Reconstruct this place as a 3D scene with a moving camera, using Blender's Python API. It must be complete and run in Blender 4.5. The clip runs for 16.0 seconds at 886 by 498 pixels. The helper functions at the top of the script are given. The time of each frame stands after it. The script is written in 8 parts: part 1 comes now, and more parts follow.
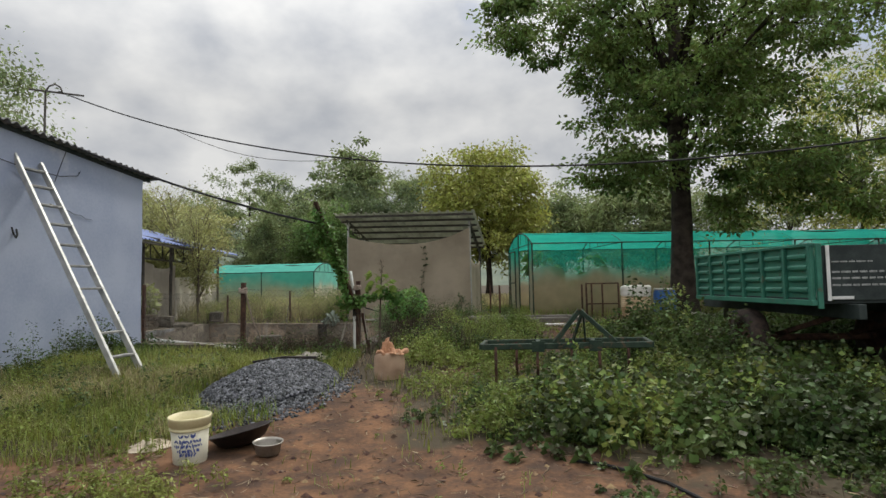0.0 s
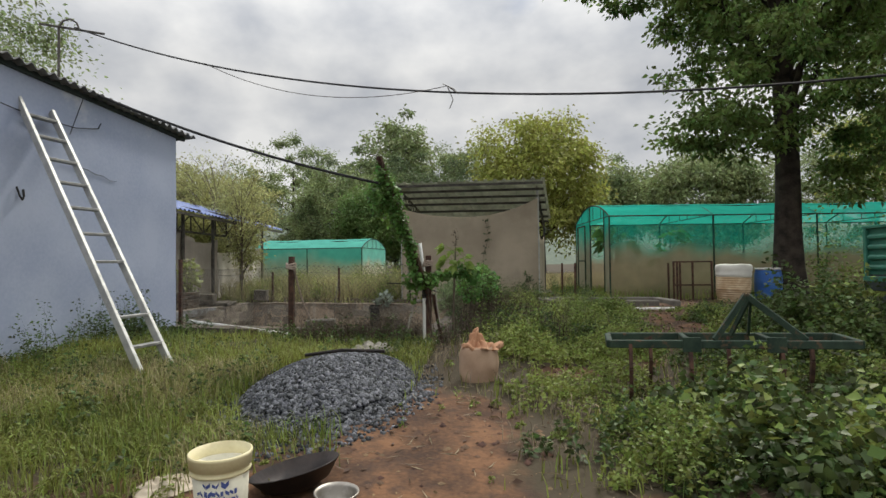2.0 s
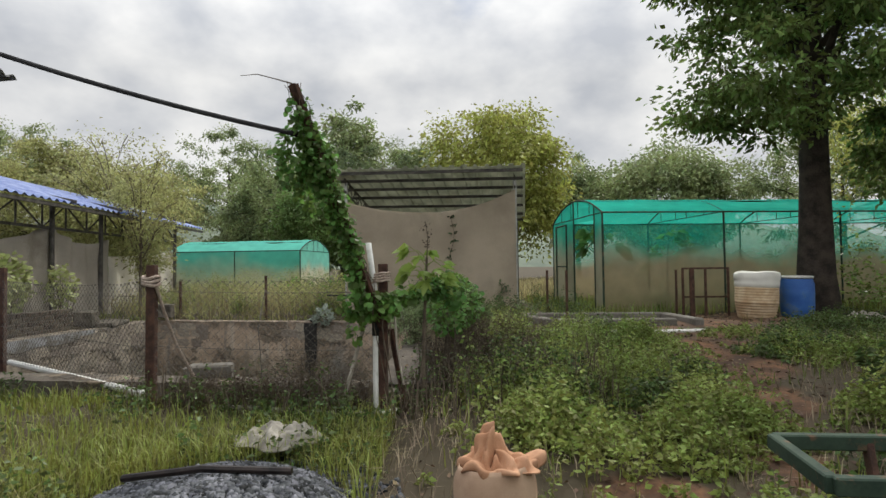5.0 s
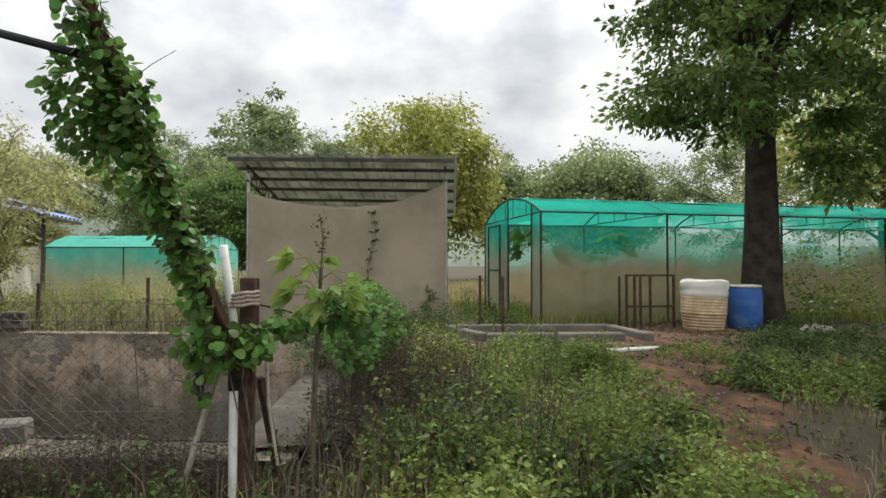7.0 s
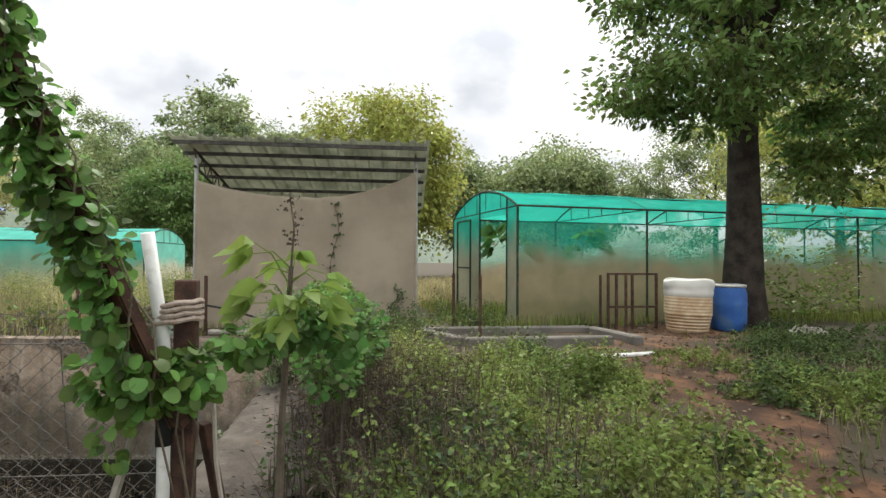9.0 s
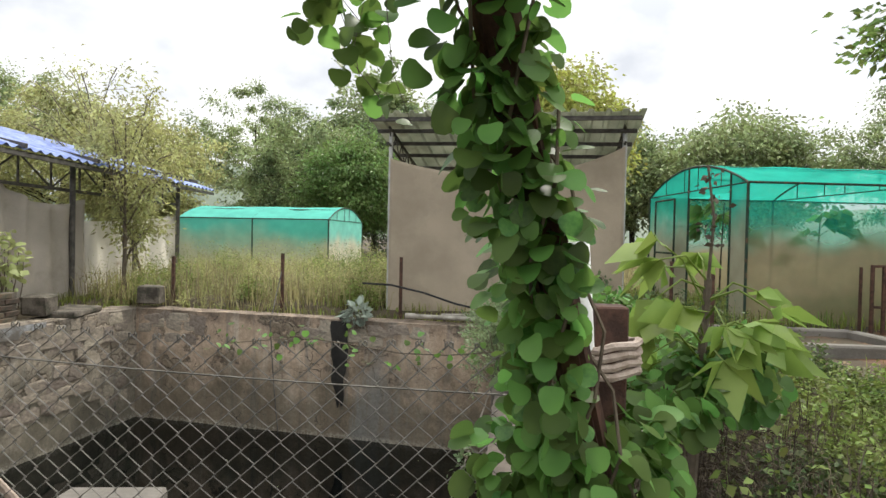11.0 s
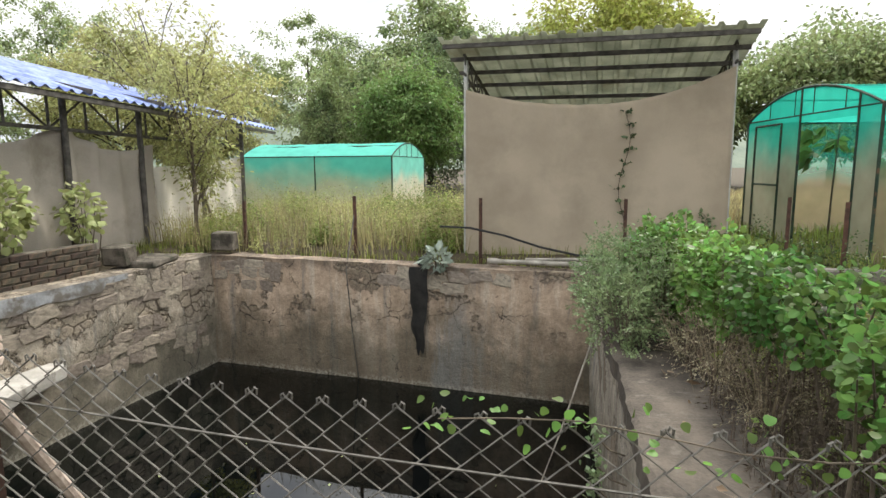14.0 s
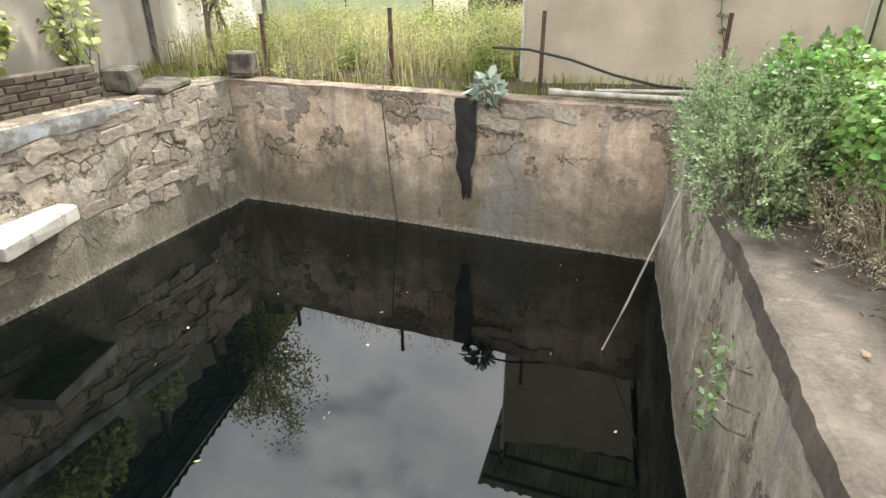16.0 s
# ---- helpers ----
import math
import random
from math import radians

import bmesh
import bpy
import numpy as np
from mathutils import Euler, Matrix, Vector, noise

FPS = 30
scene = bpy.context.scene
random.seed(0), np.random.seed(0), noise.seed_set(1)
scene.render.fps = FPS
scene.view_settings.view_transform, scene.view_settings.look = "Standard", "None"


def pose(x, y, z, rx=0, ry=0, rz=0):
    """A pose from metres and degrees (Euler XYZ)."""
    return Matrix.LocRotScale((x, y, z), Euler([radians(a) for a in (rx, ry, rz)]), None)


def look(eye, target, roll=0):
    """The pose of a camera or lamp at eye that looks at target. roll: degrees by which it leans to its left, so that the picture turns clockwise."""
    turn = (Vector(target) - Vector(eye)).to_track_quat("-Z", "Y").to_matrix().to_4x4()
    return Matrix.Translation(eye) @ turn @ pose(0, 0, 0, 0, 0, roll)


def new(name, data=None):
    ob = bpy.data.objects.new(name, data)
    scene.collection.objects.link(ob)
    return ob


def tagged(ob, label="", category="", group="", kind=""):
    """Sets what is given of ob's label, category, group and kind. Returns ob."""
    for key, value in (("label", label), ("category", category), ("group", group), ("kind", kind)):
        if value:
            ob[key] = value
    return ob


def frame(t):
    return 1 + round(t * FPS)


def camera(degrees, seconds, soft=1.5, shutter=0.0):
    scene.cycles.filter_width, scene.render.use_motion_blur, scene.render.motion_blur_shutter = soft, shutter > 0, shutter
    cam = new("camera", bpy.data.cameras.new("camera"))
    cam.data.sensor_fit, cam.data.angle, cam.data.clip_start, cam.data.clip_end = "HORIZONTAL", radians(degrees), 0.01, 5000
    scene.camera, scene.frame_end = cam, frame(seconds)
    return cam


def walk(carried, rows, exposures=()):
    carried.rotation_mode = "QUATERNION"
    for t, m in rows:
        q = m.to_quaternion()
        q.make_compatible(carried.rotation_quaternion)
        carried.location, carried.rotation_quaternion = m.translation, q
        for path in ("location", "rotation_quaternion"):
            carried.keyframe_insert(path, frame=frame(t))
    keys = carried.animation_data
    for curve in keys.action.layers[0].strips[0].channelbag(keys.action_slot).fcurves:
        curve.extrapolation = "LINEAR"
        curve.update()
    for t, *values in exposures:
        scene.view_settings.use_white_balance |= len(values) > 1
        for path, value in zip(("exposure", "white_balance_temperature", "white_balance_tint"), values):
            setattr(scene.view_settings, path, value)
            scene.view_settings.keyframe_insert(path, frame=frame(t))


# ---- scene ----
cam = camera(74.7, 16.0)
PATH = [
    (0, (0.088, -0.198, 1.337), (0.057, 1.798, 1.461), -1.1),
    (0.5, (-0.061, 0.173, 1.339), (-0.117, 2.172, 1.391), -1.0),
    (1, (-0.212, 0.623, 1.378), (-0.307, 2.621, 1.42), -0.8),
    (1.5, (-0.4, 1.043, 1.349), (-0.568, 3.035, 1.396), -0.8),
    (2, (-0.577, 1.471, 1.308), (-0.746, 3.463, 1.361), -0.7),
    (2.5, (-0.754, 1.96, 1.348), (-0.921, 3.952, 1.4), -0.7),
    (3, (-0.872, 2.424, 1.369), (-1.022, 4.418, 1.424), -0.6),
    (3.5, (-0.897, 2.955, 1.374), (-0.974, 4.953, 1.425), -0.7),
    (3.7, (-0.921, 3.144, 1.387), (-0.985, 5.143, 1.441), -0.6),
    (5.8, (-0.949, 5.18, 1.405), (-0.882, 7.178, 1.466), -0.5),
    (6, (-0.918, 5.323, 1.424), (-0.831, 7.32, 1.476), -0.3),
    (6.5, (-0.853, 5.651, 1.456), (-0.695, 7.644, 1.513), -0.3),
    (7, (-0.812, 5.949, 1.489), (-0.556, 7.932, 1.543), -0.0),
    (7.5, (-0.769, 6.222, 1.484), (-0.397, 8.186, 1.524), 0.0),
    (8, (-0.735, 6.519, 1.505), (-0.334, 8.478, 1.545), 0.1),
    (8.5, (-0.792, 6.679, 1.517), (-0.386, 8.637, 1.558), 0.4),
    (9, (-0.947, 6.803, 1.493), (-0.54, 8.761, 1.536), 0.3),
    (9.5, (-1.163, 7.003, 1.451), (-0.841, 8.976, 1.488), 0.5),
    (10, (-1.36, 7.24, 1.51), (-1.181, 9.232, 1.553), 0.2),
    (10.2, (-1.437, 7.349, 1.52), (-1.321, 9.345, 1.548), 0.8),
    (12.3, (-1.958, 7.916, 1.695), (-2.206, 9.895, 1.544), -0.4),
    (12.5, (-1.977, 7.945, 1.712), (-2.227, 9.921, 1.532), -0.2),
    (13, (-2.078, 8.02, 1.714), (-2.324, 9.991, 1.475), -0.1),
    (13.5, (-2.142, 8.09, 1.707), (-2.394, 10.056, 1.439), -0.2),
    (14, (-2.172, 8.207, 1.692), (-2.436, 10.169, 1.413), -0.3),
    (14.5, (-2.27, 8.496, 1.655), (-2.564, 10.454, 1.373), -0.3),
    (15, (-2.354, 8.951, 1.68), (-2.685, 10.901, 1.389), -0.2),
    (15.5, (-2.425, 9.109, 1.633), (-2.779, 11.004, 1.101), -0.2),
    (16, (-2.469, 9.2, 1.61), (-2.829, 10.975, 0.761), -0.2),
]
walk(cam, [(t, look(eye, target, roll)) for t, eye, target, roll in PATH],
     [(0, -0.28), (3.5, -0.15), (6, 0.02), (9, 0.5), (10, 0.55), (12.5, 0.7), (14.5, 0.8), (15.5, 1.08), (16, 1.65)])

# ---- world and sun ----
SUN_EL, SUN_AZ = radians(50), radians(24)   # azimuth from +y towards +x
world = bpy.data.worlds.new("cloudy_sky")
scene.world = world
world.use_nodes = True
wn, wl = world.node_tree.nodes, world.node_tree.links
wn.clear()
w_out = wn.new("ShaderNodeOutputWorld")
sky = wn.new("ShaderNodeTexSky")
sky.sky_type, sky.sun_disc, sky.sun_elevation, sky.sun_rotation = "NISHITA", False, SUN_EL, SUN_AZ
sky_bg = wn.new("ShaderNodeBackground")
sky_bg.inputs["Strength"].default_value = 0.1
wl.new(sky.outputs[0], sky_bg.inputs["Color"])
cloud_bg = wn.new("ShaderNodeBackground")
w_co = wn.new("ShaderNodeTexCoord")
w_map = wn.new("ShaderNodeMapping")
w_map.inputs["Scale"].default_value = (1.5, 1.5, 2.3)
w_map.inputs["Location"].default_value = (0.35, 0.1, 0.2)
wl.new(w_co.outputs["Generated"], w_map.inputs["Vector"])
w_n1 = wn.new("ShaderNodeTexNoise")
w_n1.inputs["Scale"].default_value, w_n1.inputs["Detail"].default_value, w_n1.inputs["Roughness"].default_value = 2.2, 7, 0.5
w_n2 = wn.new("ShaderNodeTexNoise")
w_n2.inputs["Scale"].default_value, w_n2.inputs["Detail"].default_value = 3.6, 5
wl.new(w_map.outputs[0], w_n1.inputs["Vector"])
wl.new(w_map.outputs[0], w_n2.inputs["Vector"])
w_r1 = wn.new("ShaderNodeValToRGB")     # thin spots where blue shows
w_r1.color_ramp.elements[0].position, w_r1.color_ramp.elements[1].position = 0.24, 0.38
w_r2 = wn.new("ShaderNodeValToRGB")     # grey undersides to bright cloud
w_r2.color_ramp.elements[0].position, w_r2.color_ramp.elements[1].position = 0.32, 0.62
w_r2.color_ramp.elements[0].color, w_r2.color_ramp.elements[1].color = (0.56, 0.585, 0.63, 1), (0.93, 0.93, 0.92, 1)
wl.new(w_n1.outputs["Fac"], w_r1.inputs[0])
wl.new(w_n2.outputs["Fac"], w_r2.inputs[0])
wl.new(w_r2.outputs[0], cloud_bg.inputs["Color"])
w_sep = wn.new("ShaderNodeSeparateXYZ")
wl.new(w_co.outputs["Generated"], w_sep.inputs[0])
w_up = wn.new("ShaderNodeMapRange")     # an overcast sky is brighter overhead
w_up.inputs["From Min"].default_value, w_up.inputs["From Max"].default_value = 0.3, 1.0
w_up.inputs["To Min"].default_value, w_up.inputs["To Max"].default_value = 0.97, 2.55
wl.new(w_sep.outputs["Z"], w_up.inputs["Value"])
wl.new(w_up.outputs[0], cloud_bg.inputs["Strength"])
w_mix = wn.new("ShaderNodeMixShader")
wl.new(w_r1.outputs[0], w_mix.inputs[0])
wl.new(sky_bg.outputs[0], w_mix.inputs[1])
wl.new(cloud_bg.outputs[0], w_mix.inputs[2])
wl.new(w_mix.outputs[0], w_out.inputs[0])

sun = new("sun", bpy.data.lights.new("sun", "SUN"))
sun.data.energy, sun.data.angle, sun.data.color = 3.0, radians(7), (1.0, 0.95, 0.86)
SUN_DIR = Vector((math.sin(SUN_AZ) * math.cos(SUN_EL), math.cos(SUN_AZ) * math.cos(SUN_EL), math.sin(SUN_EL)))
sun.matrix_world = look(SUN_DIR * 50, (0, 0, 0))


# ---- materials ----
def material(name, c1, c2, scale=6.0, rough=0.85, metal=0.0, bump=0.3, fine=60.0, spots=None, spot_scale=2.0, spot_at=(0.55, 0.68),
             island=0.0, translucent=0.0, spec=0.3, obrand=0.0):
    """Two colours mixed by a broad and a fine noise, spots of a third, bump, and change from piece to piece."""
    m = bpy.data.materials.new(name)
    m.use_nodes = True
    n, l = m.node_tree.nodes, m.node_tree.links
    n.clear()
    out = n.new("ShaderNodeOutputMaterial")
    b = n.new("ShaderNodeBsdfPrincipled")
    b.inputs["Roughness"].default_value, b.inputs["Metallic"].default_value = rough, metal
    b.inputs["Specular IOR Level"].default_value = spec
    co = n.new("ShaderNodeTexCoord")
    n1, n2 = n.new("ShaderNodeTexNoise"), n.new("ShaderNodeTexNoise")
    n1.inputs["Scale"].default_value, n1.inputs["Detail"].default_value = scale, 6
    n2.inputs["Scale"].default_value, n2.inputs["Detail"].default_value = fine, 4
    for q in (n1, n2):
        l.new(co.outputs["Object"], q.inputs["Vector"])
    mx = n.new("ShaderNodeMath")
    mx.operation = "MULTIPLY_ADD"
    mx.inputs[1].default_value, mx.inputs[2].default_value = 0.35, -0.17
    l.new(n2.outputs["Fac"], mx.inputs[0])
    ad = n.new("ShaderNodeMath")
    ad.operation = "ADD"
    l.new(n1.outputs["Fac"], ad.inputs[0])
    l.new(mx.outputs[0], ad.inputs[1])
    ramp = n.new("ShaderNodeValToRGB")
    ramp.color_ramp.elements[0].position, ramp.color_ramp.elements[1].position = 0.35, 0.65
    ramp.color_ramp.elements[0].color, ramp.color_ramp.elements[1].color = (*c1, 1), (*c2, 1)
    l.new(ad.outputs[0], ramp.inputs[0])
    col = ramp.outputs[0]
    if spots:
        n3 = n.new("ShaderNodeTexNoise")
        n3.inputs["Scale"].default_value, n3.inputs["Detail"].default_value, n3.inputs["Roughness"].default_value = spot_scale, 8, 0.65
        l.new(co.outputs["Object"], n3.inputs["Vector"])
        r3 = n.new("ShaderNodeValToRGB")
        r3.color_ramp.elements[0].position, r3.color_ramp.elements[1].position = spot_at
        l.new(n3.outputs["Fac"], r3.inputs[0])
        mc = n.new("ShaderNodeMix")
        mc.data_type = "RGBA"
        l.new(r3.outputs[0], mc.inputs["Factor"])
        l.new(col, mc.inputs["A"])
        mc.inputs["B"].default_value = (*spots, 1)
        col = mc.outputs["Result"]
    if island or obrand:
        src = n.new("ShaderNodeNewGeometry").outputs["Random Per Island"] if island else n.new("ShaderNodeObjectInfo").outputs["Random"]
        amount = island or obrand
        hsv = n.new("ShaderNodeHueSaturation")
        for socket, low, high in (("Value", 1 - amount, 1 + amount), ("Hue", 0.5 - 0.05 * amount, 0.5 + 0.05 * amount)):
            mr = n.new("ShaderNodeMapRange")
            mr.inputs["To Min"].default_value, mr.inputs["To Max"].default_value = low, high
            l.new(src, mr.inputs["Value"])
            l.new(mr.outputs[0], hsv.inputs[socket])
        l.new(col, hsv.inputs["Color"])
        col = hsv.outputs[0]
    l.new(col, b.inputs["Base Color"])
    if bump:
        bm_ = n.new("ShaderNodeBump")
        bm_.inputs["Strength"].default_value, bm_.inputs["Distance"].default_value = bump, 0.01
        l.new(ad.outputs[0], bm_.inputs["Height"])
        l.new(bm_.outputs[0], b.inputs["Normal"])
    shader = b.outputs[0]
    if translucent:
        tr = n.new("ShaderNodeBsdfTranslucent")
        l.new(col, tr.inputs["Color"])
        ms = n.new("ShaderNodeMixShader")
        ms.inputs[0].default_value = translucent
        l.new(shader, ms.inputs[1])
        l.new(tr.outputs[0], ms.inputs[2])
        shader = ms.outputs[0]
    l.new(shader, out.inputs[0])
    return m


def leaf_mat(name, c1, c2, tr=0.35, island=0.45, rough=0.5):
    return material(name, c1, c2, scale=0.8, rough=rough, bump=0.0, fine=9, island=island, translucent=tr, spec=0.35)


M_TREE = leaf_mat("dark_tree_leaves", (0.088, 0.143, 0.038), (0.2, 0.27, 0.072), 0.48, island=0.6)
M_YELLOW = leaf_mat("yellow_green_leaves", (0.24, 0.265, 0.06), (0.45, 0.465, 0.12), 0.4)
# These two far greens are greyed: distance haze is put into the leaf colour.
M_FAR = leaf_mat("far_tree_leaves", (0.15, 0.2, 0.09), (0.34, 0.395, 0.175), 0.35)
M_FARDARK = leaf_mat("deep_green_leaves", (0.075, 0.108, 0.052), (0.165, 0.215, 0.095), 0.3)
M_LIME = leaf_mat("fresh_green_leaves", (0.11, 0.18, 0.05), (0.2, 0.29, 0.09), 0.4)
M_OLIVE = leaf_mat("olive_leaves", (0.25, 0.26, 0.105), (0.46, 0.455, 0.185), 0.45)
M_VINE = leaf_mat("vine_leaves", (0.07, 0.155, 0.036), (0.18, 0.31, 0.07), 0.56, island=0.5)
M_MOUND = leaf_mat("deep_creeper_leaves", (0.066, 0.14, 0.032), (0.18, 0.295, 0.07), 0.5, island=0.65)
M_WEED = leaf_mat("weed_leaves", (0.044, 0.072, 0.021), (0.105, 0.145, 0.042), 0.35, island=0.65)
M_WEEDL = leaf_mat("light_weed_leaves", (0.13, 0.178, 0.04), (0.265, 0.305, 0.08), 0.4, island=0.6)
M_WEEDY = leaf_mat("yellow_green_weed_leaves", (0.13, 0.165, 0.035), (0.28, 0.30, 0.08), 0.4, island=0.6)
# Lighter copy of the vine leaves, with sun from behind put into the colour.
M_HANG = leaf_mat("vine_leaves_backlit_colour", (0.1, 0.19, 0.04), (0.24, 0.37, 0.085), 0.55, island=0.45)
M_GLOW = leaf_mat("young_yellow_green_leaves", (0.2, 0.29, 0.06), (0.34, 0.42, 0.11), 0.5, island=0.3)
M_STRAW = leaf_mat("straw_stalks", (0.16, 0.125, 0.085), (0.30, 0.24, 0.165), 0.1, rough=0.9)
M_GRASS = leaf_mat("grass_blades", (0.115, 0.16, 0.03), (0.26, 0.275, 0.065), 0.38, island=0.55)
M_GRASSY = leaf_mat("dry_grass_blades", (0.235, 0.205, 0.1), (0.42, 0.365, 0.195), 0.42)
M_DRY = leaf_mat("dry_twigs", (0.06, 0.045, 0.032), (0.135, 0.105, 0.075), 0.1, rough=0.9)
M_LITTER = leaf_mat("fallen_leaves", (0.075, 0.05, 0.034), (0.22, 0.15, 0.095), 0.1, island=0.6, rough=0.8)
M_BARK = material("bark", (0.02, 0.016, 0.013), (0.06, 0.047, 0.036), scale=5, fine=40, bump=1.0, rough=0.95)
M_TWIG = material("twig_bark", (0.07, 0.055, 0.04), (0.15, 0.12, 0.085), scale=9, bump=0.4)
M_BLUEWALL = material("blue_limewash", (0.327, 0.377, 0.508), (0.401, 0.45, 0.573), scale=1.2, fine=25, bump=0.15, rough=0.92, spots=(0.62, 0.64, 0.68), spot_scale=0.7, spot_at=(0.60, 0.72))
M_ROOFGREY = material("weathered_roof_sheet", (0.11, 0.115, 0.115), (0.22, 0.22, 0.215), scale=3, bump=0.2, rough=0.7)
# Pale and translucent so that the underside of the shed roof reads brighter.
M_SHEET = material("dull_translucent_sheet", (0.35, 0.365, 0.30), (0.53, 0.54, 0.46), scale=2.5, fine=30, bump=0.1, rough=0.55, spots=(0.33, 0.32, 0.25), spot_scale=1.2, translucent=0.45)
M_BLUEROOF = material("blue_roof_sheet", (0.07, 0.11, 0.32), (0.24, 0.30, 0.5), scale=4, fine=22, bump=0.1, rough=0.45)
M_CLOTH = material("beige_shade_cloth", (0.40, 0.335, 0.25), (0.505, 0.43, 0.325), scale=1.3, fine=120, bump=0.25, rough=0.95, spots=(0.345, 0.29, 0.215), spot_scale=0.9, spot_at=(0.48, 0.72), translucent=0.3)
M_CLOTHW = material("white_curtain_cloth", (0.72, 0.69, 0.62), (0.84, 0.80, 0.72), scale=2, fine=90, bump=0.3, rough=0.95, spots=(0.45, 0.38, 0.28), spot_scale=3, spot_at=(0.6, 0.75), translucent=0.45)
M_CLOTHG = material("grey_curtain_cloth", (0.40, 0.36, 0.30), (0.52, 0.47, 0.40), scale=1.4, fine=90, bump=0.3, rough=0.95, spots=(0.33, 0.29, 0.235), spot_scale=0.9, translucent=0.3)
M_STEEL = material("painted_steel", (0.055, 0.05, 0.045), (0.13, 0.12, 0.105), scale=10, rough=0.6, metal=0.2, bump=0.15)
M_RUST = material("rusty_iron", (0.045, 0.026, 0.02), (0.11, 0.058, 0.04), scale=14, fine=120, rough=0.85, metal=0.15, bump=0.5)
M_WIRE = material("galvanised_wire", (0.091, 0.084, 0.073), (0.182, 0.168, 0.147), scale=20, rough=0.6, metal=0.4, bump=0.2)
M_PVC = material("white_pvc", (0.62, 0.62, 0.58), (0.75, 0.75, 0.71), scale=7, rough=0.5, bump=0.05, spots=(0.38, 0.36, 0.30), spot_scale=9, spot_at=(0.58, 0.75))
M_PVCOLD = material("weathered_pvc", (0.2, 0.185, 0.155), (0.36, 0.335, 0.285), scale=7, rough=0.7, bump=0.1, spots=(0.18, 0.16, 0.13), spot_scale=5)
M_BLACK = material("black_plastic", (0.012, 0.012, 0.013), (0.03, 0.03, 0.03), rough=0.75, bump=0.05)
M_ROPE = material("coir_rope", (0.304, 0.24, 0.192), (0.44, 0.36, 0.304), scale=40, fine=200, bump=0.6)
M_ALU = material("grey_aluminium", (0.38, 0.38, 0.36), (0.54, 0.535, 0.505), scale=8, rough=0.5, metal=0.35, bump=0.1)
# Darker than the rails: the treads' shaded undersides are put into the colour.
M_RUNG = material("shaded_aluminium_tread", (0.2, 0.2, 0.195), (0.34, 0.34, 0.325), scale=9, rough=0.6, metal=0.3, bump=0.1)
M_BUCKET = material("cream_bucket", (0.62, 0.60, 0.48), (0.74, 0.71, 0.58), scale=6, rough=0.5, bump=0.05, spots=(0.48, 0.44, 0.33), spot_scale=6)
M_BUCKETTOP = material("yellowed_plastic", (0.62, 0.55, 0.32), (0.72, 0.66, 0.42), scale=6, rough=0.5, bump=0.05)
M_INK = material("blue_print", (0.05, 0.08, 0.25), (0.09, 0.12, 0.32), rough=0.6, bump=0)
M_IRONPAN = material("black_iron", (0.012, 0.010, 0.010), (0.035, 0.026, 0.023), scale=9, rough=0.45, metal=0.3, bump=0.15)
M_STEELPOT = material("stainless_steel", (0.26, 0.24, 0.21), (0.38, 0.36, 0.32), scale=8, rough=0.42, metal=0.8, bump=0.05)
M_RAG = material("pale_rag", (0.45, 0.38, 0.29), (0.62, 0.54, 0.43), scale=9, fine=150, bump=0.3, rough=0.95)
M_SACK = material("beige_woven_sack", (0.34, 0.225, 0.15), (0.46, 0.325, 0.225), scale=6, fine=220, bump=0.4, rough=0.9)
M_SACKIN = material("orange_sack_cloth", (0.39, 0.203, 0.112), (0.495, 0.285, 0.173), scale=7, fine=220, bump=0.4, rough=0.9)
M_STONEGR = material("blue_metal_gravel", (0.036, 0.04, 0.046), (0.12, 0.127, 0.137), scale=14, fine=80, bump=0.4, rough=0.8, island=0.95)
M_TGREEN = material("green_trailer_paint", (0.03, 0.135, 0.095), (0.05, 0.20, 0.14), scale=4, fine=40, bump=0.1, rough=0.42, spots=(0.10, 0.09, 0.06), spot_scale=6, spot_at=(0.62, 0.7))
M_TDARK = material("dark_grimy_paint", (0.018, 0.026, 0.026), (0.04, 0.052, 0.05), scale=5, rough=0.6, bump=0.1)
M_WHITEPAINT = material("white_paint", (0.68, 0.68, 0.66), (0.8, 0.8, 0.78), scale=8, rough=0.6, bump=0.05)
M_TYRE = material("worn_tyre_rubber", (0.03, 0.026, 0.023), (0.085, 0.06, 0.05), scale=12, rough=0.95, bump=0.5)
M_FRAMEG = material("dark_green_frame_paint", (0.014, 0.03, 0.02), (0.032, 0.055, 0.036), scale=8, rough=0.75, bump=0.2, spots=(0.12, 0.07, 0.04), spot_scale=9, spot_at=(0.56, 0.66))
M_WOOD = material("grey_weathered_wood", (0.26, 0.23, 0.19), (0.42, 0.38, 0.32), scale=4, fine=60, bump=0.5)
M_BLUEDRUM = material("blue_drum_plastic", (0.03, 0.10, 0.33), (0.05, 0.15, 0.42), scale=4, rough=0.5, bump=0.05, spots=(0.10, 0.16, 0.24), spot_scale=4)
M_WHITEDRUM = material("white_tank_plastic", (0.62, 0.61, 0.55), (0.74, 0.73, 0.67), scale=4, rough=0.6, bump=0.05)
M_DRUMDIRT = material("muddy_tank_plastic", (0.42, 0.29, 0.17), (0.58, 0.46, 0.31), scale=6, rough=0.8, bump=0.1)
M_CONC = material("old_concrete", (0.112, 0.102, 0.087), (0.173, 0.158, 0.138), scale=2.2, fine=50, bump=0.5, rough=0.92, spots=(0.10, 0.09, 0.075), spot_scale=2.4, spot_at=(0.56, 0.7))
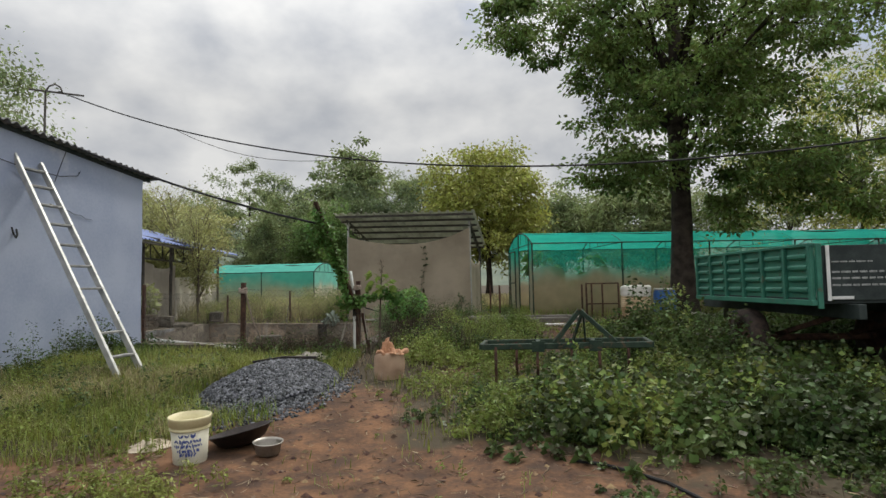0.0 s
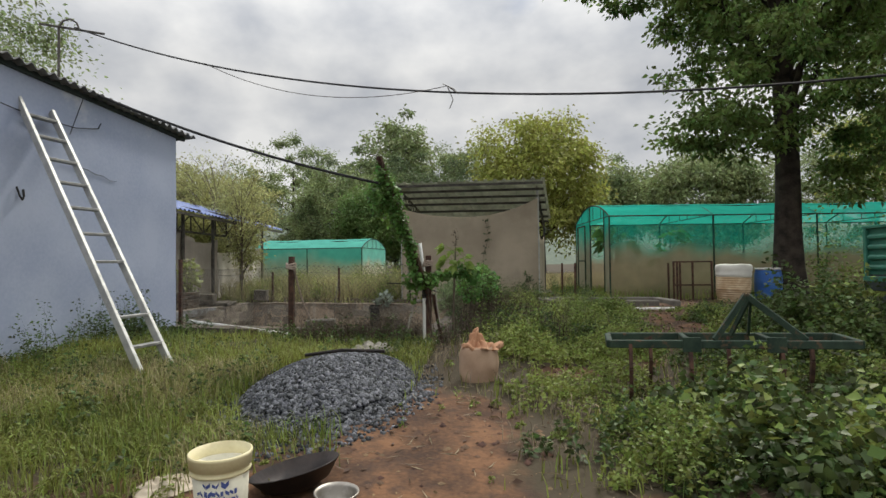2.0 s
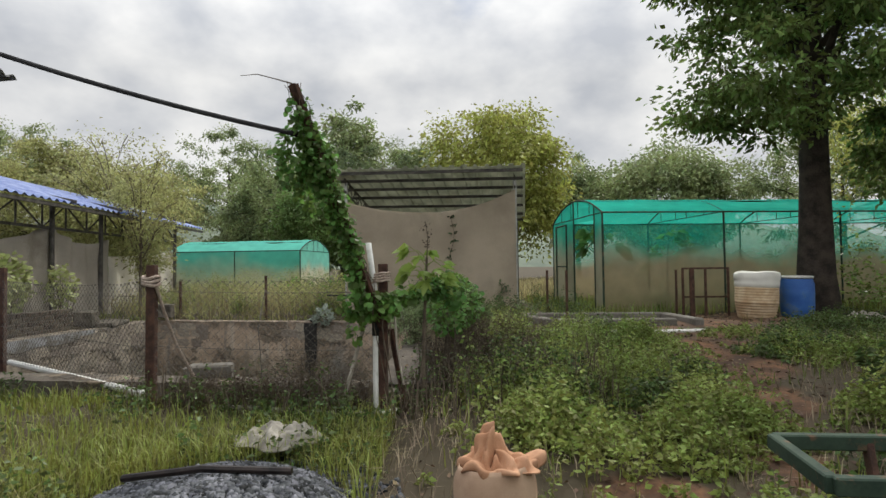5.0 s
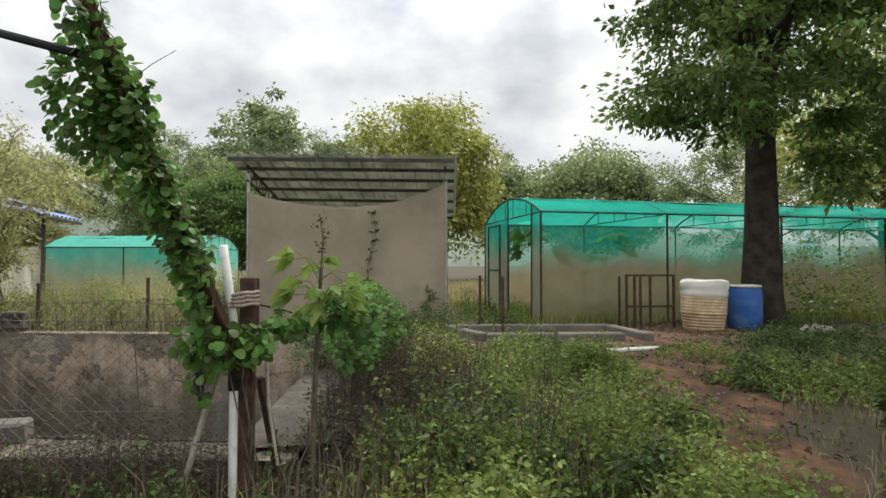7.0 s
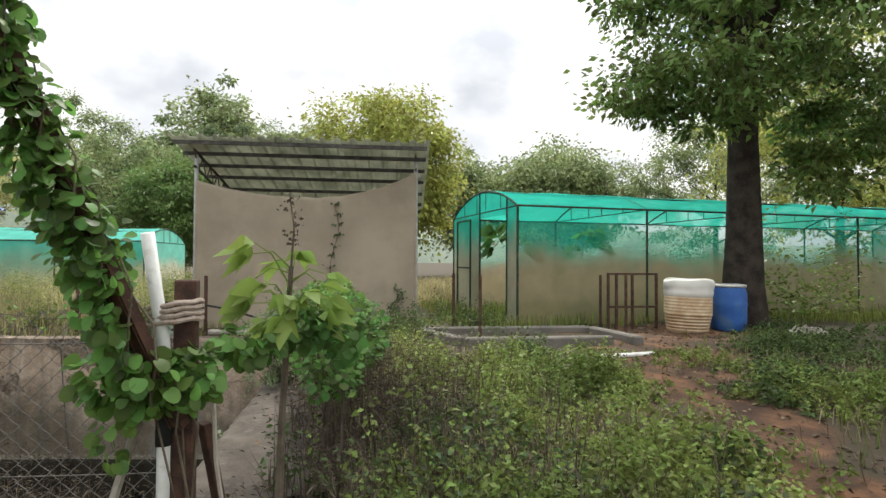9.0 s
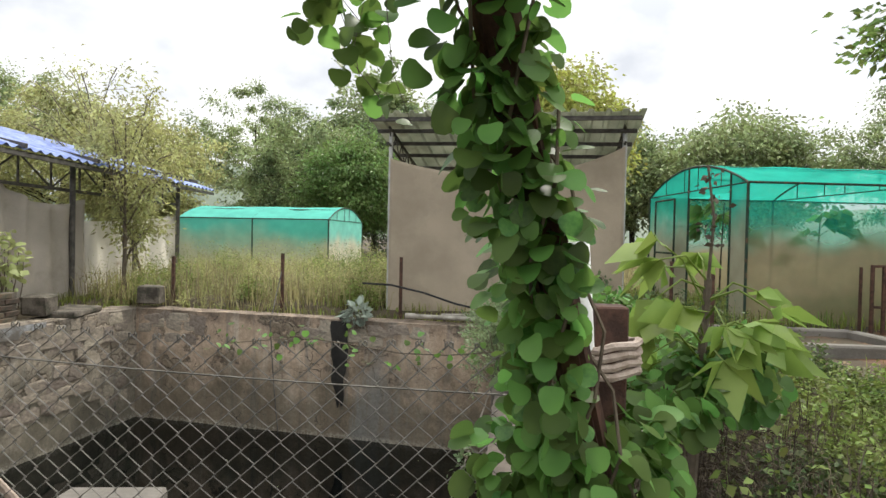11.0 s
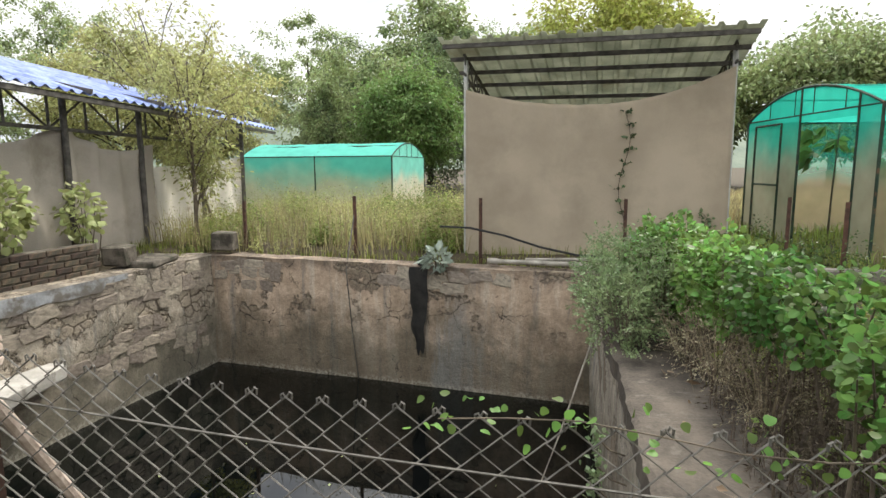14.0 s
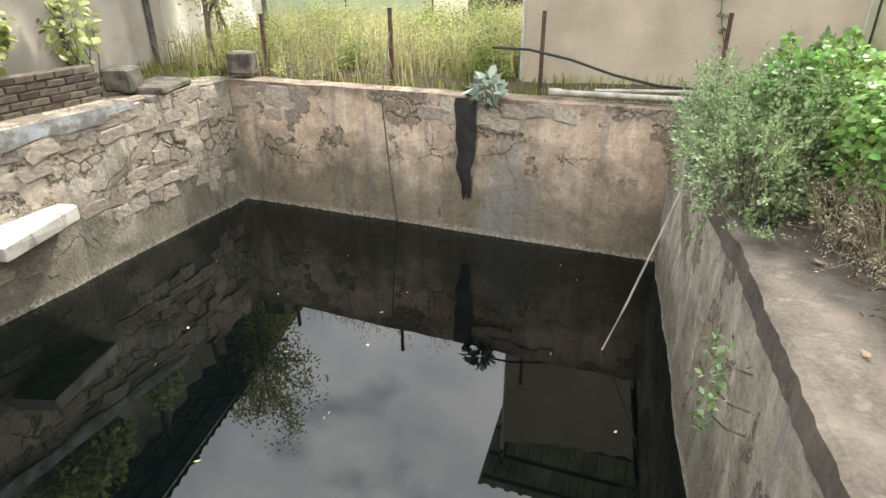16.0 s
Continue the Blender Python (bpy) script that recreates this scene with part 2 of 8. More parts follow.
M_BRICK = material("old_brick", (0.055, 0.04, 0.03), (0.15, 0.10, 0.07), scale=7, fine=60, bump=0.9, rough=0.95, spots=(0.05, 0.046, 0.035), spot_scale=6, spot_at=(0.46, 0.6), obrand=0.4)
M_MOSSY = material("mossy_dark_concrete", (0.05, 0.043, 0.034), (0.15, 0.13, 0.105), scale=7, fine=50, bump=1.0, rough=0.95, spots=(0.045, 0.045, 0.03), spot_scale=5, spot_at=(0.5, 0.62))
M_STONE = material("wall_stone", (0.2, 0.17, 0.135), (0.34, 0.29, 0.23), scale=5, fine=45, bump=0.7, rough=0.95, spots=(0.12, 0.105, 0.09), spot_scale=3, obrand=0.3)
M_LEDGE = material("dark_brown_concrete", (0.042, 0.035, 0.028), (0.1, 0.083, 0.066), scale=3.5, fine=55, bump=1.0, rough=0.93, spots=(0.125, 0.112, 0.092), spot_scale=9, spot_at=(0.56, 0.72))
M_HILL = material("hill_woods", (0.10, 0.13, 0.10), (0.16, 0.19, 0.14), scale=0.05, fine=0.6, bump=0.0)
M_MILKW = leaf_mat("grey_green_leaves", (0.20, 0.25, 0.2), (0.34, 0.39, 0.32), 0.2, island=0.2)


def plaster_mat(name, c1, c2, peel=0.56, damp=(-0.05, -1.0), rubble=(0.20, 0.16, 0.115), stain=None):
    """Old tank plaster: mottled render, vertical runs, algae that rises from the water, flakes fallen off down to the rubble."""
    m = bpy.data.materials.new(name)
    m.use_nodes = True
    n, l = m.node_tree.nodes, m.node_tree.links
    n.clear()
    out, b = n.new("ShaderNodeOutputMaterial"), n.new("ShaderNodeBsdfPrincipled")
    b.inputs["Roughness"].default_value, b.inputs["Specular IOR Level"].default_value = 0.95, 0.2
    co = n.new("ShaderNodeTexCoord").outputs["Object"]

    def tex(scale, detail, rough=0.6, stretch=None):
        q = n.new("ShaderNodeTexNoise")
        q.inputs["Scale"].default_value, q.inputs["Detail"].default_value, q.inputs["Roughness"].default_value = scale, detail, rough
        src = co
        if stretch:
            mp = n.new("ShaderNodeMapping")
            mp.inputs["Scale"].default_value = stretch
            l.new(co, mp.inputs["Vector"])
            src = mp.outputs[0]
        l.new(src, q.inputs["Vector"])
        return q.outputs["Fac"]

    def span(value, lo, hi, a=0.0, z=1.0):
        q = n.new("ShaderNodeMapRange")
        q.inputs["From Min"].default_value, q.inputs["From Max"].default_value = lo, hi
        q.inputs["To Min"].default_value, q.inputs["To Max"].default_value = a, z
        l.new(value, q.inputs["Value"])
        return q.outputs[0]

    def calc(op, u, v):
        q = n.new("ShaderNodeMath")
        q.operation = op
        for k, w in enumerate((u, v)):
            if isinstance(w, float):
                q.inputs[k].default_value = w
            else:
                l.new(w, q.inputs[k])
        return q.outputs[0]

    def blend(fac, u, v):
        q = n.new("ShaderNodeMix")
        q.data_type = "RGBA"
        l.new(fac, q.inputs["Factor"])
        for key, w in (("A", u), ("B", v)):
            if isinstance(w, tuple):
                q.inputs[key].default_value = (*w, 1)
            else:
                l.new(w, q.inputs[key])
        return q.outputs["Result"]
    sep = n.new("ShaderNodeSeparateXYZ")
    l.new(co, sep.inputs[0])
    z = sep.outputs["Z"]
    broad, mid, fine = tex(0.9, 9, 0.68), tex(4.5, 8, 0.7), tex(26, 7, 0.7)
    mix1 = calc("ADD", calc("MULTIPLY", broad, 0.6), calc("MULTIPLY", mid, 0.4))
    col = blend(span(mix1, 0.38, 0.62), c1, c2)
    # pale and dark vertical runs
    runs = tex(1.6, 7, 0.62, (2.4, 2.4, 0.2))
    col = blend(span(runs, 0.53, 0.66, 0.0, 0.7), col, (0.15, 0.16, 0.155))
    pale = tex(2.1, 7, 0.65, (2.2, 2.2, 0.35))
    col = blend(span(pale, 0.53, 0.64, 0.0, 0.6), col, (0.52, 0.45, 0.36))
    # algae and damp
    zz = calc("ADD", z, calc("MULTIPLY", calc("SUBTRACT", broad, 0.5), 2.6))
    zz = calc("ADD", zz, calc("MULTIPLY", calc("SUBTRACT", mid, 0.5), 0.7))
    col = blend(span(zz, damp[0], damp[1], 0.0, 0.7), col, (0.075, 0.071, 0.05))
    # black weathering along the top
    zt = calc("ADD", z, calc("MULTIPLY", calc("SUBTRACT", tex(2.6, 9, 0.72), 0.5), 0.9))
    col = blend(span(zt, 0.12, 0.36, 0.0, 0.72), col, (0.06, 0.05, 0.042))
    if stain:     # grey-blue lime run below an outlet
        sx = calc("ADD", sep.outputs["X"], calc("MULTIPLY", calc("SUBTRACT", runs, 0.5), 2.2))
        sx = calc("ADD", sx, calc("MULTIPLY", calc("SUBTRACT", mid, 0.5), 0.5))
        there = calc("MULTIPLY", span(sx, stain[0], stain[0] + 0.22), span(sx, stain[1], stain[1] - 0.4))
        col = blend(calc("MULTIPLY", there, span(z, 0.25, -0.4, 0.0, 0.55)), col, (0.19, 0.2, 0.195))
    # fallen flakes: bare rubble with dark joints
    flake = tex(1.7, 10, 0.66)
    bare = calc("MULTIPLY", span(flake, peel, peel + 0.015), span(z, -0.75, -0.45))
    lip = calc("MULTIPLY", span(flake, peel - 0.02, peel), span(flake, peel + 0.03, peel + 0.012))
    lip = calc("MULTIPLY", lip, span(z, -0.75, -0.45))
    warp = n.new("ShaderNodeVectorMath")
    warp.operation = "MULTIPLY_ADD"
    warp.inputs[1].default_value = (0.28, 0.28, 0.2)
    wn3 = n.new("ShaderNodeTexNoise")
    wn3.inputs["Scale"].default_value, wn3.inputs["Detail"].default_value = 5.0, 5
    l.new(co, wn3.inputs["Vector"])
    l.new(wn3.outputs["Color"], warp.inputs[0])
    l.new(co, warp.inputs[2])
    wide = n.new("ShaderNodeMapping")
    wide.inputs["Scale"].default_value = (4.2, 4.2, 7.0)
    l.new(warp.outputs[0], wide.inputs["Vector"])
    cell = n.new("ShaderNodeTexVoronoi")
    cell.feature = "DISTANCE_TO_EDGE"
    cell.inputs["Scale"].default_value = 1.0
    l.new(wide.outputs[0], cell.inputs["Vector"])
    stone = blend(span(cell.outputs["Distance"], 0.02, 0.09), (0.085, 0.07, 0.053), rubble)
    stone = blend(span(fine, 0.35, 0.7, 0.0, 0.55), stone, (0.30, 0.25, 0.19))
    col = blend(bare, col, stone)
    col = blend(calc("MULTIPLY", lip, 0.55), col, (0.05, 0.04, 0.032))
    # hair cracks
    big = n.new("ShaderNodeTexVoronoi")
    big.feature = "DISTANCE_TO_EDGE"
    big.inputs["Scale"].default_value = 2.2
    l.new(warp.outputs[0], big.inputs["Vector"])
    hair = calc("MULTIPLY", span(big.outputs["Distance"], 0.012, 0.003), span(tex(1.3, 3), 0.5, 0.6))
    col = blend(hair, col, (0.04, 0.034, 0.028))
    # lime line at the water
    tide = calc("ADD", z, calc("MULTIPLY", calc("SUBTRACT", mid, 0.5), 0.16))
    tide = calc("MULTIPLY", span(tide, -1.36, -1.42), span(fine, 0.42, 0.58))
    col = blend(calc("MULTIPLY", tide, 0.55), col, (0.42, 0.40, 0.33))
    hs = n.new("ShaderNodeHueSaturation")
    l.new(span(calc("ADD", calc("MULTIPLY", fine, 0.6), calc("MULTIPLY", tex(90, 4), 0.4)), 0.3, 0.7, 0.66, 1.34), hs.inputs["Value"])
    l.new(col, hs.inputs["Color"])
    l.new(hs.outputs[0], b.inputs["Base Color"])
    height = calc("ADD", calc("MULTIPLY", mid, 0.9), calc("MULTIPLY", fine, 0.45))
    height = calc("SUBTRACT", height, calc("MULTIPLY", bare, 0.55))
    height = calc("ADD", height, calc("MULTIPLY", bare, span(cell.outputs["Distance"], 0.0, 0.12, 0.0, 0.45)))
    height = calc("SUBTRACT", height, calc("MULTIPLY", hair, 0.4))
    bp = n.new("ShaderNodeBump")
    bp.inputs["Strength"].default_value, bp.inputs["Distance"].default_value = 0.9, 0.03
    l.new(height, bp.inputs["Height"])
    l.new(bp.outputs[0], b.inputs["Normal"])
    l.new(b.outputs[0], out.inputs[0])
    return m


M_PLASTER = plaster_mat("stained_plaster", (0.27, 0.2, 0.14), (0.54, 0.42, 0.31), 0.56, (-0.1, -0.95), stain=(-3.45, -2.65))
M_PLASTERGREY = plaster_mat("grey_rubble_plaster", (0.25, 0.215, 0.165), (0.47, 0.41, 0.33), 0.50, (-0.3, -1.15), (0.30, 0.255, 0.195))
M_PLASTERDARK = plaster_mat("dark_mottled_plaster", (0.13, 0.107, 0.08), (0.36, 0.32, 0.265), 0.54, (-0.25, -1.2), (0.17, 0.135, 0.1))


def net_mat(name, low, high, z_low, z_high, clear):
    """Green shade net: woven, partly see-through, with beige dust that rises from the ground."""
    m = bpy.data.materials.new(name)
    m.use_nodes = True
    n, l = m.node_tree.nodes, m.node_tree.links
    n.clear()
    out = n.new("ShaderNodeOutputMaterial")
    co = n.new("ShaderNodeTexCoord")
    sep = n.new("ShaderNodeSeparateXYZ")
    l.new(co.outputs["Object"], sep.inputs[0])
    ns = n.new("ShaderNodeTexNoise")
    ns.inputs["Scale"].default_value, ns.inputs["Detail"].default_value = 0.9, 6
    l.new(co.outputs["Object"], ns.inputs["Vector"])
    ma = n.new("ShaderNodeMath")
    ma.operation = "MULTIPLY_ADD"
    ma.inputs[1].default_value, ma.inputs[2].default_value = 1.2, -0.6
    l.new(ns.outputs["Fac"], ma.inputs[0])
    ad = n.new("ShaderNodeMath")
    ad.operation = "ADD"
    l.new(ma.outputs[0], ad.inputs[0])
    l.new(sep.outputs["Z"], ad.inputs[1])
    mr = n.new("ShaderNodeMapRange")
    mr.interpolation_type = "SMOOTHSTEP"
    mr.inputs["From Min"].default_value, mr.inputs["From Max"].default_value = z_low, z_high
    l.new(ad.outputs[0], mr.inputs["Value"])
    mc = n.new("ShaderNodeMix")
    mc.data_type = "RGBA"
    mc.inputs["A"].default_value, mc.inputs["B"].default_value = (*low, 1), (*high, 1)
    l.new(mr.outputs[0], mc.inputs["Factor"])
    n2 = n.new("ShaderNodeTexNoise")
    n2.inputs["Scale"].default_value, n2.inputs["Detail"].default_value = 3.5, 8
    l.new(co.outputs["Object"], n2.inputs["Vector"])
    hs = n.new("ShaderNodeHueSaturation")
    mv = n.new("ShaderNodeMapRange")
    mv.inputs["To Min"].default_value, mv.inputs["To Max"].default_value = 0.75, 1.25
    l.new(n2.outputs["Fac"], mv.inputs["Value"])
    l.new(mv.outputs[0], hs.inputs["Value"])
    l.new(mc.outputs["Result"], hs.inputs["Color"])
    df, tl, tp = n.new("ShaderNodeBsdfDiffuse"), n.new("ShaderNodeBsdfTranslucent"), n.new("ShaderNodeBsdfTransparent")
    l.new(hs.outputs[0], df.inputs["Color"])
    l.new(hs.outputs[0], tl.inputs["Color"])
    a, b = n.new("ShaderNodeMixShader"), n.new("ShaderNodeMixShader")
    a.inputs[0].default_value = 0.5
    l.new(df.outputs[0], a.inputs[1])
    l.new(tl.outputs[0], a.inputs[2])
    cl = n.new("ShaderNodeMapRange")      # dust closes the weave
    cl.inputs["To Min"].default_value, cl.inputs["To Max"].default_value = clear * 0.3, clear
    l.new(mr.outputs[0], cl.inputs["Value"])
    l.new(cl.outputs[0], b.inputs[0])
    l.new(a.outputs[0], b.inputs[1])
    l.new(tp.outputs[0], b.inputs[2])
    l.new(b.outputs[0], out.inputs[0])
    return m


M_NET = net_mat("green_shade_net", (0.30, 0.245, 0.155), (0.03, 0.48, 0.36), 1.35, 2.0, 0.68)
M_NETDOOR = net_mat("dusty_end_net", (0.40, 0.355, 0.27), (0.04, 0.46, 0.36), 1.45, 2.3, 0.22)
M_NETROOF = net_mat("green_roof_net", (0.04, 0.60, 0.47), (0.05, 0.66, 0.52), 0.0, 1.0, 0.32)
M_NET2 = net_mat("green_net_far", (0.50, 0.455, 0.32), (0.12, 0.5, 0.40), 1.0, 1.85, 0.12)
M_NET2ROOF = net_mat("pale_roof_net", (0.13, 0.55, 0.45), (0.16, 0.60, 0.50), 0.0, 1.0, 0.1)
# End net far paler than the sides: sunlight is put into its colours.
M_NETEND = net_mat("net_end_sun_in_colour", (0.88, 0.74, 0.6), (0.35, 0.78, 0.68), 1.1, 1.7, 0.05)


def water_mat():
    m = material("dark_still_water", (0.0005, 0.001, 0.0009), (0.001, 0.002, 0.0016), scale=0.8, rough=0.012, bump=0.0, spec=0.82)
    next(q for q in m.node_tree.nodes if q.type == "BSDF_PRINCIPLED").inputs["IOR"].default_value = 1.33
    return m


M_WATER = water_mat()


def ground_mat():
    """Red earth where the ground is bare, darker brown soil under the plants."""
    m = material("bare_earth", (0.052, 0.029, 0.018), (0.178, 0.092, 0.047), scale=2.4, fine=34, bump=1.0, rough=0.97,
                 spots=(0.05, 0.032, 0.024), spot_scale=5.5, spot_at=(0.45, 0.7))
    n, l = m.node_tree.nodes, m.node_tree.links
    b = next(q for q in n if q.type == "BSDF_PRINCIPLED")
    old = b.inputs["Base Color"].links[0].from_socket
    at = n.new("ShaderNodeAttribute")
    at.attribute_name = "bare"
    co = next(q for q in n if q.type == "TEX_COORD")
    ns = n.new("ShaderNodeTexNoise")
    ns.inputs["Scale"].default_value, ns.inputs["Detail"].default_value = 3, 8
    l.new(co.outputs["Object"], ns.inputs["Vector"])
    ad = n.new("ShaderNodeMath")
    ad.operation = "ADD"
    l.new(at.outputs["Fac"], ad.inputs[0])
    l.new(ns.outputs["Fac"], ad.inputs[1])
    mr = n.new("ShaderNodeMapRange")
    mr.inputs["From Min"].default_value, mr.inputs["From Max"].default_value = 0.85, 1.1
    l.new(ad.outputs[0], mr.inputs["Value"])
    mc = n.new("ShaderNodeMix")
    mc.data_type = "RGBA"
    mc.inputs["A"].default_value = (0.058, 0.046, 0.028, 1)
    l.new(old, mc.inputs["B"])
    l.new(mr.outputs[0], mc.inputs["Factor"])
    l.new(mc.outputs["Result"], b.inputs["Base Color"])
    return m


M_GROUND = ground_mat()


# ---- builders ----
def part(name, bm, mat, parent=None, label="", smooth=False):
    """Links a bmesh as one mesh object."""
    me = bpy.data.meshes.new(name)
    bmesh.ops.recalc_face_normals(bm, faces=bm.faces)
    bm.to_mesh(me)
    bm.free()
    me.materials.append(mat)
    if smooth:
        me.shade_smooth()
    ob = new(name, me)
    if parent:
        ob.parent = parent
        ob.matrix_parent_inverse = parent.matrix_world.inverted()
    return tagged(ob, label)


def raw(name, verts, faces, mat, parent=None, label="", smooth=False):
    me = bpy.data.meshes.new(name)
    me.from_pydata([tuple(v) for v in verts], [], [tuple(f) for f in faces])
    me.materials.append(mat)
    if smooth:
        me.shade_smooth()
    ob = new(name, me)
    if parent:
        ob.parent = parent
        ob.matrix_parent_inverse = parent.matrix_world.inverted()
    return tagged(ob, label)


def thing(name, m, label, category, group=""):
    """An empty at the base of a thing; parts built in world space hang under it."""
    ob = new(name)
    ob.empty_display_size = 0.1
    ob.matrix_world = m
    return tagged(ob, label, category, group)


def box(bm, c, s, rot=None, bev=0.0):
    """A box of size s about c, with softened edges."""
    m = Matrix.Translation(c) @ (rot.to_4x4() if rot else Matrix.Identity(4)) @ Matrix.Diagonal((*s, 1))
    g = bmesh.ops.create_cube(bm, size=1, matrix=m)
    if bev:
        es = list({e for v in g["verts"] for e in v.link_edges})
        bmesh.ops.bevel(bm, geom=es, offset=bev, segments=1, affect="EDGES")
    return bm


def bar(bm, a, b, w, h, bev=0.0, up=Vector((0, 0, 1))):
    """A rectangular bar from a to b, w wide across and h high."""
    a, b = Vector(a), Vector(b)
    d = (b - a).normalized()
    if abs(d.dot(up)) > 0.98:
        up = Vector((0, 1, 0))
    x = d.cross(up).normalized()
    z = x.cross(d)
    rot = Matrix((x, d, z)).transposed()
    return box(bm, (a + b) / 2, (w, (b - a).length, h), rot, bev)


def tube(bm, pts, r, n=8, r2=None, caps=True):
    """A round tube along points, tapering from r to r2."""
    pts = [Vector(p) for p in pts]
    r2 = r if r2 is None else r2
    rings = []
    ref = Vector((0.3, 0.2, 0.93))
    for i, p in enumerate(pts):
        d = (pts[min(i + 1, len(pts) - 1)] - pts[max(i - 1, 0)]).normalized()
        x = d.cross(ref)
        if x.length < 0.1:
            x = d.cross(Vector((1, 0, 0)))
        x.normalize()
        y = d.cross(x)
        rad = r + (r2 - r) * i / max(1, len(pts) - 1)
        rings.append([bm.verts.new(p + (x * math.cos(k * math.tau / n) + y * math.sin(k * math.tau / n)) * rad) for k in range(n)])
    for u, v in zip(rings, rings[1:]):
        for k in range(n):
            bm.faces.new((u[k], u[(k + 1) % n], v[(k + 1) % n], v[k]))
    if caps:
        bm.faces.new(rings[0][::-1])
        bm.faces.new(rings[-1])
    return bm


def lathe(bm, profile, n=24, m=Matrix.Identity(4), close=False):
    """A turned shape from (radius, height) pairs."""
    rings = []
    for r, z in profile:
        rings.append([bm.verts.new(m @ Vector((r * math.cos(k * math.tau / n), r * math.sin(k * math.tau / n), z))) for k in range(n)])
    for u, v in zip(rings, rings[1:]):
        for k in range(n):
            bm.faces.new((u[k], u[(k + 1) % n], v[(k + 1) % n], v[k]))
    if close:
        bm.faces.new(rings[0][::-1])
        bm.faces.new(rings[-1])
    return bm


def sag(a, b, drop, n=24):
    a, b = Vector(a), Vector(b)
    return [a.lerp(b, i / n) - Vector((0, 0, drop * 4 * (i / n) * (1 - i / n))) for i in range(n + 1)]


def sheet(name, fn, nu, nv, mat, parent=None, label="", thick=0.0, smooth=True):
    """A surface fn(u, v), given thickness."""
    us, vs = np.linspace(0, 1, nu + 1), np.linspace(0, 1, nv + 1)
    verts = [Vector(fn(u, v)) for v in vs for u in us]
    w = nu + 1
    faces = [(j * w + i, j * w + i + 1, (j + 1) * w + i + 1, (j + 1) * w + i) for j in range(nv) for i in range(nu)]
    ob = raw(name, verts, faces, mat, parent, label, smooth)
    if thick:
        s = ob.modifiers.new("thickness", "SOLIDIFY")
        s.thickness, s.offset = thick, 0
    return ob


rng = np.random.default_rng(7)


def unit(v):
    return v / np.maximum(np.linalg.norm(v, axis=1, keepdims=True), 1e-6)


def leaf_arrays(P, D, size, ratio=0.5, fold=0.25, droop=0.0):
    """Pointed leaves at P along D: each a folded diamond of four corners, two triangles."""
    n = len(P)
    D = unit(D)
    R = unit(np.cross(D, rng.normal(size=(n, 3))))
    N = np.cross(R, D)
    s = size[:, None]
    mid = P + D * s * 0.45
    tip = P + D * s - np.array([0, 0, 1.0]) * s * droop
    left, right = mid + R * s * ratio * 0.5 + N * s * fold * 0.5, mid - R * s * ratio * 0.5 + N * s * fold * 0.5
    V = np.stack([P, left, tip, right], 1).reshape(-1, 3)
    b = np.arange(n)[:, None] * 4
    F = np.concatenate([b + [0, 1, 2], b + [0, 2, 3]], 0)
    return V, F


def mesh_from(name, V, F, mat, parent=None, label="", smooth=False):
    me = bpy.data.meshes.new(name)
    me.vertices.add(len(V))
    me.vertices.foreach_set("co", np.asarray(V, dtype=np.float32).ravel())
    k = F.shape[1]
    me.loops.add(F.size)
    me.loops.foreach_set("vertex_index", F.astype(np.int32).ravel())
    me.polygons.add(len(F))
    me.polygons.foreach_set("loop_start", np.arange(0, F.size, k, dtype=np.int32))
    me.update(calc_edges=True)
    me.validate()
    me.materials.append(mat)
    ob = new(name, me)
    if parent:
        ob.parent = parent
        ob.matrix_parent_inverse = parent.matrix_world.inverted()
    return tagged(ob, label)


def ground_z(x, y):
    x, y = np.asarray(x, float), np.asarray(y, float)
    z = np.interp(y, [-8, 3, 4.4, 9, 12, 20, 60], [-0.2, -0.03, 0.0, 0.31, 0.36, 0.42, 0.6])
    d = np.hypot(x, y - 8)
    bumps = 0.03 * np.sin(1.7 * x + 0.6 * y) * np.sin(1.1 * y - 0.8 * x) + 0.014 * np.sin(5.1 * x + 1.3) * np.sin(4.3 * y)
    z = z + 0.05 * np.clip((-2.9 - x) / 1.4, 0, 1) * np.clip((y - 4.6) / 1.8, 0, 1) * np.clip((11 - y) / 2, 0, 1)
    z = z - 0.12 * in_tank(x, y, 0.75)
    return z + bumps * np.clip((40 - d) / 20, 0, 1)


# tank corners, inner faces
NR, FR, FL, NL = Vector((-1.62, 9.70)), Vector((-1.25, 15.73)), Vector((-7.07, 16.83)), Vector((-8.0, 10.7))


def in_tank(x, y, grow=0.0):
    poly = [NR, FR, FL, NL]
    c = sum(poly, Vector((0, 0))) / 4
    inside = np.ones(np.shape(x), bool)
    for a, b in zip(poly, poly[1:] + poly[:1]):
        n = Vector((b.y - a.y, a.x - b.x)).normalized()
        if n.dot(a - c) < 0:
            n = -n
        inside &= ((x - a.x) * n.x + (y - a.y) * n.y) < grow
    return inside


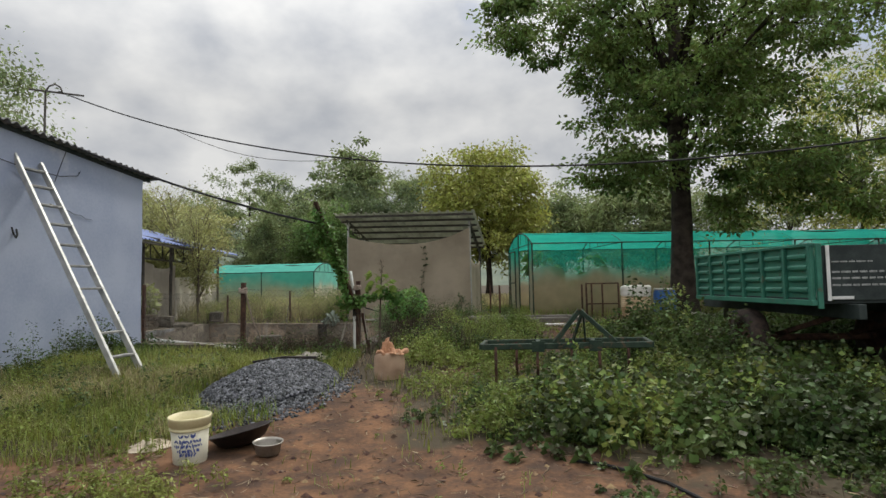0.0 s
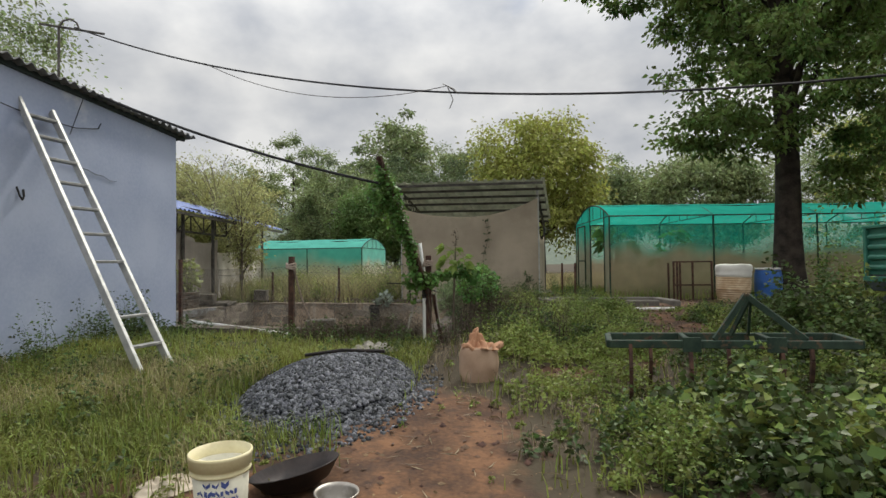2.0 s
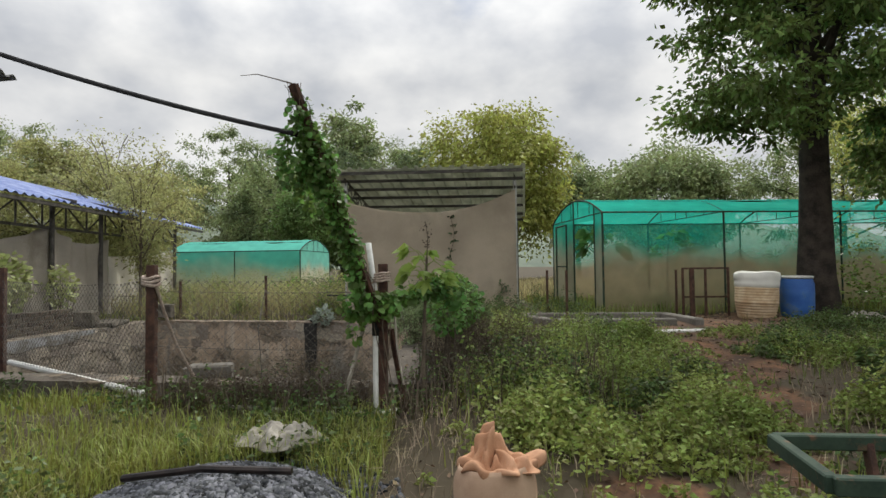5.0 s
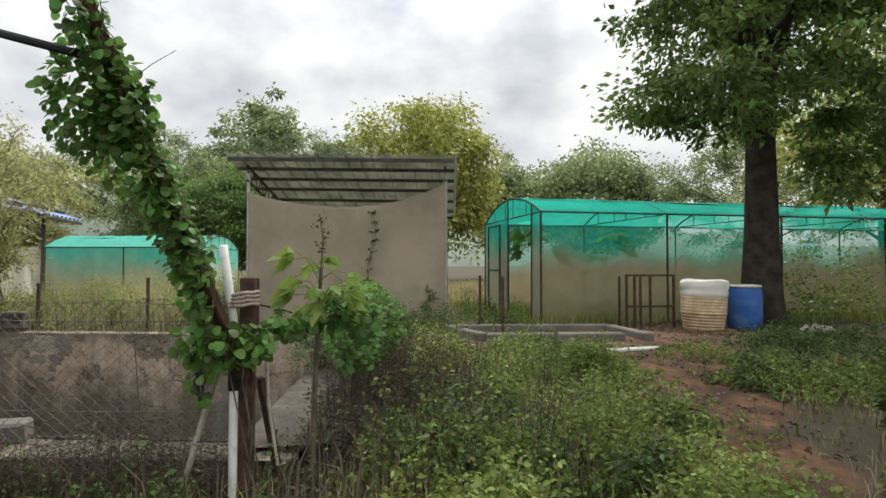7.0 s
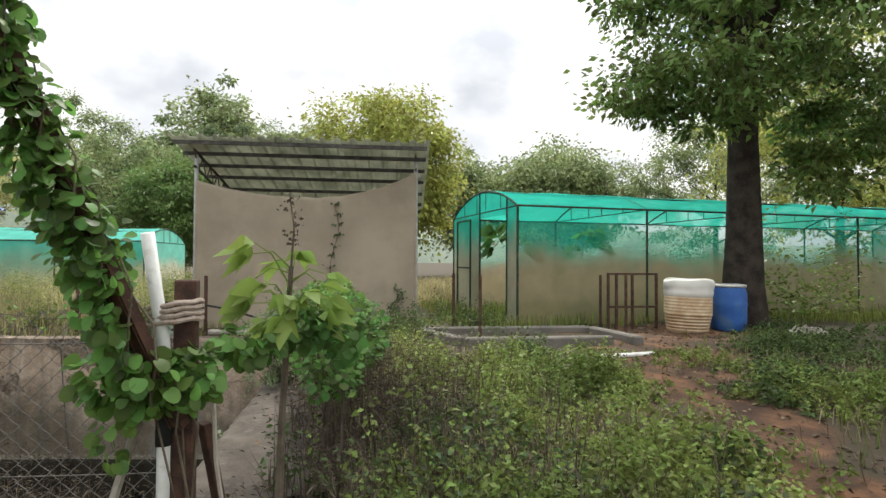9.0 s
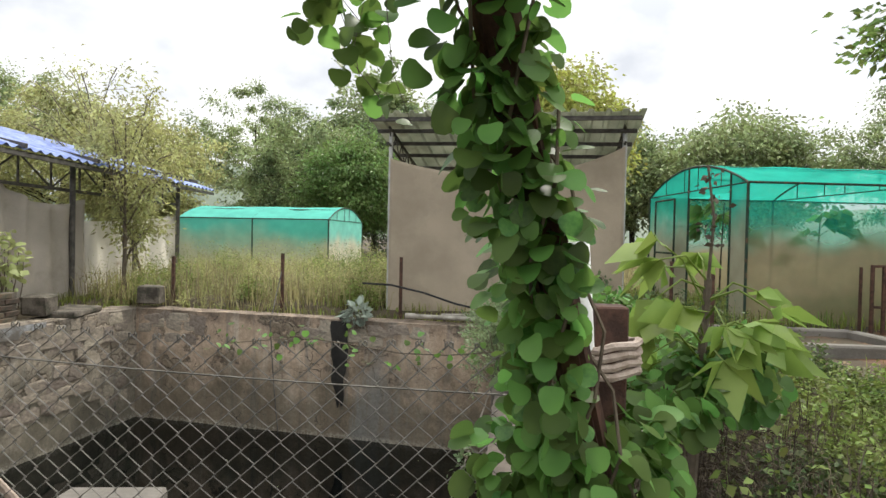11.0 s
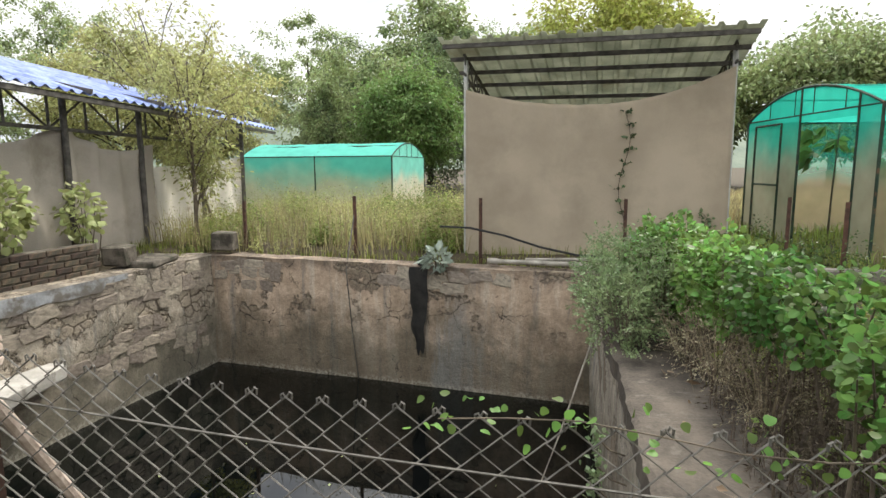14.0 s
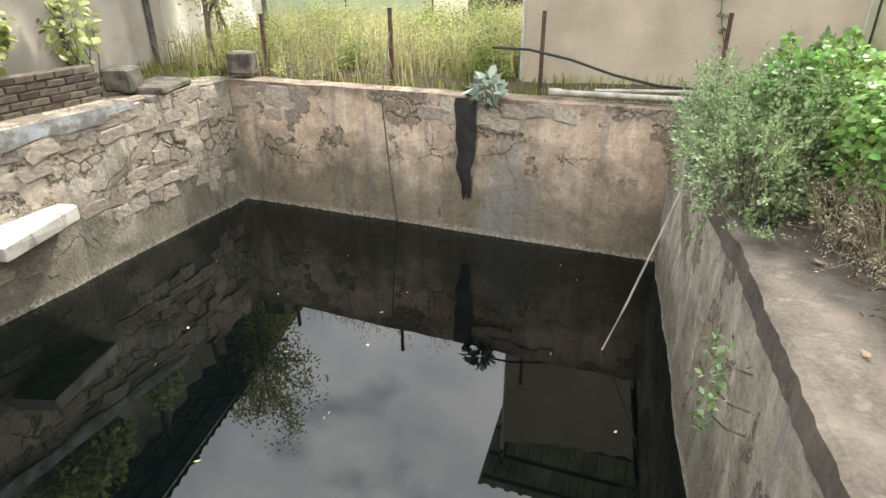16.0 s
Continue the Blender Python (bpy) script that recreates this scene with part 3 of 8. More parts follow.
def bareness(x, y):
    """How bare the earth is, 0 to 1: the yard in front and the trodden path."""
    yard = np.clip(1.4 - np.hypot((x + 0.85) / 3.0, (y - 3.5) / 2.3), 0, 1)
    yard = yard * (1 - 0.9 * np.clip((x + 0.62 + 0.12 * np.sin(4 * y)) / 0.7, 0, 1) * np.clip((y - 4.2 - 0.25 * np.sin(3 * x)) / 0.6, 0, 1))
    strip = np.clip(1.3 - np.hypot((x + 1.1) / 0.9, (y - 5.6) / 1.3), 0, 1)
    left = np.clip(1.3 - np.hypot((x + 4.5) / 3.6, (y - 3.6) / 1.2), 0, 1)
    right = np.clip(1.3 - np.hypot((x - 1.7) / 1.2, (y - 3.1) / 0.75), 0, 1)
    cx = np.interp(y, [7, 8.7, 9.7, 12, 14, 16], [0.75, 1.4, 1.78, 2.45, 3.6, 5.0])
    path = np.clip(1.25 - np.abs(x - cx) / np.interp(y, [7.6, 9, 11.5, 13, 15], [0.2, 0.7, 0.95, 1.5, 2.2]), 0, 1) * ((y > 7.6) & (y < 16.3))
    spot = np.clip(1.2 - np.hypot((x - 0.15) / 0.5, (y - 7.5) / 0.35), 0, 1)
    path *= 0.72 + 0.28 * np.sin(2.1 * x + 3.3 * y) * np.sin(3.7 * x - 1.9 * y)
    back = np.clip(1.5 - np.hypot((x - 0.5) / 5.5, (y + 1.5) / 4.0), 0, 1)
    return np.clip(np.maximum.reduce([back, yard, strip, left, right, path, spot]), 0, 1)


# ---- ground ----
def build_ground():
    fine = lambda a, b, s: list(np.arange(a, b, s))
    xs = [-1500, -600, -250, -120, -60, -35, -22] + fine(-16, 14, 0.16) + [16, 22, 35, 60, 120, 250, 600, 1500]
    ys = [-1500, -500, -150, -60, -25, -12] + fine(-6, 26, 0.16) + [28, 33, 42, 60, 90, 150, 300, 700, 1500]
    X, Y = np.meshgrid(xs, ys)
    Z = ground_z(X, Y)
    V = np.stack([X, Y, Z], -1).reshape(-1, 3)
    w, h = len(xs), len(ys)
    i, j = np.meshgrid(np.arange(w - 1), np.arange(h - 1))
    a = (j * w + i).ravel()
    F = np.stack([a, a + 1, a + 1 + w, a + w], 1)
    hole = in_tank(V[:, 0], V[:, 1], 0.03)
    F = F[~hole[F].any(1)]
    ob = mesh_from("ground", V, F, M_GROUND, None, "uneven red earth with dark soil under the weeds")
    me = ob.data
    me.shade_smooth()
    attr = me.attributes.new("bare", "FLOAT", "POINT")
    attr.data.foreach_set("value", bareness(V[:, 0], V[:, 1]).astype(np.float32))
    tagged(ob, category="ground", kind="structure")


build_ground()


# ---- water tank ----
def sharpen(ob, label):
    ob.data.set_sharp_from_angle(angle=radians(38))
    return tagged(ob, label, "tank wall", kind="structure")


def tank_wall(name, a, b, out, z0, z1, thick, seed, label):
    """A plastered stone wall of the tank with an uneven face and a worn top edge."""
    a, b = Vector((*a, 0)), Vector((*b, 0))
    d = (b - a).normalized()
    a, b = a - d * 0.12, b + d * 0.12
    length = (b - a).length
    o = Vector((*out, 0)).normalized()
    nu, nv = int(length / 0.09), 22
    prof = [(0.0, z0 + (z1 - z0) * k / nv) for k in range(nv + 1)] + [(thick * 0.5, z1 + 0.005), (thick, z1), (thick, z0 + 1.0)]
    verts, faces = [], []
    for i in range(nu + 1):
        s = length * i / nu
        for k, (off, z) in enumerate(prof):
            p = a + d * s + o * off + Vector((0, 0, z))
            amp = 0.03 if k <= nv else 0.012
            q = noise.noise(p * 1.7 + Vector((seed, 0, 0))) * amp + noise.noise(p * 6 + Vector((0, seed, 0))) * amp * 0.45
            p += o * q
            if k >= nv - 1 and k <= nv + 2:
                p.z += noise.noise(p * 3.1) * 0.015
            verts.append(p)
    w = len(prof)
    for i in range(nu):
        for k in range(w - 1):
            faces.append((i * w + k, i * w + k + 1, (i + 1) * w + k + 1, (i + 1) * w + k))
    return sharpen(raw(name, verts, faces, M_PLASTERDARK if name in ("tank_wall_right", "tank_wall_near") else M_PLASTERGREY if name == "tank_wall_left" else M_PLASTER, None, label, True), label)


RIM, WATER = 0.32, -1.45
tank_wall("tank_wall_far", FL, FR, (0.19, 1), -1.9, RIM, 0.34, 3, "stained ochre plastered stone wall of a water tank")
tank_wall("tank_wall_left", NL, FL, (-1, 0.12), -1.9, RIM, 0.55, 9, "rough stone tank wall with fallen plaster")
tank_wall("tank_wall_right", NR, FR, (1, 0), -1.9, RIM - 0.02, 0.36, 15, "stained tank wall with a stepped ledge")
tank_wall("tank_wall_near", NL, NR, (-0.15, -1), -1.9, 0.40, 0.34, 21, "worn low concrete wall of the tank")
bm = bmesh.new()
bm.faces.new([bm.verts.new((p.x + q[0], p.y + q[1], WATER)) for p, q in ((NR, (0.1, -0.1)), (FR, (0.1, 0.1)), (FL, (-0.1, 0.1)), (NL, (-0.1, -0.1)))])
tagged(part("water", bm, M_WATER, None, "still dark water in the stone tank"), category="water", kind="structure")


# ---- blue building ----
def build_house():
    h = thing("building", pose(-6.5, 7.5, 0.2), "pale blue limewashed building with a corrugated roof", "building")
    top = lambda y: 3.36 + (10.15 - y) * 0.065
    y0, y1 = -3.0, 10.15
    wx = lambda y: -5.5 - (10.15 - y) * 0.11

    def face(u, v):
        y = y0 + (y1 - y0) * u
        z = -0.3 + (top(y) + 0.3) * v
        p = Vector((wx(y), y, z))
        return p + Vector((noise.noise(p * 1.1) * 0.012, 0, 0))
    sheet("wall", face, 90, 30, M_BLUEWALL, h, "pale blue limewashed wall with damp stains", 0.0)
    bm = bmesh.new()
    vs = [bm.verts.new(p) for p in ((wx(y1), y1, -0.3), (-12, y1 + 0.7, -0.3), (-12, y1 + 0.7, 3.1), (wx(y1), y1, top(y1)))]
    bm.faces.new(vs)
    vs = [bm.verts.new(p) for p in ((wx(y0), y0, -0.3), (-12, y0, -0.3), (-12, y0, 3.1), (wx(y0), y0, top(y0)))]
    bm.faces.new(vs)
    vs = [bm.verts.new(p) for p in ((-12, y0, -0.3), (-12, y1 + 0.7, -0.3), (-12, y1 + 0.7, 3.1), (-12, y0, 3.1))]
    bm.faces.new(vs)
    part("wall", bm, M_BLUEWALL, h)

    def roof(u, v):
        y = y0 - 0.2 + (y1 + 0.5 - y0) * u
        x = wx(y) + 0.13 - v * 6.4
        z = top(y) + 0.06 + 0.026 * math.sin(math.tau * y / 0.146) - v * 0.5 + 0.012 * noise.noise((x, y, 0))
        return (x, y, z)
    sheet("roof", roof, 560, 6, M_ROOFGREY, h, "dark grey weathered corrugated roof sheets", 0.008, False)
    bm = bmesh.new()
    bar(bm, (wx(y1) + 0.02, y1 + 0.2, top(y1) - 0.0), (wx(y0) + 0.02, y0, top(y0) - 0.0), 0.05, 0.07, 0.005)
    part("roof_beam", bm, M_TDARK, h)
    bm = bmesh.new()      # bent offcut of sheet lying on the roof's end
    for k in range(5):
        box(bm, (-5.62 - 0.07 * k, 10.05 - 0.03 * k, 3.49 + 0.02 * math.sin(k * 2.0)), (0.09, 0.25, 0.03), Euler((0.2, 0.3 * (-1) ** k, 0.2)).to_matrix(), 0.006)
    part("ridge_scrap", bm, M_ROOFGREY, h, "bent scrap of roof sheet")
    # hook on the wall
    hk = thing("wall_hook", pose(wx(7.46), 7.46, 2.13), "small black iron hook on the blue wall", "hook")
    bm = bmesh.new()
    x = wx(7.46) + 0.02
    tube(bm, [(x, 7.41, 2.22), (x + 0.02, 7.43, 2.12), (x + 0.03, 7.46, 2.08), (x + 0.02, 7.49, 2.12), (x, 7.50, 2.2)], 0.012, 6)
    part("hook", bm, M_BLACK, hk)
    # crack
    cr = thing("wall_crack", pose(wx(8.5), 8.5, 2.5), "dark crack in the blue limewash", "crack")
    bm = bmesh.new()
    pts = [(wx(8.05 + 0.12 * k) + 0.012, 8.05 + 0.12 * k, 2.62 - 0.022 * k + 0.02 * math.sin(3 * k)) for k in range(8)]
    tube(bm, pts, 0.006, 4, 0.003)
    part("crack", bm, M_TDARK, cr)
    # pipe mast on the roof
    ma = thing("roof_mast", pose(-6.02, 8.3, 3.5), "thin bent iron mast with a crossbar on the roof", "mast")
    bm = bmesh.new()
    tube(bm, [(-6.02, 8.33, 3.5), (-6.02, 8.33, 4.38)], 0.016, 8)
    part("pole", bm, M_STEEL, ma)
    bm = bmesh.new()
    tube(bm, [(-6.02, 8.33, 4.38), (-5.99, 8.36, 4.47), (-5.94, 8.42, 4.52), (-5.89, 8.47, 4.49), (-5.87, 8.5, 4.40)], 0.013, 8)
    part("hook_end", bm, M_STEEL, ma)
    bm = bmesh.new()
    bar(bm, (-6.15, 8.16, 4.36), (-5.68, 8.72, 4.43), 0.025, 0.025, 0.003)
    part("crossbar", bm, M_STEEL, ma)
    # cables
    c = thing("overhead_cable", pose(-5.9, 8.42, 4.4), "long black overhead cable sagging across the yard", "cable")
    bm = bmesh.new()
    tube(bm, sag((-5.9, 8.45, 4.42), (10.5, 2.1, 4.1), 1.78, 60), 0.009, 6)
    part("cable", bm, M_BLACK, c)
    bm = bmesh.new()
    A = Vector((-3.7, 7.55, 3.55))
    B = Vector((-0.95, 6.5, 2.87))
    tube(bm, sag(A, B, 0.22, 20), 0.004, 4)
    tube(bm, [B, B + Vector((0.05, 0.02, -0.12)), B + Vector((0.02, 0, -0.2))], 0.004, 4)
    tube(bm, [B, B + Vector((0.1, -0.02, -0.08)), B + Vector((0.06, 0, -0.03)), B + Vector((-0.04, 0, 0.02))], 0.004, 4)
    part("loose_wire", bm, M_STEEL, c)
    c = thing("black_hose_line", pose(-5.9, 8.5, 3.6), "thick black hose strung from the roof to the leaning post", "hose")
    bm = bmesh.new()
    tube(bm, sag((-6.0, 8.45, 3.72), (-1.86, 8.25, 2.27), 0.12, 30), 0.017, 8)
    part("hose", bm, M_BLACK, c)
    c = thing("wall_wire", pose(-5.7, 8, 3.2), "thin dark wire hanging down the blue wall", "wire")
    bm = bmesh.new()
    tube(bm, [(wx(7.0) + 0.03, 7.0, 3.12), (wx(7.6) + 0.03, 7.6, 3.05), (wx(8.2) + 0.03, 8.2, 3.05), (wx(8.55) + 0.03, 8.55, 3.12), (wx(8.6) + 0.03, 8.6, 3.2)], 0.006, 5)
    tube(bm, [(wx(8.3) + 0.04, 8.3, 3.45), (wx(8.1) + 0.04, 8.1, 2.95)], 0.005, 5)
    part("wire", bm, M_BLACK, c)


build_house()


# ---- aluminium ladder ----
def build_ladder():
    foot, head = Vector((-3.86, 6.99, 0.19)), Vector((-5.76, 7.66, 3.16))
    side = Vector((0.16, 1.0, 0)).normalized() * 0.2
    ld = thing("ladder", pose(*foot), "pale grey aluminium ladder leaning on the blue wall", "ladder")
    for s, extra in ((-1, 0.1), (1, 0.0)):
        bm = bmesh.new()
        off = side * s
        bar(bm, foot + off * 1.06, head + off * 0.96 + (head - foot).normalized() * extra, 0.038, 0.085, 0.004)
        part("rail", bm, M_ALU, ld)
    steps = [0.02, 0.115, 0.212, 0.40, 0.50, 0.595, 0.69, 0.78, 0.87, 0.955]
    for t in steps:
        c = foot.lerp(head, t)
        w = 1.06 - 0.1 * t
        bm = bmesh.new()
        bar(bm, c - side * w, c + side * w, 0.09, 0.028, 0.004)
        part("rung", bm, M_RUNG, ld)


build_ladder()


# ---- open shed with the beige cloth front ----
def build_cloth_shed():
    h = thing("cloth_shed", pose(-1.2, 17, 0.4), "open shed with a ribbed sheet roof and a beige cloth front", "shed")
    fl, fr = Vector((-3.37, 16.6, 3.45)), Vector((0.73, 15.9, 3.38))
    back = Vector((0.5, 3.6, -0.75))
    along = (fr - fl).normalized()

    def roof(u, v):
        p = fl.lerp(fr, u) + back * v
        s = (u * (fr - fl).length) % 0.24
        p.z += 0.045 if s < 0.085 else 0.0
        return p
    sheet("roof", roof, 170, 4, M_SHEET, h, "dull ribbed translucent roof sheets", 0.004, False)
    for t in (0.03, 0.16, 0.31, 0.47, 0.66, 0.85, 0.99):
        bm = bmesh.new()
        a, b = fl + back * t + Vector((0, 0, -0.045)), fr + back * t + Vector((0, 0, -0.045))
        bar(bm, a + along * 0.05, b - along * 0.05, 0.05, 0.06, 0.004)
        part("purlin", bm, M_STEEL, h)
    pl, pr = Vector((-3.0, 17.02, 0.2)), Vector((0.6, 16.55, 0.2))
    for p, t in ((pl, 3.24), (pr, 3.24)):
        bm = bmesh.new()
        tube(bm, [p, (p.x, p.y, t)], 0.035, 8)
        part("post", bm, M_ALU, h)
        bm = bmesh.new()
        q = p + Vector((back.x, back.y, 0)) * 0.85
        tube(bm, [q, (q.x, q.y, 2.72)], 0.035, 8)
        part("post", bm, M_STEEL, h)
        for k, (u0, u1) in enumerate(((0.02, 0.95),)):
            bm = bmesh.new()
            a = Vector((p.x, p.y, 3.28)) + Vector((back.x, back.y, back.z)) * (u0 - 0.05)
            b = Vector((p.x, p.y, 3.28)) + Vector((back.x, back.y, back.z)) * u1
            tube(bm, [a, b], 0.025, 6)
            tube(bm, [a - Vector((0, 0, 0.26)), b - Vector((0, 0, 0.26))], 0.02, 6)
            for s in range(9):
                f0, f1 = s / 9, (s + 0.5) / 9
                tube(bm, [a.lerp(b, f0), a.lerp(b, f1) - Vector((0, 0, 0.26))], 0.012, 5)
                tube(bm, [a.lerp(b, f1) - Vector((0, 0, 0.26)), a.lerp(b, (s + 1) / 9)], 0.012, 5)
            part("side_truss", bm, M_STEEL, h)

    def front(u, v):
        p = pl.lerp(pr, u)
        t = 2 * u - 1
        topz = 2.55 + (0.44 if t > 0 else 0.27) * abs(t) ** 2.1
        z = 0.25 + (topz - 0.25) * v
        wob = 0.05 * noise.noise((u * 4, v * 2, 3)) + 0.02 * math.sin(u * 33 + v) * (1 - v) + 0.03 * math.sin(u * 60) * v ** 6
        return (p.x, p.y - 0.05 + wob * math.sin(math.pi * u), z)
    sheet("front_cloth", front, 70, 40, M_CLOTH, h, "sagging dusty beige shade cloth", 0.004)
    for a, nm in ((pl, "side_cloth"), (pr, "side_cloth")):
        def side(u, v, a=a):
            p = a + Vector((back.x, back.y, 0)) * 0.85 * u
            z = 0.25 + (2.15 - 0.25 - 0.2 * math.sin(math.pi * u)) * v
            return (p.x + 0.03 * noise.noise((u * 5, v * 3, a.x)), p.y, z)
        sheet(nm, side, 24, 14, M_CLOTH, h, "", 0.004)

    def rear(u, v):
        p = (pl + Vector((back.x, back.y, 0)) * 0.85).lerp(pr + Vector((back.x, back.y, 0)) * 0.85, u)
        return (p.x, p.y, 0.25 + 1.8 * v)
    sheet("rear_cloth", rear, 20, 10, M_CLOTH, h, "", 0.004)
    # dry climber on the cloth
    vn = thing("dry_climber", pose(-0.4, 16.65, 0.4), "thin dry climber with a few dark leaves on the cloth", "climber")
    bm = bmesh.new()
    P = []
    for x0, h1 in ((-0.75, 2.1), (0.3, 0.7)):
        pts = [Vector((x0 + 0.07 * math.sin(k * 0.8), 16.68 - 0.13 * (x0 + 0.4) - 0.06, 0.35 + h1 * k / 12)) for k in range(13)]
        tube(bm, pts, 0.008, 4, 0.003)
        P += [p + Vector((random.uniform(-0.08, 0.08), -0.03, 0)) for p in pts[3:] for _ in range(9)]
    part("stem", bm, M_DRY, vn)
    P = np.array([tuple(p) for p in P])
    V, F = leaf_arrays(P, rng.normal(size=P.shape), rng.uniform(0.04, 0.09, len(P)), 0.6)
    mesh_from("leaves", V, F, M_FARDARK, vn)


build_cloth_shed()


# ---- green net houses ----
def build_net_house(name, label, a, b, depth, eave, rise, floor, m_side, m_end, m_roof, bays, door):
    """A tunnel house: a, b are the ends of its near long side, depth goes away from it."""
    h = thing(name, pose(a.x, a.y, floor), label, "net house")
    dx = (b - a).normalized()
    dn = Vector((-dx.y, dx.x))
    L = (b - a).length

    def at(s, q, z):
        p = a + dx * s + dn * q
        return Vector((p.x, p.y, z))

    def arch(q):
        t = 2 * q / depth - 1
        return eave + rise * (1 - t * t)
    sheet("near_net", lambda u, v: at(L * u, 0.03 * noise.noise((u * L * 1.5, v * 3, 1)), floor + (eave - floor) * v), int(L * 3), 12, m_side, h, "green shade net, beige with dust below")
    sheet("far_net", lambda u, v: at(L * u, depth + 0.03 * noise.noise((u * L * 1.5, v * 3, 5)), floor + (eave - floor) * v), int(L * 3), 12, m_side, h)
    sheet("roof_net", lambda u, v: at(L * u, depth * v, arch(depth * v) + 0.02 - 0.05 * abs(math.sin(math.pi * u * bays)) * (0.4 + noise.noise((u * 9, v * 5, 2)))), int(L * 4), 16, m_roof, h, "bright green roof net")
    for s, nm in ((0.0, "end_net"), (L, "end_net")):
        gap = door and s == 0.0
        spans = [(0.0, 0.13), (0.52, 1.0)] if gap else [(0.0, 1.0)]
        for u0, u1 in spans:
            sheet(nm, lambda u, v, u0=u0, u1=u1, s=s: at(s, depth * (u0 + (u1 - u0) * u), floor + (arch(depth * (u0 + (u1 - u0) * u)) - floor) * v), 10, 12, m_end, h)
        if gap:
            sheet("end_top_net", lambda u, v, s=s: at(s, depth * (0.13 + 0.39 * u), eave - 0.12 + (arch(depth * (0.13 + 0.39 * u)) - eave + 0.12) * v), 10, 4, m_roof, h)
    for k in range(bays + 1):
        s = L * k / bays
        for q in (0.0, depth):
            bm = bmesh.new()
            tube(bm, [at(s, q, floor - 0.1), at(s, q, eave)], 0.022, 7)
            part("upright", bm, M_FRAMEG, h)
        bm = bmesh.new()
        tube(bm, [at(s, depth * i / 14, arch(depth * i / 14)) for i in range(15)], 0.02, 6)
        part("hoop", bm, M_FRAMEG, h)
        bm = bmesh.new()
        tube(bm, [at(s, 0, eave), at(s, depth, eave)], 0.012, 5)
        for i in (3, 6, 8, 11):
            tube(bm, [at(s, depth * i / 14, eave), at(s, depth * i / 14, arch(depth * i / 14))], 0.01, 5)
        part("tie_bar", bm, M_FRAMEG, h)
    for q, z in ((0, eave), (depth, eave), (depth / 2, eave + rise), (depth * 0.25, arch(depth * 0.25)), (depth * 0.75, arch(depth * 0.75))):
        bm = bmesh.new()
        tube(bm, [at(0, q, z), at(L, q, z)], 0.018, 6)
        part("long_rail", bm, M_FRAMEG, h)
    if door:
        bm = bmesh.new()
        q0, q1 = depth * 0.66, depth * 0.9
        for q in (q0, q1):
            tube(bm, [at(-0.03, q, floor), at(-0.03, q, eave - 0.1)], 0.02, 6)
        for z in (floor + 0.05, floor + 1.0, eave - 0.1):
            tube(bm, [at(-0.03, q0, z), at(-0.03, q1, z)], 0.018, 6)
        part("door_frame", bm, M_FRAMEG, h)
        for q in (depth * 0.13, depth * 0.52):
            bm = bmesh.new()
            tube(bm, [at(0, q, floor), at(0, q, arch(q))], 0.022, 6)
            part("door_post", bm, M_FRAMEG, h)
    return h


build_net_house("green_net_house", "long tunnel house of green shade net on a pipe frame", Vector((2.38, 16.43)), Vector((15.5, 17.6)), 3.6, 2.48, 0.42, 0.36, M_NET, M_NETDOOR, M_NETROOF, 5, True)
build_net_house("far_net_house", "far tunnel house of green net, its end coloured as sunlit", Vector((-10.2, 24.3)), Vector((-5.66, 23.8)), 3.2, 2.0, 0.4, 0.4, M_NET2, M_NETEND, M_NET2ROOF, 2, False)


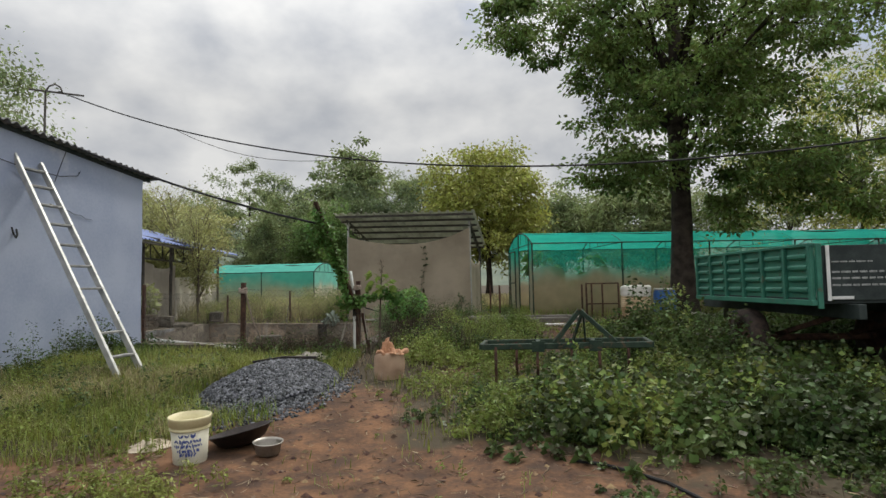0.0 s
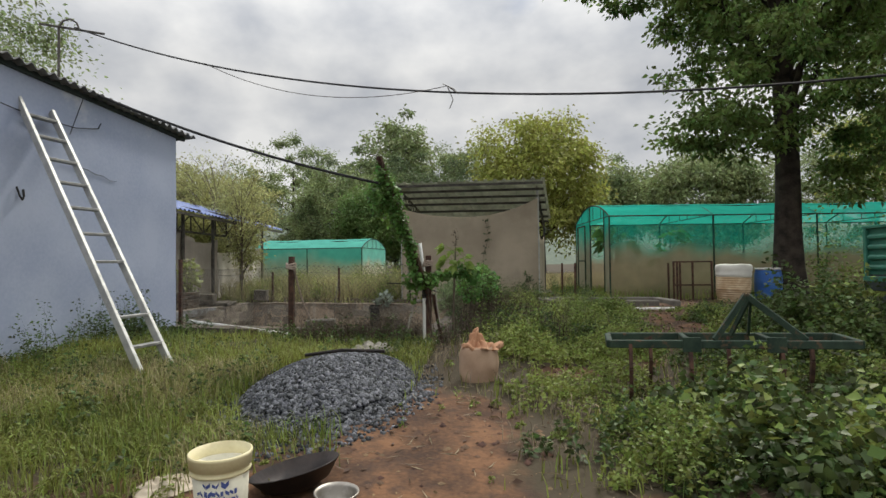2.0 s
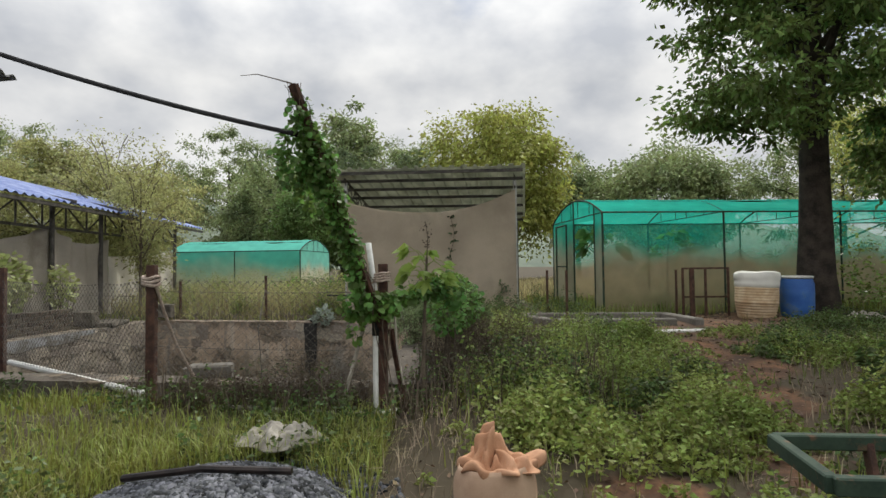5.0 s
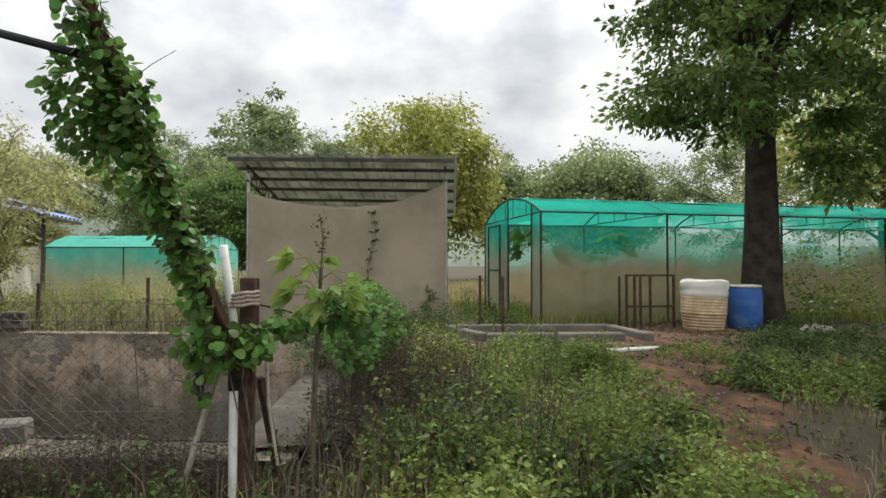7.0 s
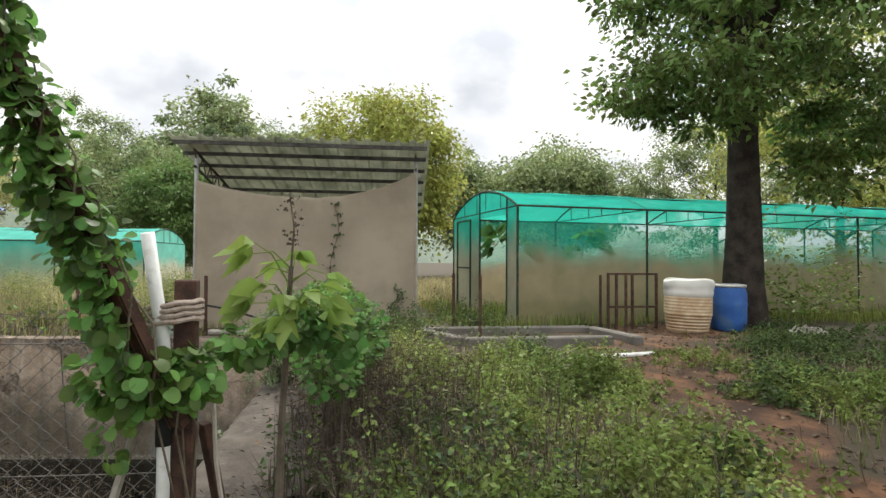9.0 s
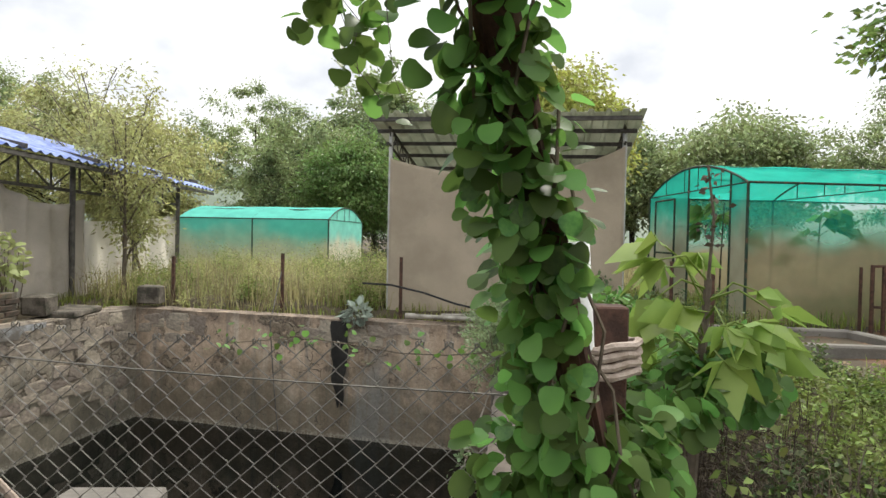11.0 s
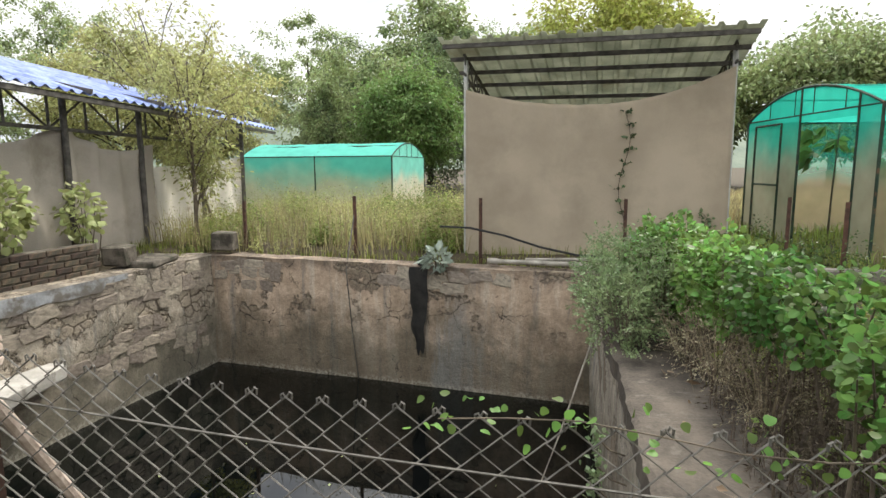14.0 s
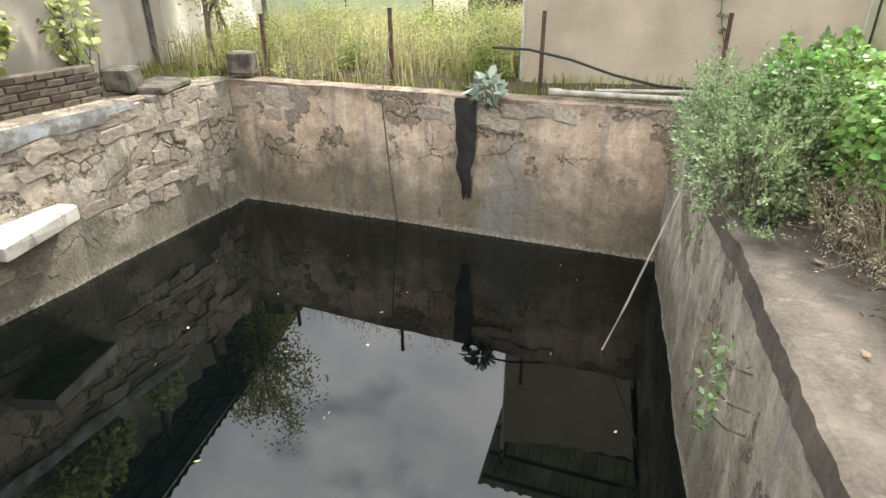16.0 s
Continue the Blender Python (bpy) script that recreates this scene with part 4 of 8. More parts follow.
# ---- blue roofed shed ----
def build_blue_shed():
    h = thing("blue_roofed_shed", pose(-9, 17, 0.4), "long open shed with a blue sheet roof and cloth curtains", "shed")
    e0, e1 = Vector((-7.75, 12.4, 2.68)), Vector((-8.25, 22.3, 2.62))
    up = Vector((-4.0, -0.2, 1.15))

    def roof(u, v):
        p = e0.lerp(e1, u) + up * v
        p.z += 0.045 * abs(math.sin(math.pi * u * 9.9 / 0.22)) ** 3 + 0.05 * math.sin(v * math.pi)
        return p
    sheet("roof", roof, 360, 6, M_BLUEROOF, h, "faded blue ribbed roof sheets", 0.006, False)
    bm = bmesh.new()
    bar(bm, e0 + Vector((-0.05, 0, -0.06)), e1 + Vector((-0.05, 0, -0.06)), 0.05, 0.06, 0.004)
    part("eave_beam", bm, M_STEEL, h)
    P0, P1 = Vector((-8.35, 12.5, 0)), Vector((-8.5, 20.9, 0))
    bm = bmesh.new()
    bar(bm, P0 + Vector((0, 0, 2.72)), P1 + Vector((0, 0, 2.66)), 0.05, 0.06, 0.004)
    part("top_chord", bm, M_STEEL, h)
    bm = bmesh.new()
    bar(bm, P0 + Vector((0, 0, 2.25)), P1 + Vector((0, 0, 2.2)), 0.05, 0.05, 0.004)
    part("bottom_chord", bm, M_STEEL, h)
    for k in range(12):
        bm = bmesh.new()
        a, b = P0.lerp(P1, k / 12), P0.lerp(P1, (k + 1) / 12)
        tube(bm, [a + Vector((0, 0, 2.23)), a + Vector((0, 0, 2.7))], 0.02, 6)
        tube(bm, [a + Vector((0, 0, 2.7 if k % 2 else 2.23)), b + Vector((0, 0, 2.23 if k % 2 else 2.7))], 0.016, 6)
        part("web", bm, M_STEEL, h)
    for t in (0.12, 0.36, 0.555, 0.78, 0.99):
        p = P0.lerp(P1, t)
        bm = bmesh.new()
        tube(bm, [p + Vector((0.04, 0, 0.2)), p + Vector((0.04, 0, 2.7))], 0.045, 8)
        part("post", bm, M_STEEL, h)
        bm = bmesh.new()
        bar(bm, p + Vector((0.5, 0, 2.72)), p + Vector((-3.6, -0.2, 3.62)), 0.05, 0.07, 0.004)
        part("rafter", bm, M_STEEL, h)

    def curtain(u0, u1, top0, top1, dip):
        def f(u, v):
            p = P0.lerp(P1, u0 + (u1 - u0) * u)
            tz = top0 + (top1 - top0) * u - dip * math.sin(math.pi * u)
            z = 0.3 + (tz - 0.3) * v
            return (p.x + 0.05 * math.sin(u * 26) * (0.4 + 0.6 * v) + 0.05 * noise.noise((u * 6, v * 2, 0)) - 0.03, p.y, z)
        return f
    sheet("curtain", curtain(0.0, 0.36, 2.0, 2.25, 0.2), 40, 16, M_CLOTHG, h, "sagging grey-brown cloth curtain", 0.004)
    sheet("curtain", curtain(0.36, 0.6, 2.3, 2.1, 0.22), 40, 16, M_CLOTHG, h, "sagging grey-brown cloth curtain", 0.004)
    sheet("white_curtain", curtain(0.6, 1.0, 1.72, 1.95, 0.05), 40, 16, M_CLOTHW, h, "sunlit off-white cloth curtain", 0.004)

    def backwall(u, v):
        p = P0.lerp(P1, u) + Vector((-3.6, -0.2, 0))
        return (p.x, p.y, 0.3 + 1.75 * v)
    sheet("rear_curtain", backwall, 20, 8, M_CLOTHW, h, "pale cloth at the back", 0.004)


build_blue_shed()


# ---- trees ----
def build_tree(name, label, base, height, crown_c, crown_r, leaves, leaf, mat, trunk_r, seed, limbs=14, clump=0.55, low=0.0, ratio=0.5, lean=(0, 0), group="", bark=None, lobes=(), flat=0.36, clumps=0, taper=0.82):
    """Tapered trunk, limbs that reach into the crown, and a crown of leaf sprays gathered in clumps with gaps."""
    r = random.Random(seed)
    g = np.random.default_rng(seed)
    bark = bark or M_BARK
    t = thing(name, pose(*base), label, "tree", group)
    base = Vector(base)
    c = Vector(crown_c)
    bm = bmesh.new()
    topz = c.z + crown_r[2] * 0.45
    n = 12
    spine = [base + Vector((lean[0] * (k / n) ** 1.3 + 0.12 * trunk_r * math.sin(k * 1.3 + seed), lean[1] * (k / n) ** 1.3 + 0.12 * trunk_r * math.cos(k * 1.7), -0.15 + (topz - base.z) * k / n)) for k in range(n + 1)]
    rad = [trunk_r * (1.35 - 0.35 * min(1, k / 1.5)) * (1 - taper * (k / n)) for k in range(n + 1)]
    sides = 14
    rings = []
    for p, q in zip(spine, rad):
        rings.append([bm.verts.new(p + Vector((math.cos(i * math.tau / sides), math.sin(i * math.tau / sides), 0)) * q * (1 + 0.12 * noise.noise((math.cos(i * math.tau / sides) * 2, math.sin(i * math.tau / sides) * 2, p.z * 0.7 + seed)))) for i in range(sides)])
    for a, b in zip(rings, rings[1:]):
        for i in range(sides):
            bm.faces.new((a[i], a[(i + 1) % sides], b[(i + 1) % sides], b[i]))
    part("trunk", bm, bark, t, "", True)
    tips = []
    bm = bmesh.new()
    for k in range(limbs):
        u = g.normal(size=3)
        u /= np.linalg.norm(u)
        end = c + Vector((u[0] * crown_r[0] * 0.8, u[1] * crown_r[1] * 0.8, u[2] * crown_r[2] * 0.8))
        f = min(0.95, max(0.22, (end.z - base.z) / (topz - base.z) * 0.75))
        i = int(f * n)
        start = spine[i]
        mid = start.lerp(end, 0.5) + Vector((r.uniform(-0.3, 0.3), r.uniform(-0.3, 0.3), 0.25)) * (crown_r[0] * 0.15)
        pts = [start, start.lerp(mid, 0.5), mid, mid.lerp(end, 0.5) + Vector((0, 0, 0.1)), end]
        tube(bm, pts, rad[i] * 0.42, 6, 0.012)
        tips += [mid, pts[3], end]
        for _ in range(2):
            e2 = pts[3] + Vector((r.uniform(-1, 1), r.uniform(-1, 1), r.uniform(-0.5, 0.6))) * crown_r[0] * 0.28
            tube(bm, [pts[2].lerp(pts[3], 0.5), e2], rad[i] * 0.16, 5, 0.008)
            tips.append(e2)
    part("branchwork", bm, bark, t, "", True)
    # clump centres: limb tips and the crown's shell
    nc = clumps or max(12, int(leaves / 160))
    U = unit(g.normal(size=(nc, 3))) * (g.uniform(0.25, 1.0, (nc, 1)) ** 0.45)
    C = np.array(c) + U * np.array(crown_r) * (1 + 0.22 * np.sin(3 * U[:, :1] * 2 + seed) * np.cos(4 * U[:, 1:2]))
    for lc, lr, ln in lobes:
        U = unit(g.normal(size=(ln, 3))) * (g.uniform(0.2, 1.0, (ln, 1)) ** 0.5)
        C = np.concatenate([C, np.array(lc) + U * np.array(lr)])
    T = np.array([tuple(q) for q in tips])
    C = np.concatenate([C, T])
    C = C[C[:, 2] > low]
    idx = g.integers(0, len(C), leaves)
    sz = clump * g.uniform(0.5, 1.3, len(C))
    off = g.normal(size=(leaves, 3)) * sz[idx][:, None] * np.array([0.62, 0.62, flat])
    P = C[idx] + off
    D = off * 0.8 + g.normal(size=(leaves, 3)) * 0.5 * clump + np.array([0, 0, -0.25 * clump])
    V, F = leaf_arrays(P, D, leaf * g.uniform(0.6, 1.35, leaves), ratio, 0.2, 0.15)
    mesh_from("crown", V, F, mat, t)
    return t


build_tree("large_tree", "tall broad-leaved tree with a thick dark trunk", (6.45, 15.9, 0.4), 13, (7.4, 15.8, 9.3), (4.4, 4.4, 3.3), 78000, 0.132, M_TREE, 0.33, 3, 26, 0.42, 2.7, 0.55,
           lobes=(((6.5, 15.4, 5.6), (3.0, 2.9, 1.9), 95), ((9.8, 16.0, 6.6), (3.4, 3.0, 2.9), 70), ((4.7, 14.8, 4.2), (1.3, 1.3, 0.6), 20), ((8.4, 15.0, 4.0), (1.7, 1.5, 0.8), 20),
                  ((2.3, 15.4, 8.7), (1.6, 1.5, 1.4), 40), ((3.9, 15.4, 7.6), (1.2, 1.5, 1.0), 22), ((7.6, 15.3, 3.1), (0.5, 0.6, 0.6), 10), ((10.4, 15.0, 3.8), (1.8, 1.3, 1.1), 30)), flat=0.24, clumps=150, taper=0.62)
build_tree("yellow_green_tree", "sunlit yellow-green tree behind the cloth shed", (2.4, 36.5, 0.5), 10, (2.2, 36.5, 6.3), (3.9, 3.4, 3.9), 30000, 0.24, M_YELLOW, 0.22, 11, 16, 0.8, 1.0)
build_tree("slender_tree", "slender tall tree above the far tree line", (-8.2, 47, 0.5), 13, (-8.2, 47, 9.6), (3.0, 2.5, 3.4), 10000, 0.32, M_FAR, 0.2, 12, 14, 0.7, 3.0)
build_tree("dark_round_tree", "dense dark green tree beyond the net house", (8.6, 45, 0.5), 9, (8.4, 45, 5.6), (2.8, 2.5, 3.2), 18000, 0.27, M_FAR, 0.2, 13, 12, 0.7, 0.6)
build_tree("round_tree", "broad pale green tree beyond the net house", (14.5, 42.5, 0.5), 9, (14.0, 42.5, 5.4), (5.2, 4.0, 3.3), 30000, 0.27, M_FAR, 0.25, 14, 16, 0.8, 0.6)
for k, (x, y, z, rx, rz, mt, nm, lb) in enumerate((
        (-16.5, 47, 7.2, 5.0, 4.6, M_FAR, "broad_tree", "broad green tree in the far tree line"),
        (-11.8, 45, 5.2, 4.2, 4.2, M_FARDARK, "shady_tree", "deep green tree in the far tree line"),
        (-5.0, 40, 5.0, 4.6, 3.9, M_FARDARK, "shady_tree", "deep green tree behind the cloth shed"),
        (-3.0, 46, 6.2, 4.4, 4.3, M_FAR, "broad_tree", "grey-green tree behind the cloth shed"),
        (-6.9, 33, 3.6, 2.3, 2.4, M_LIME, "bright_tree", "bright fresh green tree beside the far net house"),
        (-9.8, 36, 4.3, 3.4, 3.2, M_FAR, "broad_tree", "feathery green tree behind the far net house"),
        (-15.5, 31, 3.9, 3.4, 2.6, M_OLIVE, "olive_tree", "olive-yellow tree behind the blue roofed shed"),
        (-20.0, 33, 4.8, 4.5, 3.2, M_OLIVE, "olive_tree", "olive-yellow tree behind the blue roofed shed"),
        (-26.0, 36, 6.0, 5.0, 4.5, M_FAR, "broad_tree", "broad green tree in the far tree line"),
        (21.0, 36, 5.5, 5.5, 4.2, M_FAR, "broad_tree", "broad green tree behind the large tree"),
        (27.0, 30, 6.5, 6.0, 5.2, M_FARDARK, "shady_tree", "deep green tree behind the trailer"),
        (17.5, 24.5, 6.5, 4.5, 4.8, M_YELLOW, "yellow_green_tree", "sunlit yellow-green tree behind the large tree"),
        (20.0, 17.0, 7.0, 5.0, 5.0, M_TREE, "dark_tree", "dark leafy tree beyond the trailer"),
        (10.3, 8.6, 7.5, 4.3, 3.2, M_TREE, "dark_tree", "dark leafy tree on the far side of the trailer"),
        (-13.0, 13.5, 5.4, 3.0, 2.8, M_FAR, "broad_tree", "green tree behind the blue building"))):
    build_tree(nm, lb, (x, y, 0.4), z + rz, (x, y, z), (rx, rx * 0.85, rz), 30000 if y > 10 else 10500, 0.082 + 0.0022 * y, mt, 0.2, 40 + k, 16, 0.5, 0.8, group="far trees", flat=0.42, clumps=105 if y > 10 else 48)

# thin feathery tree between the tank and the blue shed
build_tree("thin_tree", "thin straggly tree with feathery olive leaves", (-7.75, 17.6, 0.4), 4, (-7.7, 17.9, 2.85), (0.85, 0.75, 1.75), 5200, 0.085, M_OLIVE, 0.04, 71, 22, 0.26, 0.6, 0.4, bark=M_TWIG)
build_tree("thin_tree", "leaning bare-stemmed young tree", (-8.1, 18.9, 0.4), 5, (-9.5, 19.0, 4.0), (1.4, 0.9, 1.3), 1500, 0.09, M_OLIVE, 0.03, 72, 12, 0.3, 2.2, 0.4, lean=(-1.7, 0.1), bark=M_TWIG)

# distant hills
def build_hills():
    xs = np.linspace(-420, 420, 120)
    V, F = [], []
    for j, (y, f) in enumerate(((330, 0.0), (360, 0.55), (400, 1.0), (470, 0.0))):
        for x in xs:
            hgt = 14 + 36 * math.exp(-((x + 190) / 90) ** 2) + 22 * math.exp(-((x - 150) / 120) ** 2) + 8 * noise.noise((x * 0.02, j * 2.0, 0)) + 3 * noise.noise((x * 0.12, j, 0))
            V.append((x, y, hgt * f))
    w = len(xs)
    for j in range(3):
        for i in range(w - 1):
            F.append((j * w + i, j * w + i + 1, (j + 1) * w + i + 1, (j + 1) * w + i))
    tagged(raw("backdrop", V, F, M_HILL, None, "low wooded hills in the distance", True), category="hills", kind="structure")


build_hills()


# ---- foot of the yard: vessels, gravel, sack ----
def gz(x, y):
    return float(ground_z(x, y))


def build_bucket():
    x, y = -2.0, 4.42
    b = thing("paint_bucket", pose(x, y, gz(x, y)), "cream plastic paint bucket with smeared blue print", "bucket")
    m = pose(x, y, gz(x, y) - 0.005, 1.5, -1, 30)
    bm = bmesh.new()
    lathe(bm, [(0.0, 0.004), (0.118, 0.0), (0.125, 0.01), (0.143, 0.30), (0.139, 0.30), (0.121, 0.015), (0.0, 0.012)], 32, m)
    part("body", bm, M_BUCKET, b, "", True)
    bm = bmesh.new()
    lathe(bm, [(0.143, 0.262), (0.152, 0.264), (0.152, 0.276), (0.145, 0.278), (0.146, 0.296), (0.157, 0.299), (0.158, 0.345), (0.161, 0.35), (0.16, 0.362), (0.152, 0.365), (0.148, 0.30), (0.142, 0.29)], 32, m)
    part("rim", bm, M_BUCKETTOP, b, "yellowed ribbed rim", True)
    r = random.Random(4)
    bm = bmesh.new()
    for row, (z, n, w) in enumerate(((0.232, 6, 0.10), (0.19, 10, 0.2), (0.155, 11, 0.22), (0.118, 8, 0.18), (0.09, 6, 0.1))):
        for k in range(n):
            ang = -1.75 + (k - n / 2) * 0.155 + r.uniform(-0.03, 0.03)
            rad = 0.1265 + 0.018 * z / 0.3 + 0.0025
            h = r.uniform(0.012, 0.03)
            da = r.uniform(0.04, 0.075)
            tilt = r.uniform(-0.012, 0.012)
            vs = [bm.verts.new(m @ Vector((rad * math.cos(ang + sx * da), rad * math.sin(ang + sx * da), z + sz * h / 2 + tilt * sx))) for sx, sz in ((-1, -1), (1, -1), (1, 1), (-1, 1))]
            bm.faces.new(vs)
    part("print", bm, M_INK, b, "smeared unreadable blue print")


def build_pans():
    x, y = -1.72, 4.78
    p = thing("mortar_pan", pose(x, y, gz(x, y)), "wide black iron mortar pan tilted on the earth", "pan")
    m = pose(x, y, gz(x, y) + 0.055, -3, -13, 0)
    bm = bmesh.new()
    prof = [(0.0, -0.05), (0.10, -0.045), (0.19, -0.005), (0.255, 0.075), (0.262, 0.078), (0.257, 0.084), (0.19, 0.006), (0.10, -0.035), (0.0, -0.04)]
    lathe(bm, prof, 40, m)
    part("bowl", bm, M_IRONPAN, p, "", True)
    x, y = -1.42, 4.52
    p = thing("steel_bowl", pose(x, y, gz(x, y)), "small stainless steel bowl with a rolled rim", "bowl")
    m = pose(x, y, gz(x, y), 3, 2, 0)
    bm = bmesh.new()
    lathe(bm, [(0.0, 0.0), (0.075, 0.0), (0.095, 0.02), (0.105, 0.085), (0.118, 0.1), (0.121, 0.106), (0.114, 0.109), (0.10, 0.09), (0.09, 0.022), (0.07, 0.008), (0.0, 0.006)], 36, m)
    part("body", bm, M_STEELPOT, p, "", True)


def crumple(name, label, cat, c, r, hgt, mat, seed, n=26):
    """A crumpled heap of cloth or plastic."""
    t = thing(name, pose(*c), label, cat)

    def f(u, v):
        a, q = u * math.tau, v
        rad = q * (1 + 0.28 * noise.noise((math.cos(a) * 1.6 + seed, math.sin(a) * 1.6, 0)))
        h = hgt * max(0.0, 1 - q ** 2) * (0.6 + 0.9 * noise.noise((math.cos(a) * q * 4, math.sin(a) * q * 4, seed))) + hgt * 0.22 * abs(noise.noise((math.cos(a) * q * 6, math.sin(a) * q * 6, seed + 4)))
        x, y = c[0] + r[0] * rad * math.cos(a), c[1] + r[1] * rad * math.sin(a)
        return (x, y, c[2] + (gz(x, y) - gz(c[0], c[1])) + max(0.004, h))
    sheet("cloth", f, 2 * n, n, mat, t, "", 0.004)
    return t


def build_gravel():
    cx, cy, rx, ry, hgt = -2.07, 6.78, 0.76, 1.2, 0.265
    rr = np.random.default_rng(21)

    def height(x, y):
        d = np.hypot((x - cx) / rx, (y - cy) / ry)
        return hgt * np.clip(1 - d ** 2.3, 0, 1) + 0.03 * np.sin(5 * x) * np.sin(4 * y) * (d < 0.9)
    t = thing("gravel_heap", pose(cx, cy, gz(cx, cy)), "heap of crushed blue-grey stone chips", "gravel heap")
    xs = np.linspace(-1, 1, 45)
    V = np.array([(cx + rx * 1.05 * u, cy + ry * 1.05 * v, gz(cx + rx * 1.05 * u, cy + ry * 1.05 * v) + float(height(cx + rx * 1.05 * u, cy + ry * 1.05 * v)) - 0.02) for v in xs for u in xs])
    F = np.array([(j * 45 + i, j * 45 + i + 1, (j + 1) * 45 + i + 1, (j + 1) * 45 + i) for j in range(44) for i in range(44)])
    mesh_from("core", V, F, M_STONEGR, t)
    base = np.array([(x, y, z) for x in (-1, 1) for y in (-1, 1) for z in (-1, 1)], float)
    faces = np.array([(0, 1, 3, 2), (4, 6, 7, 5), (0, 4, 5, 1), (2, 3, 7, 6), (0, 2, 6, 4), (1, 5, 7, 3)])
    n = 14500
    a, d = rr.uniform(0, math.tau, n), np.sqrt(rr.uniform(0, 1, n)) * rr.choice([1.0, 1.0, 1.0, 1.0, 1.16, 1.35], n)
    px, py = cx + rx * d * np.cos(a), cy + ry * d * np.sin(a)
    pz = ground_z(px, py) + height(px, py)
    sz = rr.uniform(0.007, 0.019, n)
    R = unit(rr.normal(size=(n, 3)))
    S = unit(np.cross(R, rr.normal(size=(n, 3))))
    T = np.cross(R, S)
    loc = base[None] * rr.uniform(0.5, 1.15, (n, 8, 3)) * sz[:, None, None]
    V = loc[..., :1] * R[:, None] + loc[..., 1:2] * S[:, None] + loc[..., 2:] * T[:, None] + np.stack([px, py, pz], 1)[:, None]
    F = (np.arange(n)[:, None, None] * 8 + faces[None]).reshape(-1, 4)
    ob = mesh_from("gravel", V.reshape(-1, 3), F, M_STONEGR, t)
    tagged(ob, kind="stuff")
    s = thing("iron_pipe", pose(-2.2, 7.75, 0.3), "dark iron pipe lying on the gravel heap", "pipe")
    bm = bmesh.new()
    z = lambda x, y: gz(x, y) + float(height(np.array(x), np.array(y))) + 0.03
    tube(bm, [(-2.5, 7.3, z(-2.5, 7.3) + 0.03), (-2.1, 7.25, z(-2.1, 7.25) + 0.02), (-1.66, 7.21, z(-1.66, 7.21) + 0.04)], 0.018, 8)
    part("pipe", bm, M_IRONPAN, s)


def build_sack():
    x, y = -0.72, 7.1
    g = gz(x, y)
    t = thing("open_sack", pose(x, y, g), "beige woven sack with a crumpled orange top", "sack")

    def body(u, v):
        a = u * math.tau
        rad = 0.14 * (1 + 0.10 * math.sin(2 * a + 0.5) + 0.07 * noise.noise((math.cos(a) * 1.5, math.sin(a) * 1.5, v * 3))) * (0.86 + 0.3 * math.sin(math.pi * (0.15 + 0.7 * v)))
        return (x + rad * math.cos(a) * 1.1, y + rad * 0.9 * math.sin(a), g - 0.02 + 0.34 * v)
    sheet("bag", body, 36, 16, M_SACK, t, "", 0.004)

    def top(u, v):
        a = u * math.tau
        q = 1 - v
        w = noise.noise((math.cos(a) * 2.2, math.sin(a) * 2.2, v * 3 + 2))
        rad = (0.13 + 0.045 * w) * (q ** 0.6) + 0.02 * math.sin(a * 9) * q
        z = g + 0.30 + 0.09 * v + 0.1 * w * (0.4 + v) + (0.1 * max(0, math.cos(a - 2.6)) - 0.03) * v
        return (x + rad * math.cos(a) * 1.15 + 0.05 * q * max(0, math.cos(a)), y + rad * math.sin(a), z)
    sheet("folded_top", top, 60, 18, M_SACKIN, t, "crumpled orange-brown folded cloth", 0.004)


build_bucket()
build_pans()
crumple("rag", "pale crumpled rag lying on the earth", "rag", (-2.52, 4.78, gz(-2.52, 4.78)), (0.22, 0.16), 0.06, M_RAG, 3)
build_gravel()
crumple("plastic_bag", "crumpled white plastic bag in the grass", "bag", (-2.0, 8.2, gz(-2.0, 8.2) + 0.08), (0.29, 0.2), 0.11, M_PVCOLD, 8)
build_sack()
crumple("plastic_bag", "crumpled white plastic sheet beside the large tree", "bag", (6.15, 14.15, gz(6.15, 14.15) + 0.08), (0.3, 0.2), 0.15, M_PVCOLD, 14)
hz = thing("garden_hose", pose(1.3, 3.9, 0), "thin dark hose lying on the earth", "hose")
bm = bmesh.new()
tube(bm, [(x, y, gz(x, y) + 0.014) for x, y in ((0.95, 4.2), (1.15, 4.14), (1.35, 3.98), (1.5, 3.78), (1.62, 3.5), (1.85, 3.2), (2.3, 2.9))], 0.013, 7)
part("hose", bm, M_BLACK, hz)


